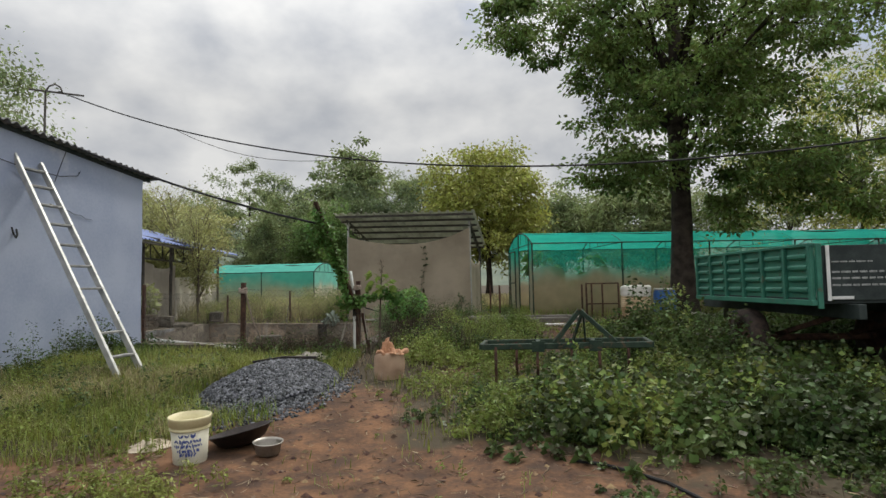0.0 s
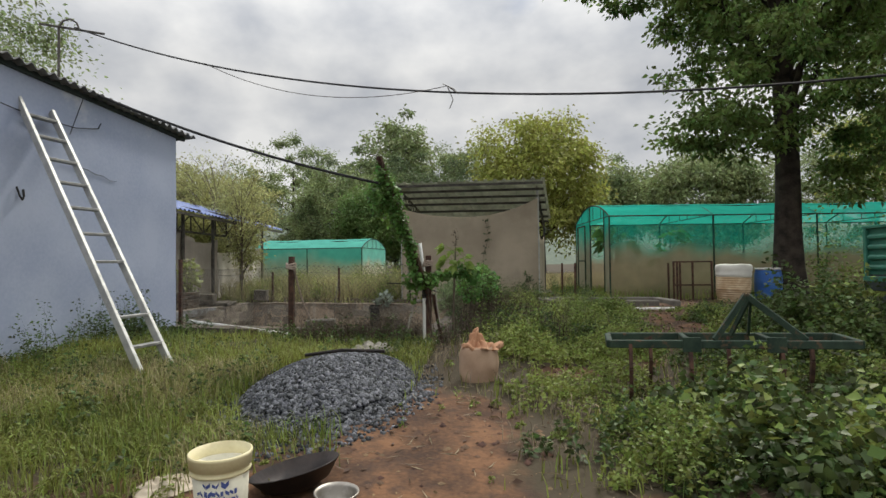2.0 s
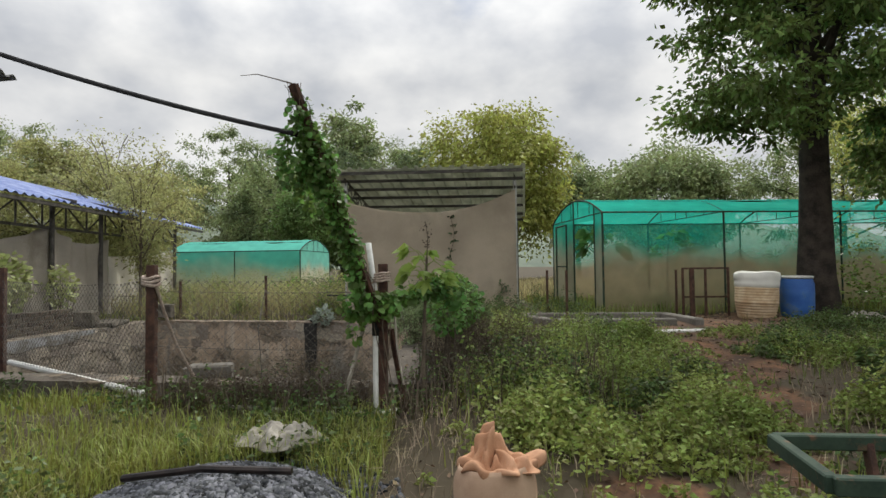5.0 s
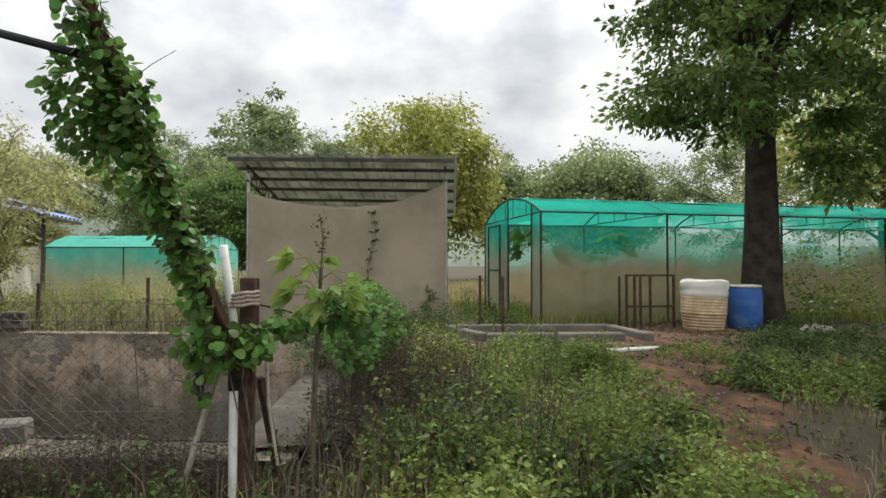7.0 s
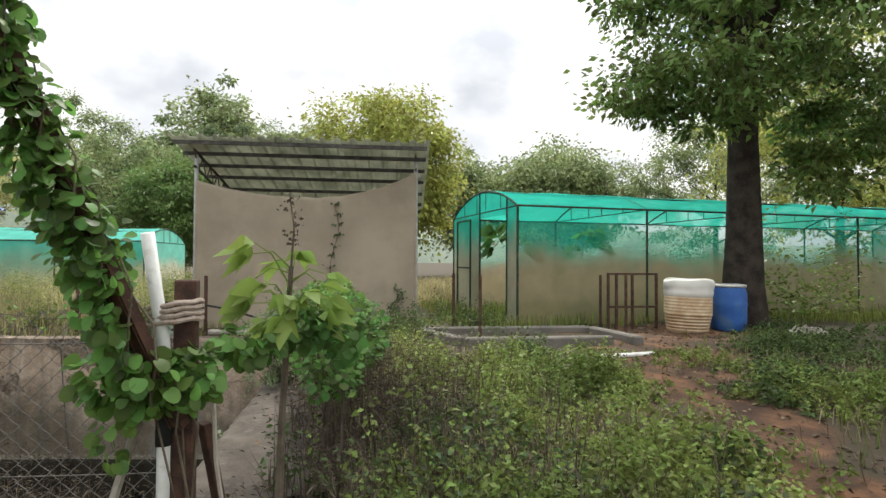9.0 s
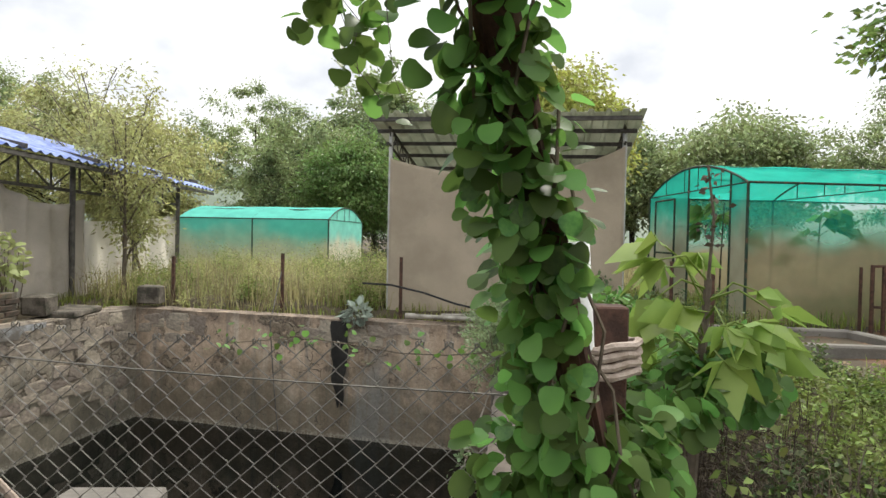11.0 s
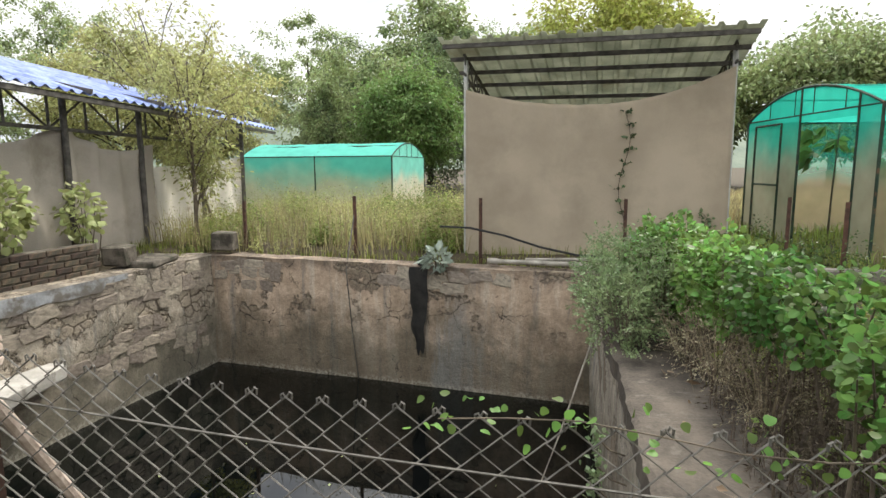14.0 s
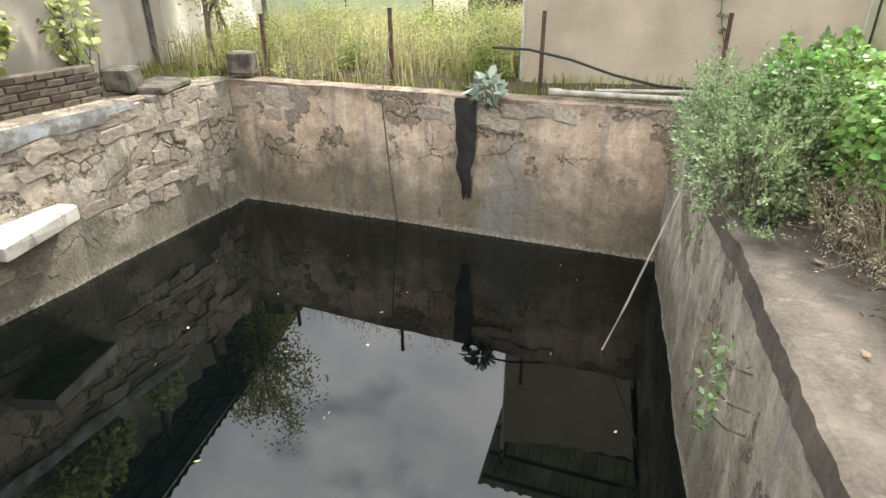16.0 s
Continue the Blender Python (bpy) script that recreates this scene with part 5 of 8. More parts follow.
# ---- implement frame ----
def build_implement():
    A, B = Vector((0.40, 6.5, 0.62)), Vector((2.24, 6.2, 0.65))
    d = (B - A).normalized()
    n = Vector((-d.y, d.x, 0)).normalized()
    if n.y < 0:
        n = -n
    t = thing("cultivator_frame", pose(1.4, 6.6, 0.15), "dark green iron cultivator frame standing in the weeds", "farm implement")
    W = 0.52
    C, D = A + n * W, B + n * W
    for a, b, nm in ((A, B, "front_beam"), (C, D, "rear_beam"), (A, C, "end_beam"), (B, D, "end_beam"), (A.lerp(B, 0.34), C.lerp(D, 0.34), "cross_beam"), (A.lerp(B, 0.68), C.lerp(D, 0.68), "cross_beam")):
        bm = bmesh.new()
        bar(bm, a, b, 0.05, 0.065, 0.006)
        part(nm, bm, M_FRAMEG, t)
    apex = A.lerp(B, 0.6) + n * 0.25 + Vector((0, 0, 0.38))
    for s in (0.56, 0.64):
        bm = bmesh.new()
        bar(bm, C.lerp(D, s), apex + d * (0.04 if s > 0.45 else -0.04), 0.02, 0.045, 0.003)
        part("mast_plate", bm, M_FRAMEG, t)
    bm = bmesh.new()
    bar(bm, A.lerp(B, 0.44) + Vector((0, 0, 0.03)), apex, 0.02, 0.06, 0.003)
    part("brace", bm, M_FRAMEG, t)
    bm = bmesh.new()
    bar(bm, A.lerp(B, 0.8) + Vector((0, 0, 0.03)), apex, 0.02, 0.05, 0.003)
    part("brace", bm, M_FRAMEG, t)
    for s, q in ((0.09, 0.0), (0.34, 0.0), (0.55, 1.0), (0.7, 0.0), (0.9, 1.0), (0.2, 1.0)):
        p = A.lerp(B, s) + n * W * q
        bm = bmesh.new()
        g = gz(p.x, p.y)
        pts = [p, p + Vector((0, 0, -0.2)) - n * 0.06, Vector((p.x, p.y, g + 0.12)) - n * 0.02, Vector((p.x, p.y, g - 0.02)) + n * 0.12]
        for u, v in zip(pts, pts[1:]):
            bar(bm, u, v, 0.03, 0.05, 0.004)
        part("tine", bm, M_RUST, t)
    for s in (0.345, 0.68):
        bm = bmesh.new()
        p = A.lerp(B, s)
        box(bm, p - n * 0.035, (0.14, 0.02, 0.12), Matrix((d, n, Vector((0, 0, 1)))).transposed(), 0.003)
        part("clamp_plate", bm, M_FRAMEG, t)


build_implement()


# ---- trailer ----
M_LETTER = material("worn_lettering", (0.20, 0.21, 0.2), (0.42, 0.43, 0.42), scale=40, fine=150, rough=0.8, bump=0)


def build_trailer():
    A, B = Vector((3.80, 5.85, 0)), Vector((3.84, 8.75, 0))      # side facing the yard: rear corner, front corner
    d = (B - A).normalized()
    o = Vector((-d.y, d.x, 0))      # away from the bed, towards the yard
    if o.x > 0:
        o = -o
    L, Wd, z0, z1 = (B - A).length, 1.85, 1.10, 1.67
    t = thing("farm_trailer", pose(4.8, 7.2, 0.2), "green tractor trailer with ribbed sides parked in the weeds", "trailer")
    rot = Matrix((d, -o, Vector((0, 0, 1)))).transposed()

    def side(off, nm):
        s = part(nm, box(bmesh.new(), A + d * L / 2 - o * (off + 0.015) + Vector((0, 0, (z0 + z1) / 2)), (L, 0.012, z1 - z0), rot), M_TGREEN, t)
        sg = 1 if off == 0 else -1
        for k in range(7):
            bm = bmesh.new()
            box(bm, A + d * (L * k / 6 * 0.985 + 0.02) - o * off + o * sg * 0.012 + Vector((0, 0, (z0 + z1) / 2)), (0.055, 0.045, z1 - z0), rot, 0.006)
            part("stake", bm, M_TGREEN, s)
        for k in range(6):
            for r in range(4):
                bm = bmesh.new()
                c = A + d * (L * (k + 0.5) / 6) - o * off + Vector((0, 0, z0 + 0.11 + 0.118 * r))
                pts = [c - d * (L / 12 - 0.05), c - d * (L / 12 - 0.07) + o * sg * 0.0, c + d * (L / 12 - 0.07), c + d * (L / 12 - 0.05)]
                tube(bm, [pts[1], pts[2]], 0.032, 8)
                part("rib", bm, M_TGREEN, s)
        for z, h in ((z1 + 0.012, 0.035), (z0 - 0.02, 0.06)):
            bm = bmesh.new()
            box(bm, A + d * L / 2 - o * off + o * sg * 0.005 + Vector((0, 0, z)), (L + 0.04, 0.06, h), rot, 0.006)
            part("rail", bm, M_TGREEN, s)
    side(0.0, "side_board")
    side(Wd, "side_board")
    for s, mt, nm in ((-0.01, M_TDARK, "tailgate"), (L + 0.01, M_TGREEN, "front_board")):
        g = part(nm, box(bmesh.new(), A + d * s - o * Wd / 2 + Vector((0, 0, (z0 + z1) / 2)), (0.02, Wd - 0.1, z1 - z0), rot, 0.004), mt, t, "dark grimy board with worn white lettering" if s < 1 else "")
        if s < 1:
            r = random.Random(9)
            for row, (z, n) in enumerate(((1.50, 5), (1.395, 7), (1.33, 8), (1.26, 6))):
                x = 0.18
                bm = bmesh.new()
                for k in range(n):
                    w = r.uniform(0.05, 0.1)
                    c = A + d * (s - 0.013) - o * (x + w / 2) + Vector((0, 0, z))
                    box(bm, c, (0.004, w, 0.02 if row else 0.014), rot)
                    x += w + 0.018
                part("lettering", bm, M_LETTER, g, "worn unreadable white lettering")
    bm = bmesh.new()
    box(bm, A + d * (-0.02) + o * 0.01 - o * 0.06 + Vector((0, 0, (z0 + z1) / 2 - 0.03)), (0.035, 0.055, z1 - z0 + 0.1), rot, 0.006)
    part("corner_post", bm, M_TGREEN, t)
    bm = bmesh.new()
    box(bm, A + d * (-0.045) - o * 0.13 + Vector((0, 0, (z0 + z1) / 2)), (0.012, 0.035, z1 - z0), rot, 0.002)
    box(bm, A + d * (-0.045) - o * 0.26 + Vector((0, 0, z0 + 0.03)), (0.012, 0.22, 0.03), rot, 0.002)
    part("white_marking", bm, M_WHITEPAINT, t, "white painted edge marking")
    bm = bmesh.new()
    box(bm, A + d * (-0.05) - o * 0.95 + Vector((0, 0, z0 - 0.03)), (0.02, 0.1, 0.05), rot, 0.003)
    part("reflector", bm, M_BUCKETTOP, t, "yellow reflector")
    part("bed_floor", box(bmesh.new(), A + d * L / 2 - o * Wd / 2 + Vector((0, 0, z0)), (L, Wd, 0.06), rot), M_TDARK, t)
    for q in (0.35, Wd - 0.35):
        part("chassis_beam", box(bmesh.new(), A + d * (L / 2 + 0.2) - o * q + Vector((0, 0, z0 - 0.11)), (L + 0.8, 0.08, 0.15), rot, 0.006), M_TDARK, t)
    for s in (0.55, 0.2):
        c = A + d * L * s
        axle = bmesh.new()
        tube(axle, [c - o * 0.15 + Vector((0, 0, 0.58)), c - o * (Wd - 0.15) + Vector((0, 0, 0.58))], 0.045, 8)
        if s > 0.5:
            part("axle", axle, M_RUST, t)
            for q in (0.1, Wd - 0.1):
                w = c - o * q + Vector((0, 0, 0.58))
                m = Matrix.Translation(w) @ rot.to_4x4() @ pose(0, 0, 0, 90, 0, 0)
                bm = bmesh.new()
                lathe(bm, [(0.2, -0.09), (0.31, -0.105), (0.365, -0.085), (0.38, -0.03), (0.38, 0.03), (0.365, 0.085), (0.31, 0.105), (0.2, 0.09), (0.2, -0.09)], 32, m)
                wh = part("wheel", bm, M_TYRE, t, "worn dusty tyre", True)
                bm = bmesh.new()
                lathe(bm, [(0.0, -0.05), (0.06, -0.06), (0.09, -0.03), (0.17, -0.02), (0.205, -0.08), (0.205, 0.08), (0.17, 0.02), (0.09, 0.03), (0.06, 0.06), (0.0, 0.05)], 24, m)
                part("rim", bm, M_RUST, wh, "", True)
        else:
            axle.free()
    bm = bmesh.new()
    e = B + d * 0.6 - o * Wd / 2 + Vector((0, 0, z0 - 0.12))
    for q in (0.4, Wd - 0.4):
        bar(bm, B - o * q + Vector((0, 0, z0 - 0.12)), e + d * 0.6 + Vector((0, 0, -0.25)), 0.07, 0.09, 0.005)
    part("drawbar", bm, M_TDARK, t)
    bm = bmesh.new()
    tube(bm, [e + d * 0.45 + Vector((0, 0, -0.2)), Vector((e.x + d.x * 0.45, e.y + d.y * 0.45, 0.25))], 0.03, 8)
    part("prop_stand", bm, M_RUST, t)
    for q in (0.45, Wd - 0.45):
        bm = bmesh.new()
        bar(bm, A + d * 0.25 - o * q + Vector((0, 0, z0 - 0.15)), A + d * L * 0.55 - o * q + Vector((0, 0, 0.62)), 0.05, 0.05)
        part("spring", bm, M_RUST, t)


build_trailer()


# ---- fence round the tank ----
PA, PB, PC = Vector((-1.40, 8.97)), Vector((-3.33, 9.23)), Vector((-5.98, 11.12))


def angle_post(name, label, x, y, z1, w=0.05, lean=(0, 0), group="fence posts", mat=None):
    """A rusty angle iron post."""
    g = gz(x, y)
    t = thing(name, pose(x, y, g), label, "post", group)
    bm = bmesh.new()
    a, b = Vector((x, y, g - 0.2)), Vector((x + lean[0], y + lean[1], z1))
    bar(bm, a, b, w, 0.006)
    bar(bm, a + Vector((w / 2, w / 2, 0)), b + Vector((w / 2, w / 2, 0)), 0.006, w)
    part("angle_iron", bm, mat or M_RUST, t)
    return t


def chain_panel(a, b, z0, z1, cell, seed):
    """Woven wire mesh: each wire zigzags up the panel and hooks its neighbour."""
    r = random.Random(seed)
    d = Vector((b.x - a.x, b.y - a.y, 0))
    L = d.length
    d.normalize()
    nrm = Vector((-d.y, d.x, 0))
    n = int(L / cell)
    rows = int((z1 - z0) / (cell * 1.75))
    t = thing("chain_link_panel", pose(a.x, a.y, z0), "rusted grey chain-link fence panel", "fence", "chain-link panels")
    V, F = [], []
    sides = 4
    for i in range(n):
        pts = []
        for k in range(rows * 2 + 1):
            s = (i + 0.5) * cell + (cell * 0.5 if (k + i) % 2 else -cell * 0.5) * 1.04
            z = z0 + (z1 - z0) * k / (rows * 2)
            sagz = 0.035 * math.sin(math.pi * s / L) * (z - z0) / (z1 - z0) * (-1)
            p = Vector((a.x, a.y, 0)) + d * s + Vector((0, 0, z + sagz + 0.012 * noise.noise((s * 3, z * 2, seed))))
            p += nrm * (0.004 * (1 if (k + i) % 2 else -1) + 0.03 * noise.noise((s * 1.2, z * 1.2, seed)))
            pts.append(p)
        turn = d * (1 if i % 2 else -1)
        top = pts[-1]
        pts += [top + turn * 0.003 + Vector((0, 0, 0.006)), top + turn * 0.008 + Vector((0, 0, 0.003)), top + turn * 0.007 - Vector((0, 0, 0.008))]
        base = len(V)
        for k, p in enumerate(pts):
            q = (pts[min(k + 1, len(pts) - 1)] - pts[max(k - 1, 0)]).normalized()
            x = nrm
            y = q.cross(x).normalized()
            for j in range(sides):
                V.append(p + (x * math.cos(j * math.tau / sides) + y * math.sin(j * math.tau / sides)) * 0.0022)
        for k in range(len(pts) - 1):
            for j in range(sides):
                F.append((base + k * sides + j, base + k * sides + (j + 1) % sides, base + (k + 1) * sides + (j + 1) % sides, base + (k + 1) * sides + j))
    raw("wire_mesh", V, F, M_WIRE, t)
    for z in (z1 - 0.12, z0 + 0.4):
        bm = bmesh.new()
        tube(bm, sag((a.x, a.y, z), (b.x, b.y, z + 0.02), 0.015, 10), 0.0022, 4)
        part("line_wire", bm, M_WIRE, t)
    return t


def build_fence():
    chain_panel(PA, PB, 0.36, 1.33, 0.035, 3)
    chain_panel(PB, PC, 0.36, 1.30, 0.035, 5)
    t = thing("fence_post", pose(PB.x, PB.y, 0.3), "dark rusty box post bound with rope", "post", "fence posts")
    bm = bmesh.new()
    bar(bm, (PB.x, PB.y, 0.1), (PB.x + 0.01, PB.y, 1.44), 0.07, 0.07, 0.004)
    part("box_section", bm, M_RUST, t)
    for k in range(3):
        bm = bmesh.new()
        z = 1.28 + 0.028 * k
        tube(bm, [(PB.x + 0.062 * math.cos(i * math.tau / 14), PB.y + 0.062 * math.sin(i * math.tau / 14), z + 0.01 * math.sin(i * 0.9 + k)) for i in range(15)], 0.014, 7)
        part("rope_turn", bm, M_ROPE, t, "pale coir rope")
    bm = bmesh.new()
    tube(bm, [(PB.x + 0.05, PB.y - 0.02, 1.27), (PB.x + 0.06, PB.y + 0.1, 1.05), (PB.x + 0.1, PB.y + 0.24, 0.75), (PB.x + 0.18, PB.y + 0.46, 0.4)], 0.014, 8)
    part("stay_rope", bm, M_ROPE, t, "pale rope stretched to the ground")
    angle_post("fence_post", "thin rusty iron post beside the blue building", PC.x, PC.y, 1.45)
    for x, y, z in ((-4.78, 17.1, 1.25), (-2.75, 16.57, 1.25), (-0.75, 16.42, 1.25), (-6.75, 17.35, 1.15)):
        angle_post("fence_post", "dark rusty angle iron post behind the tank rim", x, y, z, 0.045)
    for x, y, z in ((1.3, 14.95, 1.3), (1.12, 15.9, 1.3), (3.62, 15.8, 1.28), (3.5, 14.75, 1.3)):
        angle_post("fence_post", "rusty iron post by the green net house", x, y, z, 0.045)
    # gate frame
    g = thing("gate_frame", pose(4.1, 15.7, 0.4), "rusty iron gate frame standing in the weeds", "gate")
    for a, b in (((3.72, 15.72, 0.38), (3.72, 15.72, 1.3)), ((4.58, 15.68, 0.38), (4.58, 15.68, 1.3)), ((4.15, 15.7, 0.38), (4.15, 15.7, 1.3)), ((3.86, 15.7, 0.38), (3.86, 15.7, 1.3))):
        bm = bmesh.new()
        bar(bm, a, b, 0.04, 0.04, 0.003)
        part("stile", bm, M_RUST, g)
    for z in (1.3, 0.75):
        bm = bmesh.new()
        bar(bm, (3.7, 15.72, z), (4.6, 15.68, z), 0.035, 0.035, 0.003)
        part("rail", bm, M_RUST, g)
    # string and pipes on the far rim
    s = thing("hanging_wire", pose(-4.7, 16.4, 0.3), "thin dark wire hanging from the post into the tank", "wire")
    bm = bmesh.new()
    tube(bm, [(-4.78, 17.08, 0.95), (-4.72, 16.5, 0.38), (-4.70, 16.33, 0.2), (-4.62, 16.32, -0.8), (-4.55, 16.33, -1.5)], 0.009, 5)
    part("wire", bm, M_STEEL, s)
    s = thing("white_pipe", pose(-1.7, 15.95, 0.4), "pale plastic pipes lying along the tank rim", "pipe")
    bm = bmesh.new()
    tube(bm, [(-2.55, 16.16, 0.40), (-0.95, 15.92, 0.40)], 0.034, 10, caps=False)
    part("pipe", bm, M_PVCOLD, s)
    bm = bmesh.new()
    tube(bm, [(-2.1, 16.22, 0.42), (-0.9, 16.05, 0.47)], 0.022, 8)
    part("thin_pipe", bm, M_PVCOLD, s)
    bm = bmesh.new()
    tube(bm, [(-2.62, 16.17, 0.40), (-2.48, 16.15, 0.40)], 0.045, 10, caps=False)
    part("socket", bm, M_PVCOLD, s)
    # Solid black plug stands for the shade inside the open pipe end.
    bm = bmesh.new()
    tube(bm, [(-2.56, 16.17, 0.40), (-2.53, 16.165, 0.40)], 0.043, 10)
    part("bore", bm, M_BLACK, s, "black plug for the shade inside the pipe")
    s = thing("black_hose", pose(-2, 16.5, 0.4), "black hose hanging in front of the beige cloth", "hose")
    bm = bmesh.new()
    tube(bm, [(-3.35, 16.62, 0.83), (-2.9, 16.55, 0.82), (-2.4, 16.5, 0.72), (-1.9, 16.42, 0.57), (-1.4, 16.3, 0.48), (-0.8, 16.2, 0.46)], 0.016, 7)
    part("hose", bm, M_BLACK, s)
    s = thing("overflow_pipe", pose(-3.57, 16.1, 0.34), "black plastic overflow pipe through the tank rim", "pipe")
    bm = bmesh.new()
    tube(bm, [(-3.56, 16.12, 0.37), (-3.50, 16.5, 0.42)], 0.05, 12, caps=False)
    tube(bm, [(-3.555, 16.17, 0.37), (-3.54, 16.2, 0.375)], 0.047, 12)
    part("pipe", bm, M_BLACK, s)
    s = thing("bamboo_pole", pose(-1.3, 15, 0), "long thin pale stick leaning in the tank", "pole")
    bm = bmesh.new()
    tube(bm, [(-1.33, 14.4, 0.32), (-1.42, 14.2, -0.1), (-1.75, 13.9, -1.0), (-1.95, 13.75, -1.5)], 0.010, 6)
    part("stick", bm, M_WOOD, s)
    s = thing("ground_pipe", pose(-2.0, 8.9, 0.32), "weathered pale plastic pipe lying along the fence foot", "pipe")
    bm = bmesh.new()
    tube(bm, [(x, y, gz(x, y) + 0.035) for x, y in ((-2.75, 9.0), (-2.4, 8.95), (-2.0, 8.9), (-1.7, 8.84), (-1.45, 8.78))], 0.02, 8)
    part("pipe", bm, M_PVCOLD, s)
    s = thing("long_pole", pose(-4.6, 10.1, 0.35), "pale plastic pipe lying in the grass by the fence", "pipe")
    bm = bmesh.new()
    tube(bm, [(-5.75, 10.95, 0.40), (-3.42, 9.36, 0.36)], 0.03, 8)
    part("pipe", bm, M_PVC, s)
    # kerbs of an old plinth
    for a, b in (((0.45, 15.45), (3.15, 15.25)), ((3.15, 15.2), (3.25, 13.95)), ((0.9, 14.2), (2.9, 14.05)), ((0.5, 15.3), (0.85, 14.3))):
        k = thing("plinth_kerb", pose(*a, 0.36), "low weathered concrete kerb of an old plinth", "kerb", "plinth kerbs")
        bm = bmesh.new()
        bar(bm, (*a, 0.40), (*b, 0.40), 0.16, 0.2, 0.02)
        part("kerb", bm, M_CONC, k)
    s = thing("white_pole", pose(2.6, 13.1, 0.4), "short white pipe lying on the trodden earth", "pipe")
    bm = bmesh.new()
    tube(bm, [(2.15, 13.02, gz(2.15, 13.02) + 0.03), (3.02, 13.2, gz(3.02, 13.2) + 0.03)], 0.028, 8)
    part("pipe", bm, M_PVC, s)


build_fence()


def build_barrels():
    t = thing("ribbed_water_tank", pose(4.9, 15.3, 0.38), "white ribbed plastic water tank, muddy below, top cut open", "water tank")
    m = pose(4.9, 15.3, 0.36, 0, 2, 0)
    prof = [(0.30, 0.0)]
    for k in range(11):
        z = 0.03 + 0.05 * k
        r = 0.315 + 0.045 * min(1, k / 5)
        prof += [(r, z), (r + 0.014, z + 0.018), (r + 0.014, z + 0.032), (r, z + 0.05)]
    bm = bmesh.new()
    lathe(bm, prof, 32, m)
    part("ribbed_body", bm, M_DRUMDIRT, t, "mud-stained ribbed lower body", True)
    bm = bmesh.new()
    lathe(bm, [(0.36, 0.58), (0.375, 0.6), (0.385, 0.66), (0.375, 0.7), (0.39, 0.74), (0.39, 0.84), (0.37, 0.87), (0.36, 0.84), (0.36, 0.6)], 32, m)
    for v in bm.verts:
        if v.co.z > 1.1:
            v.co.z += 0.04 * noise.noise((v.co.x * 3, v.co.y * 3, 0)) + 0.05 * (v.co.x - 4.9)
    part("upper_body", bm, M_WHITEDRUM, t, "", True)
    t = thing("blue_drum", pose(5.7, 15.35, 0.38), "blue plastic drum with a clamped lid ring", "drum")
    m = pose(5.7, 15.35, 0.36, 1, 0, 0)
    bm = bmesh.new()
    lathe(bm, [(0.0, 0.0), (0.24, 0.0), (0.27, 0.04), (0.285, 0.2), (0.285, 0.42), (0.292, 0.45), (0.285, 0.48), (0.285, 0.62), (0.26, 0.72), (0.255, 0.75), (0.24, 0.75), (0.24, 0.3), (0.0, 0.28)], 32, m)
    part("body", bm, M_BLUEDRUM, t, "", True)
    bm = bmesh.new()
    lathe(bm, [(0.255, 0.735), (0.275, 0.74), (0.275, 0.775), (0.25, 0.78), (0.25, 0.735)], 32, m)
    part("lid_ring", bm, M_ALU, t, "pale clamp ring", True)


build_barrels()


# ---- leaning post with its vine ----
def heart_leaf(name, mat, segments=9):
    """A heart-shaped leaf of size 1, in the xy plane with its stalk at the origin and its tip towards +y."""
    pts = []
    for k in range(segments):
        a = math.pi * k / (segments - 1)
        pts.append((0.53 * math.sin(a) ** 0.8 * (1.08 - 0.25 * (1 - math.cos(a)) / 2), -0.12 * math.sin(a * 0.5) * (1 - k / (segments - 1)) * 2 + (1 - math.cos(a)) * 0.5 * (0.98)))
    V, F = [(0.0, 0.0, 0.0)], []
    for k in range(segments):
        V.append((0, max(0.0, pts[k][1]) * 0.98, 0.0))
    for sgn in (1, -1):
        start = len(V)
        for x, y in pts:
            V.append((sgn * x, y, 0.10 * abs(x) + 0.05 * math.sin(5 * y) * abs(x) - 0.12 * y * y))
        for k in range(segments - 1):
            f = (1 + k, start + k, start + k + 1, 2 + k)
            F.append(f if sgn > 0 else f[::-1])
    V = [(x, y, z if i > segments else -0.12 * y * y) for i, (x, y, z) in enumerate(V)]
    return V, F


LEAF_V, LEAF_F = heart_leaf("leaf", None, 7)


def leaf_cloud(P, D, size, mat, name, parent, flip=0.5):
    """Heart leaves joined in one mesh."""
    n = len(P)
    LV = np.array(LEAF_V)
    D = unit(D)
    up = unit(rng.normal(size=(n, 3)) * 0.6 + np.array([0, -0.35, 1.0]))
    X = unit(np.cross(D, up))
    Z = np.cross(X, D)
    s = size[:, None, None]
    V = (LV[None, :, :1] * X[:, None] + LV[None, :, 1:2] * D[:, None] + LV[None, :, 2:] * Z[:, None]) * s + P[:, None]
    F = (np.arange(n)[:, None, None] * len(LV) + np.array(LEAF_F)[None]).reshape(-1, 4)
    ob = mesh_from(name, V.reshape(-1, 3), F, mat, parent)
    ob.data.shade_smooth()
    return ob


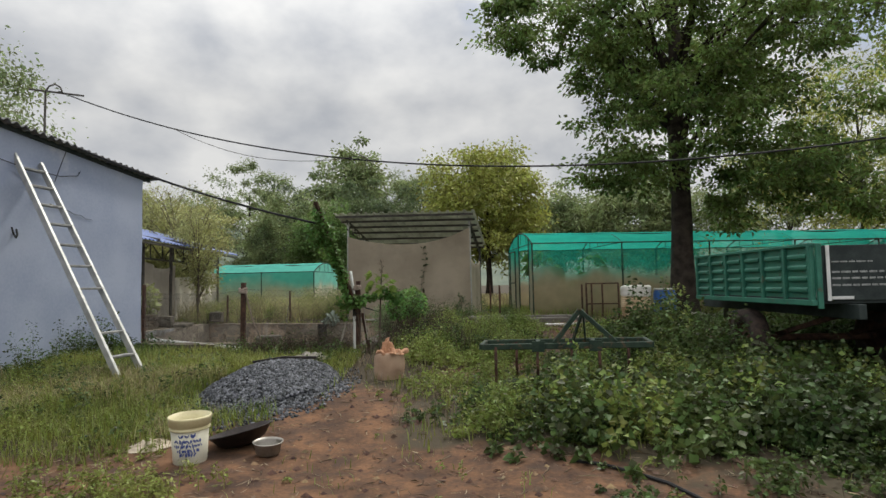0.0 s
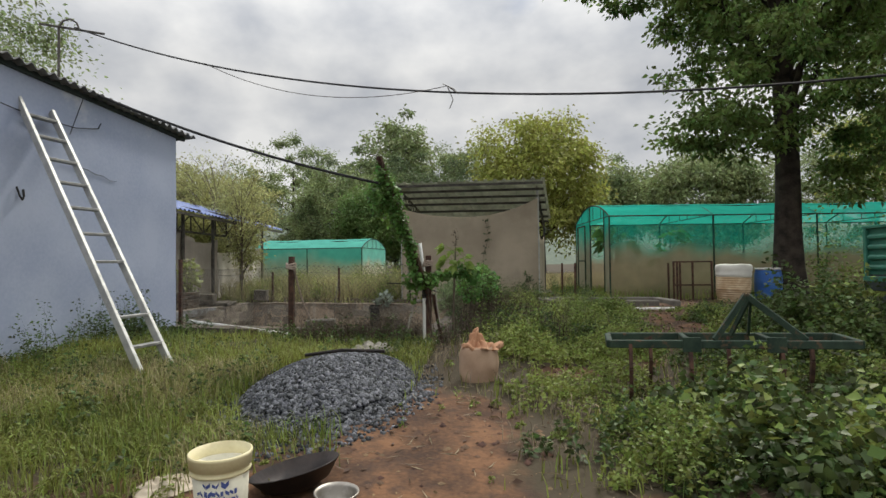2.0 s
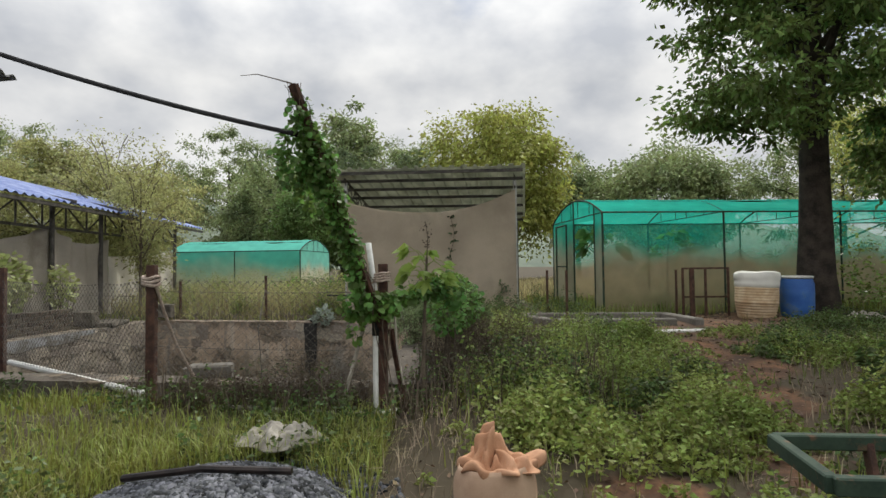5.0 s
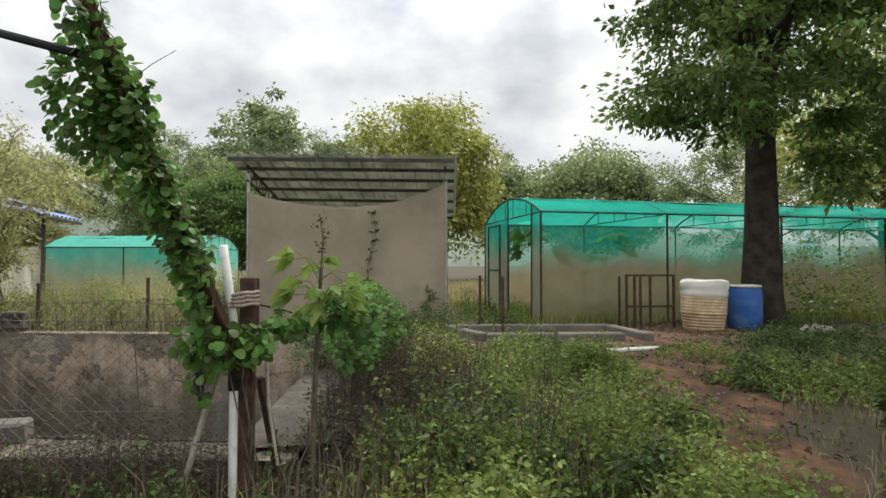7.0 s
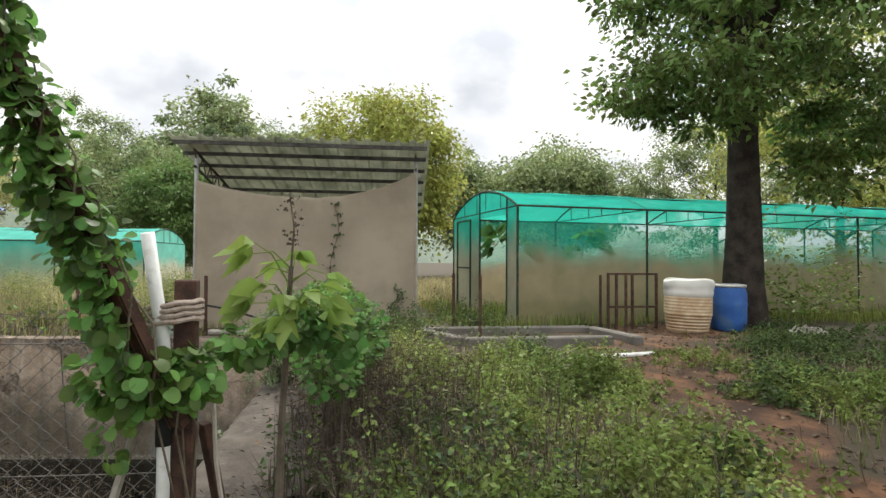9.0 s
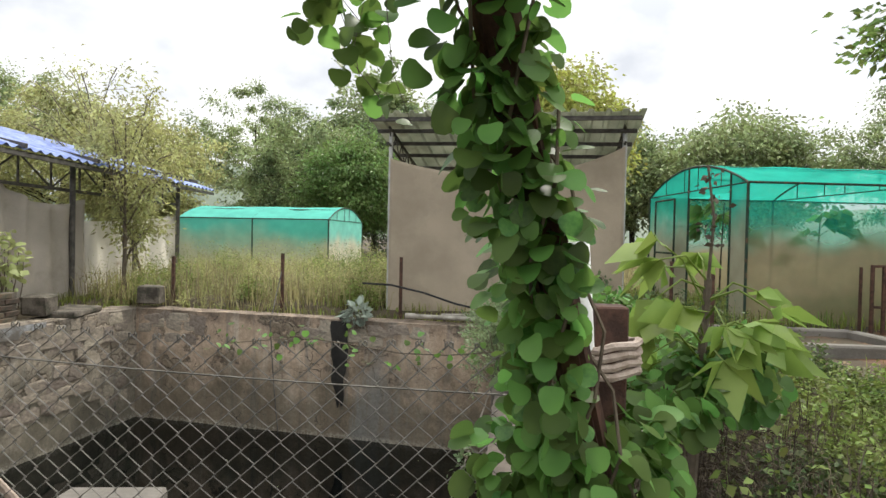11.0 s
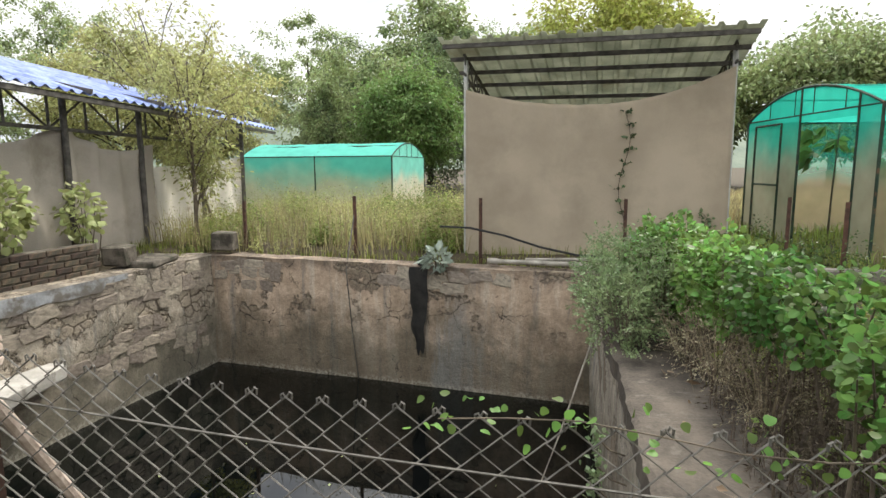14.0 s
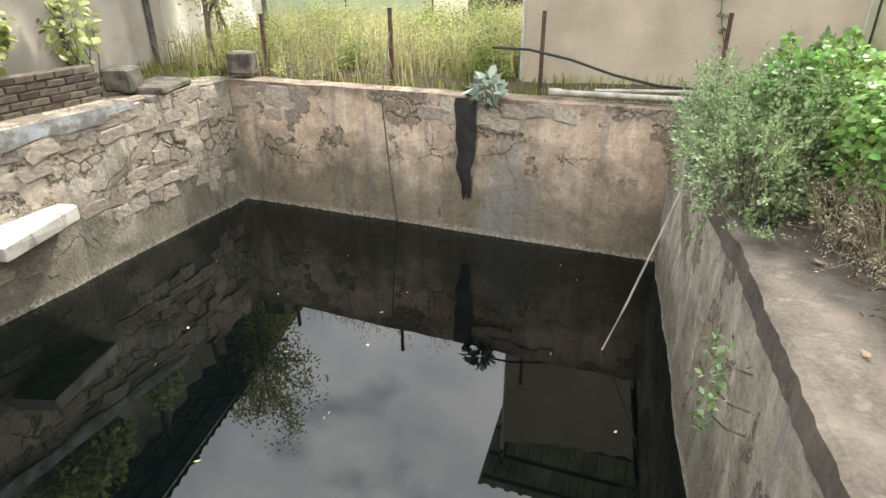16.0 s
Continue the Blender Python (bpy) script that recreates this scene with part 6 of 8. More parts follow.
def build_vine_post():
    t = thing("leaning_post", pose(-1.41, 8.95, 0.3), "rusty post and leaning channel with a rope-tied white pipe", "post")
    foot, tip = Vector((-1.40, 8.84, 0.95)), Vector((-1.89, 8.15, 2.58))
    bm = bmesh.new()
    bar(bm, (-1.41, 8.95, 0.0), (-1.40, 8.94, 1.425), 0.07, 0.068, 0.004)
    part("upright", bm, M_RUST, t)
    bm = bmesh.new()
    bar(bm, foot, tip, 0.05, 0.01)
    d = (tip - foot).normalized()
    x = d.cross(Vector((0, 0, 1))).normalized()
    for s in (-1, 1):
        fb = bmesh.new()
        bar(fb, foot + x * 0.022 * s + Vector((0, 0.02, 0)), tip + x * 0.022 * s + Vector((0, 0.02, 0)), 0.008, 0.045)
        part("flange", fb, M_RUST, t)
    part("leaning_channel", bm, M_RUST, t)
    bm = bmesh.new()
    tube(bm, [(-1.3, 8.84, 0.33), (-1.39, 8.87, 0.30), (-1.445, 8.892, 0.31), (-1.46, 8.9, 0.37), (-1.458, 8.895, 0.78), (-1.455, 8.885, 1.03), (-1.457, 8.87, 1.22), (-1.495, 8.81, 1.58)], 0.021, 12)
    part("white_pipe", bm, M_PVC, t, "white plastic pipe", True)
    bm = bmesh.new()
    tube(bm, [(-1.4575, 8.892, 0.88), (-1.4555, 8.887, 1.0)], 0.026, 12)
    part("pipe_joint", bm, M_BLACK, t, "black joint on the pipe", True)
    for k in range(4):
        bm = bmesh.new()
        z = 1.285 + 0.019 * k
        tube(bm, [(-1.43 + 0.084 * math.cos(i * math.tau / 18), 8.91 + 0.076 * math.sin(i * math.tau / 18), z + 0.014 * math.cos(i * math.tau / 18 + 0.5) + 0.003 * math.sin(i * 2.1 + k)) for i in range(19)], 0.0088, 7)
        part("rope_turn", bm, M_ROPE, t, "pale twisted rope")
    bm = bmesh.new()
    tube(bm, [(-1.52, 8.93, 1.05), (-1.6, 8.95, 0.78), (-1.74, 8.98, 0.3)], 0.015, 6)
    part("dry_stick", bm, M_WOOD, t)
    bm = bmesh.new()
    tube(bm, [(-1.32, 8.95, 1.15), (-1.3, 8.94, 0.8), (-1.25, 8.92, 0.5), (-1.21, 8.9, 0.52)], 0.008, 6)
    part("dry_stem", bm, M_WOOD, t)
    bm = bmesh.new()
    bar(bm, (-1.35, 8.99, 0.92), (-1.24, 9.08, 0.25), 0.05, 0.03, 0.003)
    part("prop_bar", bm, M_RUST, t)
    bm = bmesh.new()
    tube(bm, [(-1.325, 8.955, 1.15), (-1.305, 8.945, 0.85)], 0.006, 6)
    part("dry_stem", bm, M_WOOD, t)

    v = thing("vine", pose(-1.42, 8.9, 0.35), "leafy green heart-leaved vine climbing the leaning post", "vine")
    bm = bmesh.new()
    for k in range(4):
        pts = [foot.lerp(tip, i / 14) + Vector((0.06 * math.cos(i * 1.1 + k * 1.6), 0.06 * math.sin(i * 1.1 + k * 1.6), 0)) for i in range(15)]
        tube(bm, [Vector((-1.4 + 0.03 * k, 8.93, 0.3))] + pts, 0.004, 5, 0.002)
    tube(bm, [tip, tip + Vector((-0.1, 0, 0.03)), tip + Vector((-0.22, -0.01, 0.06)), tip + Vector((-0.33, 0, 0.055))], 0.005, 5, 0.002)
    tube(bm, [foot.lerp(tip, 0.75), foot.lerp(tip, 0.78) + Vector((0.12, 0.05, 0.06)), foot.lerp(tip, 0.78) + Vector((0.2, 0.08, 0.13))], 0.0022, 4, 0.0012)
    part("stem", bm, M_TWIG, v)
    g = np.random.default_rng(5)

    def blob(c, r, n):
        u = unit(g.normal(size=(n, 3))) * g.uniform(0.35, 1, (n, 1)) ** 0.6
        return np.array(c) + u * np.array(r), u
    P, D = [], []
    for c, r, n in (((-1.90, 8.38, 2.15), (0.18, 0.15, 0.25), 560), ((-1.76, 8.36, 2.1), (0.12, 0.12, 0.2), 240),
                    ((-1.55, 8.83, 1.12), (0.16, 0.1, 0.13), 190), ((-1.41, 8.82, 1.1), (0.15, 0.08, 0.09), 130), ((-1.36, 8.86, 1.17), (0.08, 0.05, 0.05), 30),
                    ((-1.57, 8.8, 1.3), (0.09, 0.08, 0.17), 80), ((-1.6, 8.86, 0.95), (0.05, 0.05, 0.15), 36),
                    ((-1.22, 9.08, 1.18), (0.14, 0.12, 0.07), 120), ((-1.02, 9.28, 1.22), (0.14, 0.12, 0.08), 130), ((-0.86, 9.45, 1.18), (0.1, 0.12, 0.14), 120), ((-1.6, 8.76, 1.48), (0.07, 0.07, 0.2), 80)):
        p, u = blob(c, r, n)
        P.append(p)
        D.append(u)
    s = np.concatenate([g.uniform(0.2, 0.95, 900), g.uniform(0.12, 0.6, 300)])
    line = np.array(foot)[None] + s[:, None] * (np.array(tip) - np.array(foot))[None]
    u = unit(g.normal(size=(1200, 3)))
    P.append(line + u * g.uniform(0.03, 0.1, (1200, 1)) + np.array([-0.012, 0.0, -0.02]))
    D.append(u)
    for k in range(6):
        n = 26
        zz = np.linspace(2.15, 1.74 + 0.035 * k, n)
        hang = np.stack([-1.93 + 0.035 * (3 - k) * (2.1 - zz) / 0.3 + 0.022 * g.normal(size=n), 8.55 + 0.035 * (k % 3) + 0.022 * g.normal(size=n), zz], 1)
        leaf_cloud(hang, g.normal(size=(n, 3)) + np.array([0, -0.1, -0.9]), g.uniform(0.024, 0.04, n), M_HANG, "hanging_strand", v)["kind"] = "stuff"
        sb = bmesh.new()
        tube(sb, [Vector(q) for q in hang[::7]] + [Vector(hang[-1])], 0.0007, 4)
        part("tendril", sb, M_TWIG, v)
    P, D = np.concatenate(P), np.concatenate(D)
    pipe_x = np.interp(P[:, 2], [0.2, 1.22, 1.58], [-1.46, -1.457, -1.495])
    free = ~((np.abs(P[:, 0] - pipe_x - 0.01) < np.where(P[:, 2] < 1.0, 0.08, 0.06)) & (P[:, 1] < 8.98) & ((P[:, 2] < 1.0) | (P[:, 2] > 1.22) & (P[:, 2] < 1.56)))
    P, D = P[free], D[free]
    D = D + np.array([0, -0.15, -0.75]) + 0.35 * g.normal(size=D.shape)
    size = g.uniform(0.034, 0.066, len(P)) * np.where(P[:, 2] > 1.3, 0.7, 0.85)
    order = g.permutation(len(P))
    one, rest = order[:290], order[290:]
    leaf_cloud(P[rest], D[rest], size[rest], M_VINE, "foliage", v)
    v.children[-1]["kind"] = "stuff"
    me = bpy.data.meshes.new("leaf")
    me.from_pydata(LEAF_V, [], LEAF_F)
    me.materials.append(M_VINEONE)
    me.shade_smooth()
    inv = v.matrix_world.inverted()
    for i in one:
        ob = new("leaf", me)
        q = Vector(D[i]).normalized()
        up = Vector((g.normal() * 0.5, -0.4 + g.normal() * 0.4, 1.0))
        x = q.cross(up).normalized()
        z = x.cross(q)
        rot = Matrix((x, q, z)).transposed().to_4x4()
        ob.parent = v
        ob.matrix_parent_inverse = inv
        ob.matrix_basis = Matrix.Translation(P[i]) @ rot @ Matrix.Diagonal((size[i], size[i], size[i], 1))
    # runner along the top of the mesh
    w = thing("fence_runner", pose(-1.9, 9.05, 1.3), "thin vine runner with small leaves along the mesh top", "vine")
    bm = bmesh.new()
    pts = [Vector((-1.42 - 0.11 * k, 8.96 + 0.016 * k, 1.30 + 0.012 * math.sin(k * 1.3))) for k in range(9)]
    tube(bm, pts, 0.0018, 5, 0.0012)
    part("stem", bm, M_TWIG, w)
    n = 170
    ii = np.minimum(8, (9 * g.uniform(0, 1, n) ** 2.0).astype(int))
    P = np.array([tuple(pts[i]) for i in ii]) + g.normal(size=(n, 3)) * np.array([0.05, 0.016, 0.022])
    leaf_cloud(P, g.normal(size=(n, 3)) + np.array([0, 0, 0.2]), g.uniform(0.009, 0.018, n), M_HANG, "leaves", w)


M_VINEONE = material("vine_leaf", (0.062, 0.135, 0.034), (0.14, 0.255, 0.058), scale=0.6, rough=0.45, bump=0.0, fine=6, obrand=0.45, translucent=0.5, spec=0.35)
build_vine_post()


# ---- bush on the tank ledge, climber, papaya, broad plants ----
def bush(name, label, centres, mat, n, leaf, seed, ratio=0.55, heart=False, cat="bush"):
    g = np.random.default_rng(seed)
    c0 = centres[0][0]
    t = thing(name, pose(c0[0], c0[1], gz(c0[0], c0[1])), label, cat)
    bm = bmesh.new()
    base = Vector((c0[0], c0[1], gz(c0[0], c0[1]) - 0.05))
    tot = sum(r[0] * r[1] * r[2] for _, r in centres)
    P, D = [], []
    for c, r in centres:
        k = max(30, int(n * r[0] * r[1] * r[2] / tot))
        u = unit(g.normal(size=(k, 3))) * g.uniform(0.3, 1, (k, 1)) ** 0.45
        u *= 1 + 0.18 * np.sin(7 * u[:, :1] + seed) * np.cos(6 * u[:, 1:2])
        P.append(np.array(c) + u * np.array(r))
        D.append(u + 0.5 * g.normal(size=u.shape))
        for _ in range(7):
            w = unit(g.normal(size=(1, 3)))[0]
            e = Vector(c) + Vector((w[0] * r[0], w[1] * r[1], abs(w[2]) * r[2])) * 0.8
            f = Vector((c[0] + g.normal() * r[0] * 0.4, c[1] + g.normal() * r[1] * 0.4, gz(c[0], c[1]) - 0.03))
            tube(bm, [f, f.lerp(e, 0.5) + Vector((0.03, 0.02, 0.08)), e], 0.011, 5, 0.003)
    tagged(part("stem", bm, M_TWIG, t), kind="stuff")
    P, D = np.concatenate(P), np.concatenate(D)
    keep = P[:, 2] > ground_z(P[:, 0], P[:, 1]) - 0.02
    P, D = P[keep], D[keep]
    sz = leaf * g.uniform(0.6, 1.3, len(P))
    if heart:
        leaf_cloud(P, D + np.array([0, 0, -0.3]), sz, mat, "foliage", t)
    else:
        V, F = leaf_arrays(P, D, sz, ratio, 0.2, 0.1)
        mesh_from("foliage", V, F, mat, t)
    return t


M_FINE = leaf_mat("fine_bush_leaves", (0.11, 0.165, 0.075), (0.235, 0.30, 0.145), 0.4, island=0.4)


def sprig_bush(name, label, centres, mat, sprigs, leaf, seed, per=22, reach=0.17, stem_mat=None, up=0.5, ratio=0.5):
    """A bush of many short leafy sprigs that point outwards and up, with hollows between them."""
    g = np.random.default_rng(seed)
    c0 = centres[0][0]
    t = thing(name, pose(c0[0], c0[1], gz(c0[0], c0[1])), label, "bush")
    tot = sum(r[0] * r[1] + r[0] * r[2] + r[1] * r[2] for _, r in centres)
    P, D, SV, SF = [], [], [], []
    count = 0
    for c, r in centres:
        k = int(sprigs * (r[0] * r[1] + r[0] * r[2] + r[1] * r[2]) / tot)
        u = unit(g.normal(size=(k, 3)))
        rough = 0.72 + 0.3 * np.sin(5 * u[:, :1] + seed) * np.cos(4 * u[:, 1:2] + seed) + 0.14 * g.normal(size=(k, 1))
        o = np.array(c) + u * np.array(r) * rough
        d = unit(u + np.array([0, 0, up]) + 0.45 * g.normal(size=(k, 3)))
        ln = reach * g.uniform(0.5, 1.4, (k, 1))
        for f in np.linspace(0.1, 1.0, per):
            P.append(o + d * ln * f + 0.012 * g.normal(size=(k, 3)))
            D.append(unit(g.normal(size=(k, 3))) * (1.1 - 0.6 * f) + d * (0.4 + 0.8 * f))
        e = o + d * ln
        root = o * 0.45 + 0.55 * np.array([c[0], c[1], gz(c[0], c[1])])
        w = 0.0022 * unit(np.cross(d, g.normal(size=(k, 3))))
        SV.append(np.stack([root - w, root + w, o - w, o + w, e], 1).reshape(-1, 3))
        q = count + np.arange(k)[:, None] * 5
        SF += [q + [0, 1, 3], q + [0, 3, 2], q + [2, 3, 4]]
        count += 5 * k
    tagged(mesh_from("stem", np.concatenate(SV), np.concatenate(SF), stem_mat or M_TWIG, t), kind="stuff")
    P, D = np.concatenate(P), np.concatenate(D)
    keep = P[:, 2] > ground_z(P[:, 0], P[:, 1]) - 0.02
    P, D = P[keep], D[keep]
    V, F = leaf_arrays(P, D, leaf * g.uniform(0.55, 1.3, len(P)), ratio, 0.2, 0.1)
    tagged(mesh_from("foliage", V, F, mat, t), kind="stuff")
    return t


sprig_bush("ledge_bush", "small-leaved grey-green bush overhanging the tank ledge", [((-1.26, 13.1, 0.62), (0.36, 0.66, 0.36)), ((-1.38, 12.6, 0.58), (0.22, 0.38, 0.28)), ((-1.2, 13.7, 0.7), (0.34, 0.5, 0.38)), ((-1.08, 12.95, 0.82), (0.27, 0.4, 0.28))], M_FINE, 820, 0.032, 31)
bush("vine_mound", "long mound of broad-leaved green creeper beside the tank ledge", [((-0.9, 13.25, 0.86), (0.38, 0.6, 0.42)), ((-0.78, 12.4, 0.9), (0.3, 0.55, 0.36)), ((-0.74, 11.6, 0.96), (0.25, 0.5, 0.28)), ((-0.74, 10.9, 0.99), (0.23, 0.45, 0.25)), ((-0.9, 10.15, 0.98), (0.2, 0.4, 0.24))], M_MOUND, 9200, 0.038, 32, heart=True)
M_DRYLEAF = leaf_mat("dry_greyish_leaves", (0.16, 0.135, 0.085), (0.36, 0.315, 0.215), 0.25, island=0.5, rough=0.85)
sprig_bush("dry_bush", "dry straw-coloured twiggy bush at the ledge's edge", [((-0.92, 11.95, 0.52), (0.2, 0.42, 0.22)), ((-0.88, 11.3, 0.5), (0.16, 0.4, 0.2)), ((-1.0, 12.4, 0.5), (0.2, 0.25, 0.17))], M_DRYLEAF, 420, 0.022, 33, 14, 0.2, M_STRAW, 0.35, 0.35)



def palmate(P, D, size):
    """Lobed leaves: five long leaflets fanned from each point."""
    out_p, out_d, out_s = [], [], []
    for a, l in ((-1.15, 0.62), (-0.6, 0.85), (0.0, 1.0), (0.6, 0.85), (1.15, 0.62)):
        D1 = unit(D)
        X = unit(np.cross(D1, np.array([0.0, 0.0, 1.0]) + 0.2 * rng.normal(size=D.shape)))
        out_p.append(P)
        out_d.append(D1 * math.cos(a) + X * math.sin(a))
        out_s.append(size * l)
    return np.concatenate(out_p), np.concatenate(out_d), np.concatenate(out_s)


def palm_plant(name, label, x, y, h, n, size, mat, seed, spread=0.35, low=0.55):
    g = np.random.default_rng(seed)
    b = gz(x, y)
    t = thing(name, pose(x, y, b), label, "plant")
    top = Vector((x + 0.05, y, b + h))
    bm = bmesh.new()
    tube(bm, [(x, y, b - 0.05), (x + 0.02, y + 0.01, b + h * 0.5), top], 0.02, 7, 0.01)
    P, D = [], []
    for k in range(n):
        a, f = g.uniform(0, math.tau), g.uniform(low, 1.0)
        o = Vector((x, y, b)).lerp(top, f)
        e = o + Vector((math.cos(a) * spread, math.sin(a) * spread, g.uniform(-0.05, 0.18)))
        sb = bmesh.new()
        tube(sb, [o, o.lerp(e, 0.5) + Vector((0, 0, 0.04)), e], 0.004, 4, 0.002)
        part("leaf_stalk", sb, mat, t)
        p1, d1, s1 = palmate(np.array([tuple(e)]), np.array([(math.cos(a), math.sin(a), -0.6 + 0.25 * g.normal())]), size * g.uniform(0.8, 1.2, 1))
        V, F = leaf_arrays(p1, d1, s1, 0.55, 0.12, 0.1)
        mesh_from("leaf", V, F, mat, t)
    if low > 0.7:      # seed head above the leaves
        tube(bm, [top, top + Vector((0.01, 0, 0.16)), top + Vector((-0.01, 0, 0.3))], 0.005, 5, 0.003)
        q = np.array([tuple(top + Vector((g.normal() * 0.02, g.normal() * 0.02, g.uniform(0.08, 0.31)))) for _ in range(60)])
        V, F = leaf_arrays(q, g.normal(size=q.shape), g.uniform(0.012, 0.024, 60), 0.7, 0.2, 0.1)
        tagged(mesh_from("seed_head", V, F, M_DRY, t, "dark brown seed head"), kind="stuff")
    part("stem", bm, M_TWIG, t)


palm_plant("lobed_weed", "tall weed with large pale lobed leaves", -1.12, 9.24, 1.25, 22, 0.13, M_GLOW, 51, 0.15, low=0.78)
palm_plant("papaya_plant", "young papaya plant inside the net house doorway", 3.05, 18.9, 1.9, 12, 0.42, M_LIME, 52, 0.4)
palm_plant("papaya_plant", "young papaya plant inside the net house", 4.3, 18.0, 1.7, 10, 0.38, M_VINE, 53, 0.35)
M_PALE = leaf_mat("pale_green_leaves", (0.28, 0.32, 0.12), (0.45, 0.48, 0.22), 0.35, island=0.3)
bush("broad_leaf_plant", "pale broad-leaved plant behind the brick parapet", [((-8.1, 13.9, 1.2), (0.34, 0.65, 0.5)), ((-8.1, 13.4, 0.95), (0.3, 0.6, 0.3)), ((-8.05, 15.3, 1.1), (0.25, 0.35, 0.4))], M_PALE, 1300, 0.08, 61, heart=True, cat="plant")
bush("rim_plant", "grey-green rosette hanging over the tank rim", [((-3.32, 16.08, 0.42), (0.17, 0.14, 0.14)), ((-3.3, 16.0, 0.1), (0.13, 0.07, 0.2))], M_MILKW, 150, 0.14, 62, 0.5, cat="plant")


def wall_weed():
    t = thing("wall_weed", pose(-1.6, 11.5, -0.4), "small pale weed growing from the tank wall", "plant")
    g = np.random.default_rng(8)
    P = []
    for y, z in ((11.5, 0.02), (11.42, -0.12), (11.4, -0.24)):
        e = Vector((-1.72, y - 0.03, z + 0.12))
        bm = bmesh.new()
        tube(bm, [(-1.55, y, z), (-1.64, y, z + 0.03), e], 0.005, 4)
        P += [tuple(e + Vector((g.normal() * 0.03, g.normal() * 0.06, g.normal() * 0.05))) for _ in range(34)]
        part("stem", bm, M_TWIG, t)
    P = np.array(P)
    V, F = leaf_arrays(P, g.normal(size=P.shape) + np.array([-0.6, 0, 0.3]), g.uniform(0.03, 0.06, len(P)), 0.6, 0.15, 0.1)
    tagged(mesh_from("leaves", V, F, M_FINE, t), kind="stuff")


wall_weed()


# ---- grass and weeds ----
def scatter(n, x0, x1, y0, y1, keep, seed):
    g = np.random.default_rng(seed)
    x, y = g.uniform(x0, x1, n), g.uniform(y0, y1, n)
    ok = ~in_tank(x, y, 0.4) & (g.uniform(0, 1, n) < keep(x, y))
    for cx, cy, r in ((-2.0, 4.42, 0.2), (-1.72, 4.78, 0.28), (-1.42, 4.52, 0.14), (-0.72, 7.1, 0.2), (4.9, 15.3, 0.4), (5.7, 15.35, 0.3), (6.45, 15.9, 0.5), (-1.43, 8.92, 0.1)):
        ok &= np.hypot(x - cx, y - cy) > r
    ok &= np.hypot((x + 2.07) / 0.76, (y - 6.78) / 1.18) > 1.0
    ok &= ~((x > 0.3) & (x < 3.5) & (y > 13.3) & (y < 15.7)) | (g.uniform(0, 1, n) < 0.12)
    ok &= x > -5.5 - (10.15 - y) * 0.11 + 0.03 - 40 * (y > 10.6)
    return x[ok], y[ok], g


def patchy(x, y, s, lo, hi, seed=0.0):
    """Patchiness from smooth waves, 0 to 1."""
    w = np.sin(x * s + seed) * np.sin(y * s * 1.13 + 1.7 * seed) + 0.6 * np.sin(x * s * 2.3 - y * s * 1.9 + seed) + 0.4 * np.sin(x * s * 4.1 + y * s * 3.7)
    return np.clip((w / 2 + 0.5 - lo) / (hi - lo), 0, 1)


def grass(name, label, region, n, h, keep, mat, seed, width=0.006, bend=0.5):
    x, y, g = scatter(n, *region, keep, seed)
    k = len(x)
    P = np.stack([x, y, ground_z(x, y) - 0.01], 1)
    a = g.uniform(0, math.tau, k)
    hh = h * g.uniform(0.45, 1.25, k)
    out = np.stack([np.cos(a), np.sin(a), np.zeros(k)], 1)
    b = bend * g.uniform(0.1, 1.0, k)
    side = np.stack([-np.sin(a), np.cos(a), np.zeros(k)], 1) * (width * g.uniform(0.7, 1.4, k))[:, None]
    up = np.array([0, 0, 1.0])
    m = P + out * (hh * b * 0.3)[:, None] + up * (hh * 0.6)[:, None]
    tip = P + out * (hh * b)[:, None] + up * (hh * (1 - 0.25 * b))[:, None]
    V = np.stack([P - side, P + side, m - side * 0.8, m + side * 0.8, tip], 1).reshape(-1, 3)
    i = np.arange(k)[:, None] * 5
    F = np.concatenate([i + [0, 1, 3], i + [0, 3, 2], i + [2, 3, 4]], 0)
    ob = mesh_from(name, V, F, mat, None, label)
    tagged(ob, category="grass", kind="stuff")


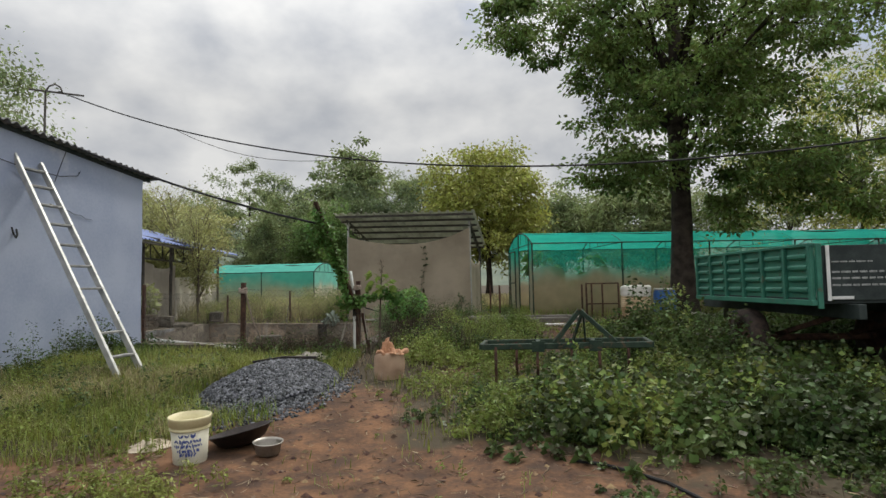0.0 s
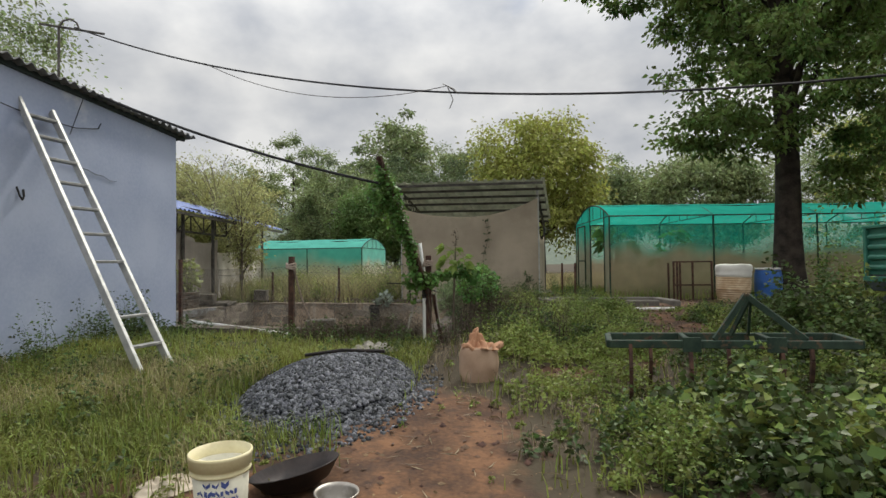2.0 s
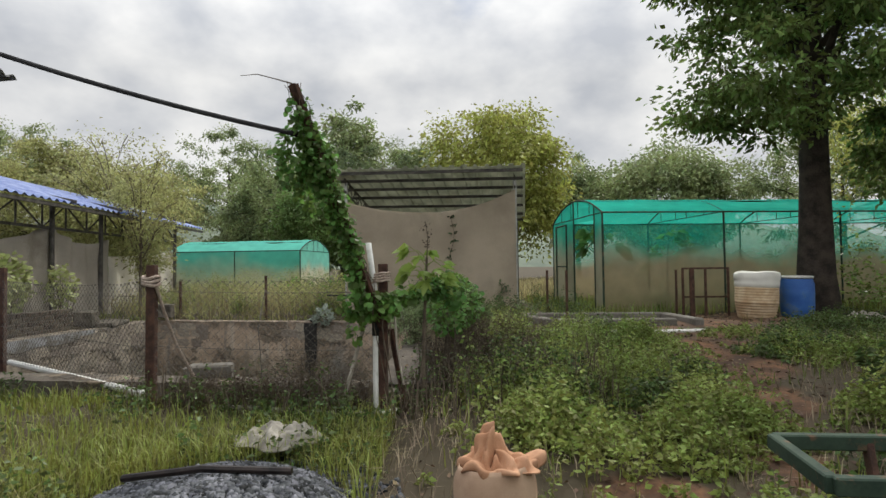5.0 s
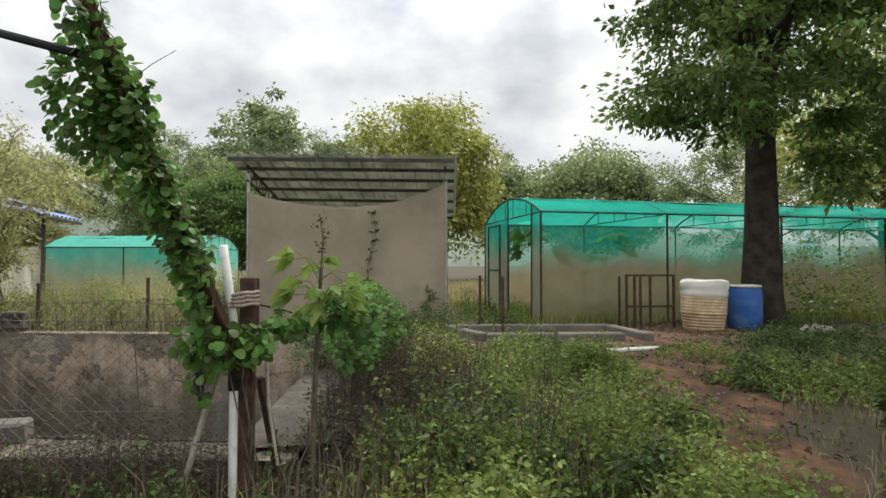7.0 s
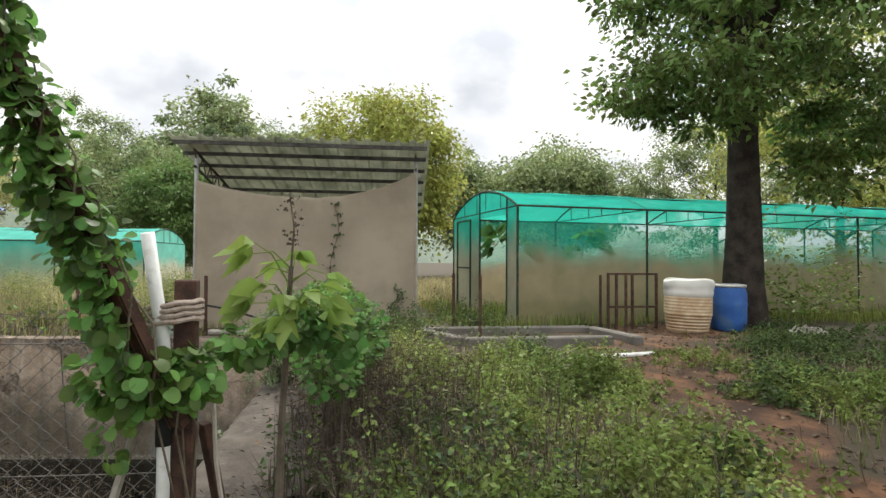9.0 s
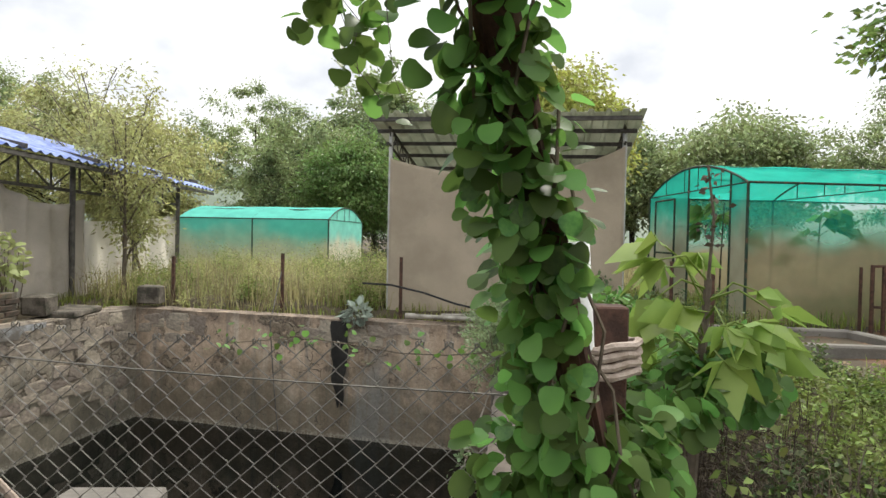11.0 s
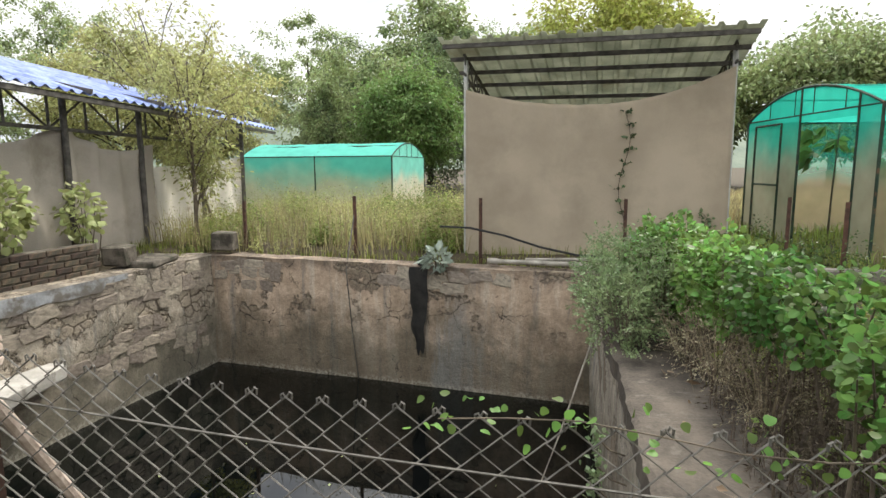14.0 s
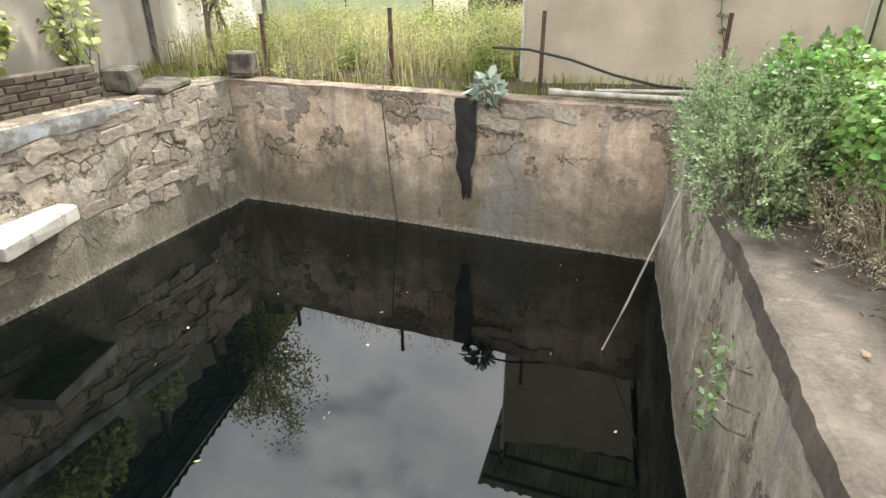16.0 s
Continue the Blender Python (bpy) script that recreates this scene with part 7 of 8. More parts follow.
def weeds(name, label, region, n, h, leaf, per, keep, mat, seed, ratio=0.55, spread=0.35, cat="weeds", stem=True, gather=0):
    """Leafy plants: strewn singly, or, with gather, in that many mounded clumps."""
    if gather:
        cx, cy, g = scatter(gather, *region, keep, seed)
        pick = g.integers(0, len(cx), n)
        wide = g.uniform(0.12, 0.34, len(cx))[pick]
        ox, oy = g.normal(size=n) * wide, g.normal(size=n) * wide
        x, y = cx[pick] + ox, cy[pick] + oy
        ok = ~in_tank(x, y, 0.4)
        x, y, ox, oy, wide = x[ok], y[ok], ox[ok], oy[ok], wide[ok]
        k = len(x)
        tall = g.uniform(0.55, 1.25, len(cx))[pick][ok]
        hh = h * g.uniform(0.6, 1.2, k) * tall * np.clip(1.15 - 0.4 * np.hypot(ox, oy) / wide, 0.25, 1.2)
    else:
        x, y, g = scatter(n, *region, keep, seed)
        k = len(x)
        hh = h * g.uniform(0.45, 1.3, k) * (0.55 + 0.8 * patchy(x, y, 1.3, 0.1, 0.9, seed))
    base = np.stack([x, y, ground_z(x, y) - 0.01], 1)
    lean = g.normal(size=(k, 2)) * 0.18
    top = base + np.stack([lean[:, 0] * hh, lean[:, 1] * hh, hh], 1)
    f = g.uniform(0.15, 1.0, (k, per))
    P = base[:, None] + (top - base)[:, None] * f[..., None]
    a = g.uniform(0, math.tau, (k, per))
    rad = spread * hh[:, None] * (1.15 - f) * g.uniform(0.2, 1, (k, per))
    O = np.stack([np.cos(a), np.sin(a), 0.25 + 0 * a], -1)
    P = P + O * rad[..., None]
    D = O + 0.45 * g.normal(size=O.shape)
    S = leaf * g.uniform(0.55, 1.35, (k, per)) * (0.7 + 0.5 * (1 - f))
    V, F = leaf_arrays(P.reshape(-1, 3), D.reshape(-1, 3), S.ravel(), ratio, 0.18, 0.2)
    if stem:
        sd = np.array([0.003, 0.002, 0])
        SV = np.stack([base - sd, base + sd, top], 1).reshape(-1, 3)
        SF = np.arange(k)[:, None] * 3 + np.array([0, 1, 2])[None] + len(V)
        V, F = np.concatenate([V, SV]), np.concatenate([F, SF])
    ob = mesh_from(name, V, F, mat, None, label)
    tagged(ob, category=cat, kind="stuff")


bare = lambda x, y: np.clip(1.15 - 1.6 * bareness(x, y), 0, 1)
PATH_OFF = lambda x, y: np.clip(1.25 - 2.9 * bareness(x, y), 0.03, 1)
not_trailer = lambda x, y: 1 - 0.9 * ((x > 3.95) & (x < 5.6) & (y > 6.2) & (y < 9.0))
# left lawn
grass("lawn_grass", "long bright green grass beside the blue building", (-7, -1.3, 4.3, 9.6), 90000, 0.19, lambda x, y: bare(x, y) * (0.35 + 0.65 * patchy(x, y, 1.1, 0.2, 0.7)) * np.clip(9.0 - y, 0.2, 1), M_GRASS, 101, 0.0034, 1.15)
grass("dry_grass", "sunlit yellowish grass at the edge of the bare earth", (-7, -2.2, 4.0, 7.2), 34000, 0.22, lambda x, y: bare(x, y) * patchy(x, y, 0.9, 0.3, 0.9, 2), M_GRASSY, 102, 0.003, 1.1)
weeds("low_weeds", "low mixed weeds in the lawn", (-6.5, -1.3, 4.2, 10), 1500, 0.22, 0.05, 16, lambda x, y: bare(x, y) * patchy(x, y, 1.4, 0.3, 0.8, 4), M_WEED, 103)
weeds("lawn_weeds", "soft yellow-green low weeds in the sunny lawn", (-6.5, -2.2, 4.2, 7.4), 1500, 0.2, 0.034, 26, lambda x, y: bare(x, y) * (0.2 + 0.8 * patchy(x, y, 1.1, 0.3, 0.8, 14)), M_WEEDY, 152, 0.5, gather=130)
weeds("wall_foot_weeds", "grey-green weeds along the foot of the blue wall", (-6.4, -5.2, 4.8, 9.8), 1500, 0.42, 0.05, 28, lambda x, y: np.clip(1.0 - 2.2 * (x + 5.5 + (10.15 - y) * 0.11), 0, 1) * (0.25 + 0.75 * patchy(x, y, 1.7, 0.3, 0.8, 15)), M_WEED, 153, 0.5)
weeds("yard_tuft", "small leafy tuft of weeds on the bare earth", (-2.9, -1.8, 2.9, 3.7), 150, 0.2, 0.036, 26, lambda x, y: 0.9 + 0 * x, M_WEEDY, 154, 0.5, gather=8)
# right weeds
weeds("dense_weeds", "dense knee-high green weeds", (-0.7, 6.5, 4.6, 13.4), 1900, 0.3, 0.052, 24, lambda x, y: PATH_OFF(x, y) * (0.1 + 0.9 * patchy(x, y, 1.2, 0.3, 0.7, 1)) * not_trailer(x, y), M_WEED, 104, gather=150)
weeds("light_weeds", "lighter green flowering weeds", (-0.5, 4.5, 5.0, 13.2), 3300, 0.36, 0.046, 24, lambda x, y: PATH_OFF(x, y) * (0.25 + 0.75 * patchy(x, y, 0.8, 0.35, 0.85, 3)) * not_trailer(x, y), M_WEEDL, 105, 0.55, gather=150)
weeds("tall_weeds", "tall broad-leaved weeds in front of the trailer", (0.9, 5.8, 3.9, 6.2), 900, 0.5, 0.085, 24, lambda x, y: PATH_OFF(x, y) * (0.4 + 0.6 * patchy(x, y, 1.2, 0.2, 0.7, 5)) * not_trailer(x, y), M_WEED, 106, 0.75, gather=95)
weeds("light_weeds", "pale broad-leaved weeds in front of the trailer", (0.8, 5.0, 4.1, 6.3), 170, 0.5, 0.085, 24, lambda x, y: PATH_OFF(x, y) * not_trailer(x, y), M_WEEDL, 144, 0.75, gather=50)
weeds("low_weeds", "low mixed weeds spreading over the edge of the yard", (1.3, 6.5, 1.4, 4.6), 850, 0.28, 0.05, 24, lambda x, y: np.clip(0.25 + 0.35 * (x - 1.3), 0, 0.9) * np.clip(1.2 - bareness(x, y), 0, 1), M_WEED, 146, gather=120)
weeds("low_weeds", "light low weeds at the edge of the yard", (1.2, 5.5, 1.6, 4.4), 180, 0.2, 0.036, 24, lambda x, y: np.clip(0.3 + 0.3 * (x - 1.3), 0, 0.9) * np.clip(1.2 - bareness(x, y), 0, 1), M_WEEDL, 147, gather=45)
grass("yard_grass", "tufts of grass at the edge of the bare yard", (-4.5, 5, 1.7, 4.6), 4000, 0.11, lambda x, y: patchy(x, y, 1.3, 0.62, 0.9, 8) * (0.3 + 0.7 * (np.abs(x + 0.2) > 2.2)), M_GRASS, 145, 0.0032, 1.3)
weeds("tall_weeds", "tall leafy weeds beside the trailer", (2.5, 3.6, 6.8, 9.2), 260, 0.5, 0.075, 30, lambda x, y: PATH_OFF(x, y) * patchy(x, y, 1.3, 0.2, 0.6, 9), M_WEED, 107, 0.6)
grass("weed_grass", "thin grass among the weeds", (-1.1, 6.5, 4.4, 14.5), 17000, 0.17, lambda x, y: bare(x, y) * (0.12 + 0.6 * patchy(x, y, 1.2, 0.3, 0.8, 6)), M_GRASS, 108, 0.0045)
weeds("trailer_weeds", "dark leafy weeds against the trailer", (2.6, 4.6, 4.7, 8.0), 700, 0.46, 0.085, 28, lambda x, y: np.clip(1.2 - np.abs(x - 3.4) * 0.9, 0, 1), M_WEED, 124, 0.72, gather=75)
weeds("light_weeds", "fine-leaved light green weeds beside the path", (-0.3, 2.5, 7.6, 12.8), 1500, 0.4, 0.046, 28, lambda x, y: PATH_OFF(x, y) * (0.3 + 0.7 * patchy(x, y, 1.6, 0.3, 0.7, 12)), M_WEEDL, 125, 0.55, gather=70)
grass("dry_grass", "dry brownish grass in the gaps between the weeds", (-1.3, 5, 5.2, 14), 17000, 0.18, lambda x, y: bare(x, y) * (0.3 + 0.7 * patchy(x, y, 1.2, 0.2, 0.8, 17)), M_STRAW, 126, 0.0026, 1.5)
weeds("low_weeds", "low creeping weeds on the bare earth", (-4, 5, 1.8, 6.5), 420, 0.09, 0.035, 12, lambda x, y: patchy(x, y, 1.7, 0.62, 0.95, 7), M_WEEDL, 109)
weeds("back_weeds", "dark dense weeds on the far side of the trailer", (5.75, 7.4, 4.8, 10.5), 900, 0.95, 0.085, 40, lambda x, y: 0.9 + 0 * x, M_WEED, 156, 0.6, 0.3, gather=90)
weeds("high_weeds", "shoulder-high leafy weeds at the trailer's front corner", (2.6, 3.5, 7.6, 9.0), 120, 0.85, 0.085, 60, lambda x, y: 0.95 + 0 * x, M_WEED, 150, 0.6, 0.16, gather=9)
weeds("high_weeds", "shoulder-high pale leafy weeds at the trailer's front corner", (2.6, 3.5, 7.7, 9.0), 40, 0.95, 0.08, 50, lambda x, y: 0.95 + 0 * x, M_WEEDL, 151, 0.6, 0.16, gather=8)
# dry tangle along the ledge and fence
weeds("dry_weeds", "brown dry twiggy weeds along the fence", (-1.3, 0.7, 9.0, 13.4), 1300, 0.46, 0.04, 30, lambda x, y: np.clip(1.0 - np.hypot((x + 0.55) / 0.85, (y - 10.9) / 2.4) ** 2, 0, 1), M_DRY, 111, 0.14, 0.4)
grass("dry_stalks", "tangled straw-coloured dead stalks beside the ledge", (-0.9, 0.6, 9.4, 13.2), 4200, 0.3, lambda x, y: np.clip(1.0 - np.hypot((x + 0.5) / 0.8, (y - 11.0) / 2.2) ** 2, 0, 1), M_STRAW, 140, 0.0018, 1.0)
weeds("creeper_weeds", "light green creeper leaves among the dead stalks", (-1.0, 0.4, 9.4, 12.6), 90, 0.34, 0.05, 14, lambda x, y: 0.8 + 0 * x, M_WEEDL, 141, 0.8)
weeds("dry_weeds", "brown dry weeds at the foot of the fence", (-3.2, -1.2, 8.9, 10.3), 420, 0.3, 0.045, 26, lambda x, y: 0.6 * (y - 8.9 < 1.1 + 0.2 * np.abs(x + 1.2)), M_DRY, 112, 0.16, 0.5)
weeds("dry_weeds", "dark brown dead twigs between the fence and the tank", (-3.0, -1.5, 8.98, 9.5), 900, 0.5, 0.035, 26, lambda x, y: 0.9 + 0 * x, M_DRY, 143, 0.13, 0.5)
weeds("fence_weeds", "grey-green weeds along the fence", (-3.2, 0.2, 8.8, 10.2), 300, 0.34, 0.045, 26, lambda x, y: 0.5 + 0 * x, M_WEED, 113)
grass("fence_grass", "grey dry grass along the fence and ledge", (-3.4, 1.0, 8.7, 12.8), 10500, 0.36, lambda x, y: np.clip(0.75 - np.abs(x + 1.4) * 0.25, 0.08, 0.6), M_DRY, 114, 0.004, 0.6)
weeds("shed_weeds", "weeds at the foot of the cloth shed", (-1.0, 1.8, 13.6, 16.4), 700, 0.42, 0.045, 26, lambda x, y: PATH_OFF(x, y) * 0.9, M_WEED, 115)
# behind the tank
grass("tall_grass", "tall yellowing grass behind the tank", (-8.4, -2.9, 16.95, 23.5), 6500, 0.6, lambda x, y: 0.55 + 0.45 * patchy(x, y, 1.0, 0.3, 0.7, 2), M_GRASSY, 116, 0.006, 0.8)
weeds("tall_grass_weeds", "yellow-green weeds in the tall grass", (-8.3, -3.0, 17.1, 22.5), 1300, 0.62, 0.05, 30, lambda x, y: 0.85 + 0 * x, M_OLIVE, 117, 0.4)
weeds("tall_grass_weeds", "green leafy weeds in clumps in the tall grass", (-8.2, -3.0, 17.1, 22.0), 1500, 0.75, 0.055, 34, lambda x, y: 0.85 + 0 * x, M_WEEDL, 142, 0.5, gather=60)
grass("seed_stalks", "dry brown seed stalks among the tall grass", (-8.4, -2.9, 17.0, 22.5), 1700, 0.7, lambda x, y: 0.3 + 0.7 * patchy(x, y, 1.1, 0.3, 0.7, 21), M_DRYLEAF, 155, 0.004, 0.5)
grass("fence_grass", "short grass at the foot of the fence", (-6.0, -3.2, 8.8, 10.4), 3600, 0.12, lambda x, y: 0.8 + 0 * x, M_GRASS, 148)
grass("rim_grass", "short grass along the far rim", (-8.5, 1.0, 16.1, 17.2), 5000, 0.16, lambda x, y: 0.6 + 0 * x, M_GRASS, 118)
grass("field_grass", "sunlit grass field beyond the shed", (-4, 12, 20.5, 32), 40000, 0.4, lambda x, y: 1.0 * ~((x > 2.2) & (y < 21.5)), M_GRASSY, 119, 0.012, 0.5)
grass("net_house_grass", "grass along the foot of the green net house", (1.2, 13, 15.6, 20), 16000, 0.25, lambda x, y: bare(x, y) * 0.8, M_GRASS, 120)
# Dark leaf material chosen here to put the large tree's shade into the weeds.
weeds("tree_weeds", "low weeds round the foot of the large tree", (4.4, 12, 10.0, 14.8), 1500, 0.27, 0.05, 26, lambda x, y: PATH_OFF(x, y) * (0.3 + 0.7 * patchy(x, y, 0.9, 0.3, 0.7, 4)), M_WEED, 121, gather=110)
weeds("climbing_weeds", "tall weeds climbing beside the large tree", (6.9, 8.6, 15.2, 16.3), 34, 1.9, 0.09, 50, lambda x, y: 0.9 + 0 * x, M_WEEDL, 122, 0.5, 0.18)
grass("house_grass", "grass and weeds behind the blue building", (-8.2, -5.0, 10.2, 12.2), 4500, 0.3, lambda x, y: 0.7 + 0 * x, M_GRASS, 123)


def litter(name, label, region, n, keep, size, mat, seed, ratio=0.55):
    x, y, g = scatter(n, *region, keep, seed)
    k = len(x)
    P = np.stack([x, y, ground_z(x, y) + 0.008], 1)
    a = g.uniform(0, math.tau, k)
    D = np.stack([np.cos(a), np.sin(a), 0.12 * g.normal(size=k)], 1)
    V, F = leaf_arrays(P, D, size * g.uniform(0.5, 1.4, k), ratio, 0.1, 0.0)
    V[:, 2] = np.maximum(V[:, 2], ground_z(V[:, 0], V[:, 1]) + 0.004)
    tagged(mesh_from(name, V, F, mat, None, label), category="litter", kind="stuff")


litter("fallen_leaves", "dry fallen leaves on the path and yard", (-3, 9, 2.2, 16.3), 22000, lambda x, y: 0.06 + 0.12 * patchy(x, y, 2.1, 0.4, 0.9, 5) + 0.75 * (bareness(x, y) > 0.2) * (y > 7.6), 0.055, M_LITTER, 131)
litter("dead_twigs", "small dead stalks on the bare earth", (-4, 5, 2.0, 7), 3200, lambda x, y: 0.6 + 0 * x, 0.12, M_STRAW, 132, 0.05)


M_CLOD = material("earth_clods", (0.06, 0.036, 0.025), (0.16, 0.095, 0.058), scale=9, fine=80, rough=0.97, bump=0.5, island=0.6)


def pebbles():
    x, y, g = scatter(9500, -4.5, 5.5, 1.6, 7.0, lambda x, y: (bareness(x, y) > 0.3) * 1.0, 141)
    n = len(x)
    base = np.array([(0, 0, 0.7), (1, 0, 0), (0, 1, 0), (-1, 0, 0), (0, -1, 0)], float)
    fc = np.array([(0, 1, 2), (0, 2, 3), (0, 3, 4), (0, 4, 1)])
    s = 0.004 + 0.038 * g.uniform(0, 1, n) ** 6
    V = base[None] * g.uniform(0.6, 1.3, (n, 5, 3)) * s[:, None, None] + np.stack([x, y, ground_z(x, y)], 1)[:, None]
    F = (np.arange(n)[:, None, None] * 5 + fc[None]).reshape(-1, 3)
    tagged(mesh_from("pebbles", V.reshape(-1, 3), F, M_CLOD, None, "small clods and pebbles on the red earth"), category="pebbles", kind="stuff")


pebbles()


# ---- tank details: ledge, parapet, stones ----
def build_tank_details():
    bm = bmesh.new()
    n = 110
    a0, a1 = Vector((-1.66, 9.75)), Vector((-1.30, 15.6))
    rows = []
    for i in range(n + 1):
        p = a0.lerp(a1, i / n)
        q = 0.026 * noise.noise((p.x * 3, p.y * 2, 1)) + 0.022 * noise.noise((p.x * 3, p.y * 9, 4))
        rows.append([bm.verts.new(v) for v in ((p.x + q, p.y, 0.2), (p.x + q + 0.005, p.y, 0.325), (p.x + q + 0.035 + 0.02 * noise.noise((3, p.y * 7, 0)), p.y, 0.34 + 0.012 * noise.noise((7, p.y * 6, 0))), (p.x + 0.64 - q, p.y, 0.345 + 0.01 * noise.noise((0, p.y * 2, 0))), (p.x + 0.68 - q * 2, p.y, 0.32), (p.x + 0.68 - q * 2, p.y, 0.15))])
    for u, v in zip(rows, rows[1:]):
        for k in range(5):
            bm.faces.new((u[k], u[k + 1], v[k + 1], v[k]))
    tagged(part("tank_ledge", bm, M_LEDGE, None, "flat dark brown concrete ledge beside the tank"), category="ledge", kind="structure")
    # stones bared where the plaster fell: left wall and parts of the far wall
    r = random.Random(33)
    shapes = []
    for k in range(6):
        bm = bmesh.new()
        box(bm, (0, 0, 0), (1, 1, 1), None, 0.14)
        for v in bm.verts:
            v.co += Vector((r.uniform(-0.16, 0.16), r.uniform(-0.12, 0.12), r.uniform(-0.16, 0.16)))
        me = bpy.data.meshes.new("stone")
        bm.to_mesh(me)
        bm.free()
        me.materials.append(M_STONE)
        shapes.append(me)
    walls = {o.name: o for o in scene.objects if o.name.startswith("tank_wall")}

    def stones(wall, a, b, out, seed, courses, chance):
        d = (b - a).normalized()
        L = (b - a).length
        ang = math.atan2(d.y, d.x)
        for z, h in courses:
            s = r.uniform(0, 0.2)
            while s < L - 0.3:
                w = r.uniform(0.16, 0.36)
                c = a + d * (s + w / 2)
                o = Vector((*out, 0)).normalized()
                q = Vector((c.x, c.y, z))
                q = noise.noise(q * 1.7 + Vector((seed, 0, 0))) * 0.03 + noise.noise(q * 6 + Vector((0, seed, 0))) * 0.0135
                c = c + Vector((o.x, o.y)) * (q + 0.001)
                if noise.noise((s * 0.8, z * 2.0, 7 + L)) + r.uniform(-0.06, 0.06) > chance:
                    ob = new("stone", r.choice(shapes))
                    ob.parent = walls[wall]
                    ob.matrix_basis = Matrix.Translation((c.x, c.y, z + r.uniform(-0.05, 0.05))) @ pose(0, 0, 0, 0, r.uniform(-6, 6), math.degrees(ang)) @ Matrix.Diagonal((w * 1.05, r.uniform(0.014, 0.026), h * r.uniform(0.95, 1.3), 1))
                s += w + 0.02
    cs = [(0.2 - 0.15 * k, 0.135) for k in range(9)]
    stones("tank_wall_left", NL, FL, (-1, 0.12), 9, cs, 0.02)
    stones("tank_wall_far", FL, FR, (0.19, 1), 3, cs[:3], 0.16)
    stones("tank_wall_right", NR, FR, (1, 0), 15, cs[:5], 0.34)
    # brick parapet on the left wall
    w = tagged(new("brick_parapet", bpy.data.meshes.new("brick_parapet")), "low mossy brick parapet on the tank wall", "parapet", kind="structure")
    bm = bmesh.new()
    a, b = Vector((-8.38, 11.3, 0)), Vector((-7.86, 15.2, 0))
    bar(bm, a + Vector((0, 0, 0.5)), b + Vector((0, 0, 0.5)), 0.19, 0.42)
    bm.to_mesh(w.data)
    bm.free()
    w.data.materials.append(M_MOSSY)
    bm = bmesh.new()
    box(bm, (0, 0, 0), (0.215, 0.07, 0.068), None, 0.008)
    me = bpy.data.meshes.new("brick")
    bm.to_mesh(me)
    bm.free()
    me.materials.append(M_BRICK)
    d = (b - a).normalized()
    L = (b - a).length
    ang = math.degrees(math.atan2(d.y, d.x))
    for row in range(5):
        s = 0.11 + (0.11 if row % 2 else 0)
        while s < L:
            p = a + d * s
            ob = new("brick", me)
            ob.parent = w
            o = Vector((d.y, -d.x, 0)) * (0.075 + r.uniform(-0.004, 0.005))
            ob.matrix_basis = Matrix.Translation((p.x + o.x, p.y + o.y, 0.345 + 0.082 * row + r.uniform(-0.004, 0.004))) @ pose(0, 0, 0, r.uniform(-2, 2), r.uniform(-1.5, 1.5), ang + r.uniform(-1.5, 1.5))
            s += 0.228
    for c, sz, nm, lb, mt in (((-7.72, 15.55, 0.5), (0.34, 0.3, 0.28), "concrete_block", "dark weathered square concrete block on the tank wall", M_MOSSY),
                              ((-7.5, 15.9, 0.37), (0.5, 0.75, 0.09), "stone_slab", "flat stone slab jutting over the tank", M_MOSSY),
                              ((-6.95, 17.05, 0.52), (0.34, 0.3, 0.3), "concrete_block", "old mossy concrete block at the tank corner", M_MOSSY),
                              ((-7.5, 13.45, -0.6), (0.5, 1.05, 0.17), "stone_slab", "thick stone slab jutting from the tank wall", M_WOODY),
                              ((-3.1, 9.86, 0.46), (0.42, 0.2, 0.14), "loose_stone", "pale loose stone on the near rim", M_CONC)):
        t = thing(nm, pose(*c), lb, "stone block")
        bm = bmesh.new()
        box(bm, c, sz, Euler((r.uniform(-0.04, 0.04), r.uniform(-0.04, 0.04), 0.12)).to_matrix(), 0.022)
        for v in bm.verts:
            v.co += Vector((r.uniform(-0.012, 0.012), r.uniform(-0.012, 0.012), r.uniform(-0.01, 0.01)))
        part("block", bm, mt, t)

    def band(u, v):
        q = NL.lerp(FL, 0.06 + 0.66 * u)
        return (q.x + 0.035 + 0.012 * noise.noise((u * 30, v * 3, 0)), q.y, 0.335 - (0.17 + 0.07 * noise.noise((u * 9, 3, 1)) - 0.1 * (u > 0.9)) * v)
    sheet("pale_band", band, 60, 4, M_PALEBAND, walls["tank_wall_left"], "worn pale blue-grey limewash band")
    # black and grey runs below the overflow pipe
    def run(x0, x1, z_end, mat, seed, nm, lb):
        d2 = (FR - FL).normalized()
        o = Vector((-0.19, -1)).normalized()

        def f(u, v):
            wid = 0.8 + 0.25 * v + 0.22 * noise.noise((v * 3.5, seed, 5)) + 0.12 * noise.noise((v * 14, seed, 6)) if mat is not M_SLIME else 1.0 + 0.5 * noise.noise((v * 4, seed, 5))
            x = (x0 + x1) / 2 + (x1 - x0) * (u - 0.5) * wid
            s = (x - FL.x) / d2.x
            p = FL + d2 * s
            ragged = 0.12 * noise.noise((u * 4, seed, 0))
            z = 0.30 + (z_end + ragged - 0.30) * v
            x_w = (0.035 * noise.noise((v * 5, seed, 2)) + (0.5 - u) * 0.5 * (x1 - x0) * v ** 1.5 * (1 if mat is M_SLIME else 0))
            q = Vector((p.x + x_w, p.y, z))
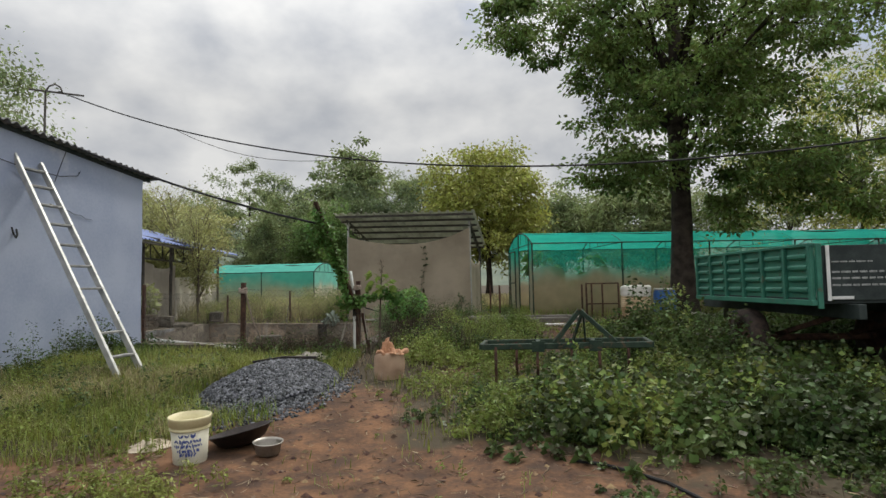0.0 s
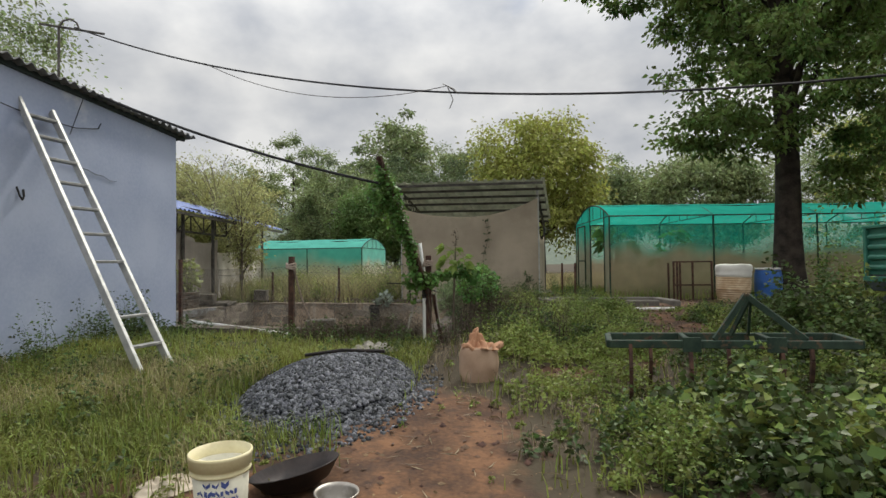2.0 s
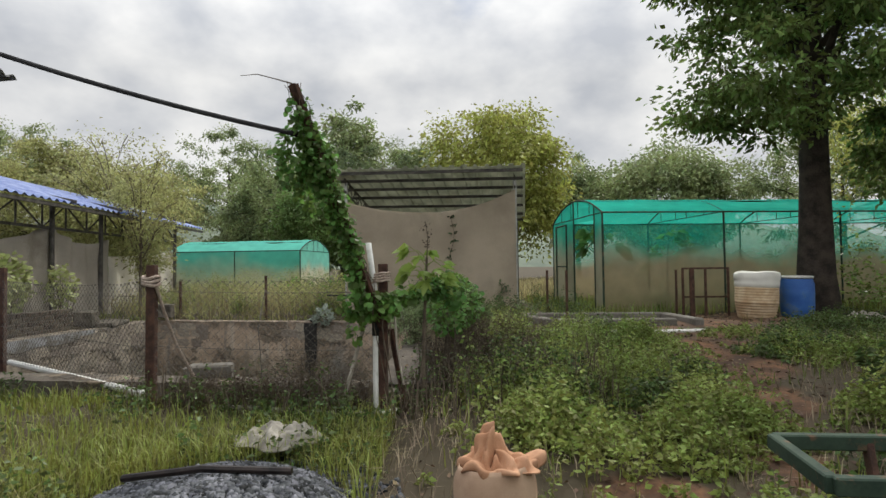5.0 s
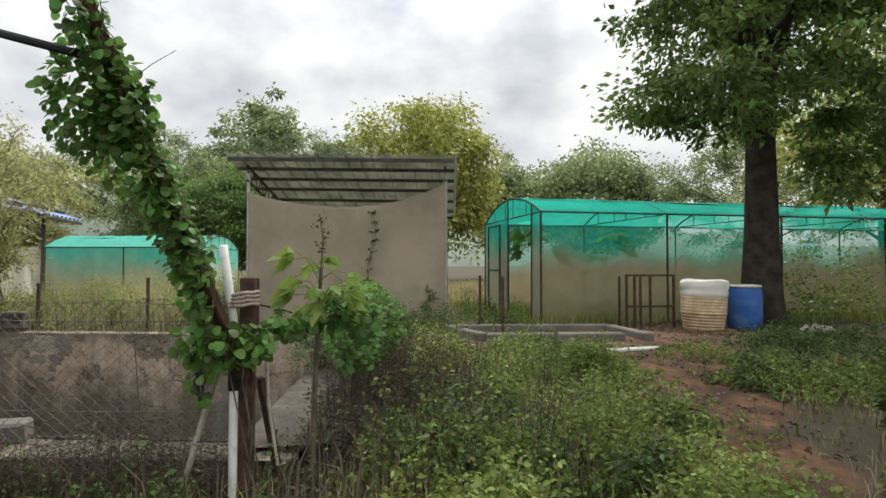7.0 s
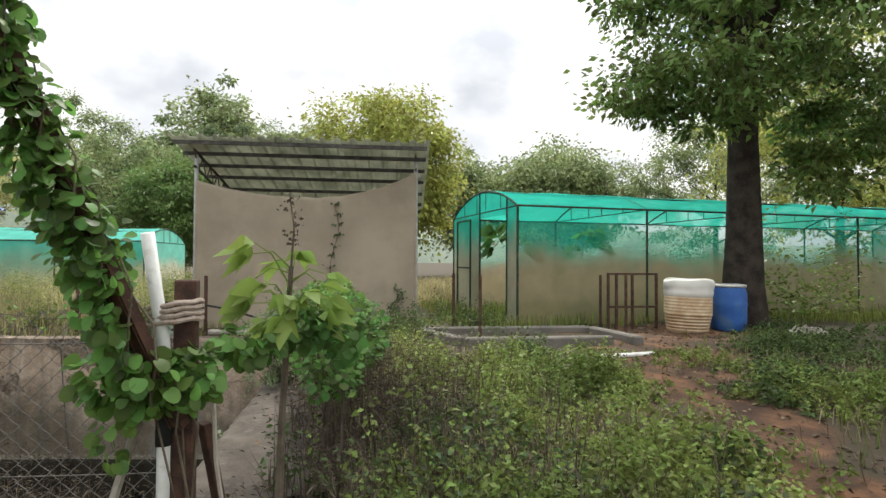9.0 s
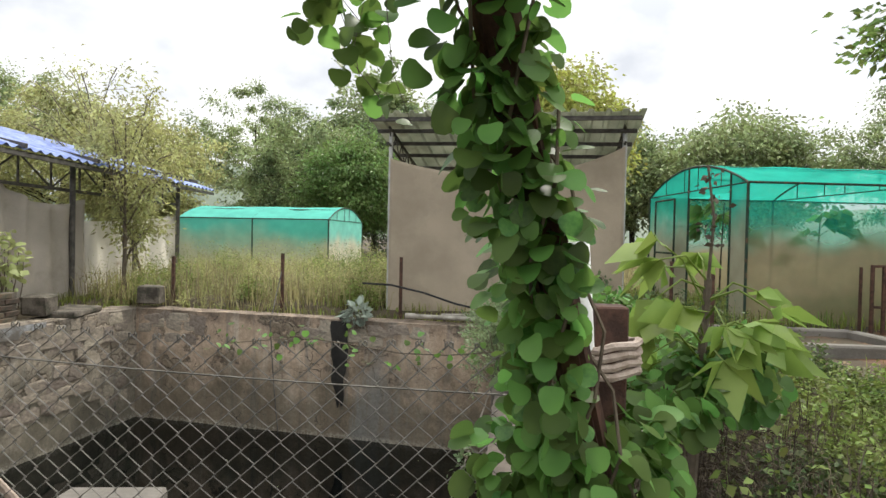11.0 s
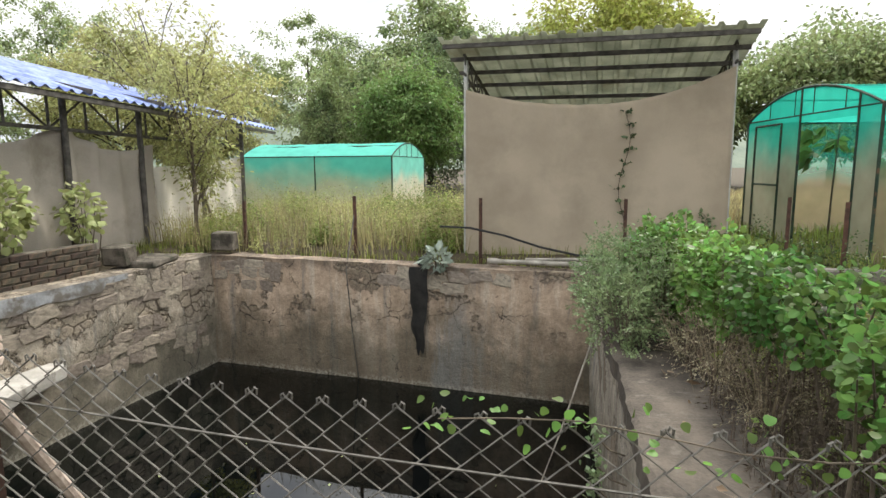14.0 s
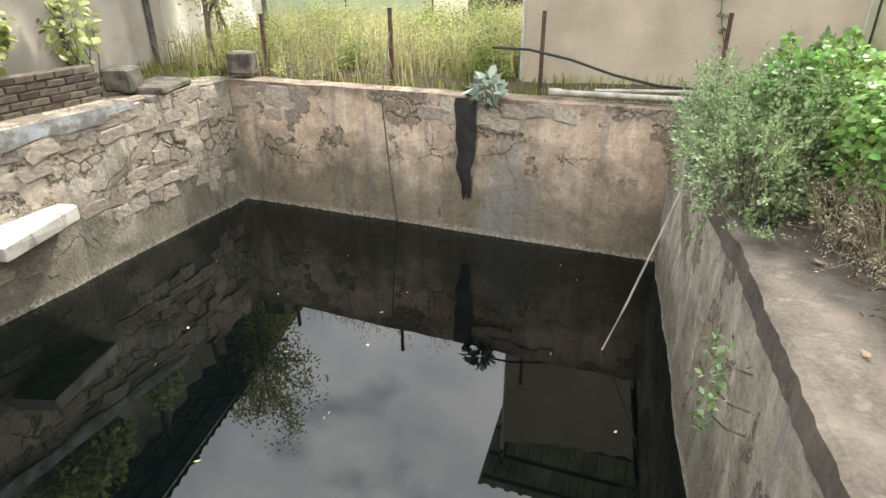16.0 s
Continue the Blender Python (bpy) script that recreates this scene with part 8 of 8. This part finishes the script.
            face = noise.noise(Vector((q.x, q.y, z)) * 1.7 + Vector((3, 0, 0))) * 0.03
            return (q.x + o.x * 0.03, q.y + o.y * (0.036 - face), z)
        s = sheet(nm, f, 12, 30, mat, walls["tank_wall_far"], lb)
    run(-3.72, -3.45, -0.95, M_SLIME, 1.0, "slime_run", "black slimy run below the overflow pipe")


M_PALEBAND = material("worn_limewash", (0.22, 0.225, 0.225), (0.36, 0.37, 0.375), scale=5, fine=40, rough=0.95, bump=0.5, spots=(0.15, 0.135, 0.115), spot_scale=4, spot_at=(0.48, 0.6))
M_SLIME = material("black_slime", (0.012, 0.012, 0.011), (0.03, 0.028, 0.025), scale=8, rough=0.5, bump=0.3)
M_WOODY = material("pale_stone", (0.29, 0.275, 0.245), (0.42, 0.40, 0.36), scale=4, fine=50, rough=0.9, bump=0.6, spots=(0.17, 0.155, 0.13), spot_scale=5)
build_tank_details()


def ledge_litter():
    """Curled dead leaves on the ledge and pale specks on the water."""
    g = np.random.default_rng(91)
    for x, y, s in ((-1.22, 11.95, 0.11), (-1.14, 11.85, 0.1), (-1.2, 12.05, 0.08), (-1.3, 11.2, 0.05), (-1.12, 10.9, 0.06), (-1.35, 10.6, 0.05), (-1.2, 11.5, 0.04)):
        t = thing("dead_leaf", pose(x, y, 0.35), "curled brown dead leaf on the ledge", "leaf", "dead leaves on the ledge")
        a = g.uniform(0, math.tau)
        V, F = leaf_arrays(np.array([(x, y, 0.362)]), np.array([(math.cos(a), math.sin(a), 0.05)]), np.array([s]), 0.6, 0.3, 0.0)
        V[:, 2] = np.maximum(V[:, 2], 0.352)
        mesh_from("blade", V, F, M_LITTER, t)
    n = 26
    x, y = g.uniform(-6.8, -1.8, n), g.uniform(10.4, 15.4, n)
    a = g.uniform(0, math.tau, n)
    V, F = leaf_arrays(np.stack([x, y, np.full(n, WATER + 0.004)], 1), np.stack([np.cos(a), np.sin(a), 0 * a], 1), g.uniform(0.02, 0.06, n), 0.6, 0.05, 0.0)
    V[:, 2] = WATER + 0.004
    tagged(mesh_from("floating_leaves", V, F, M_PALE, None, "pale leaves floating on the dark water"), category="litter", kind="stuff")


ledge_litter()
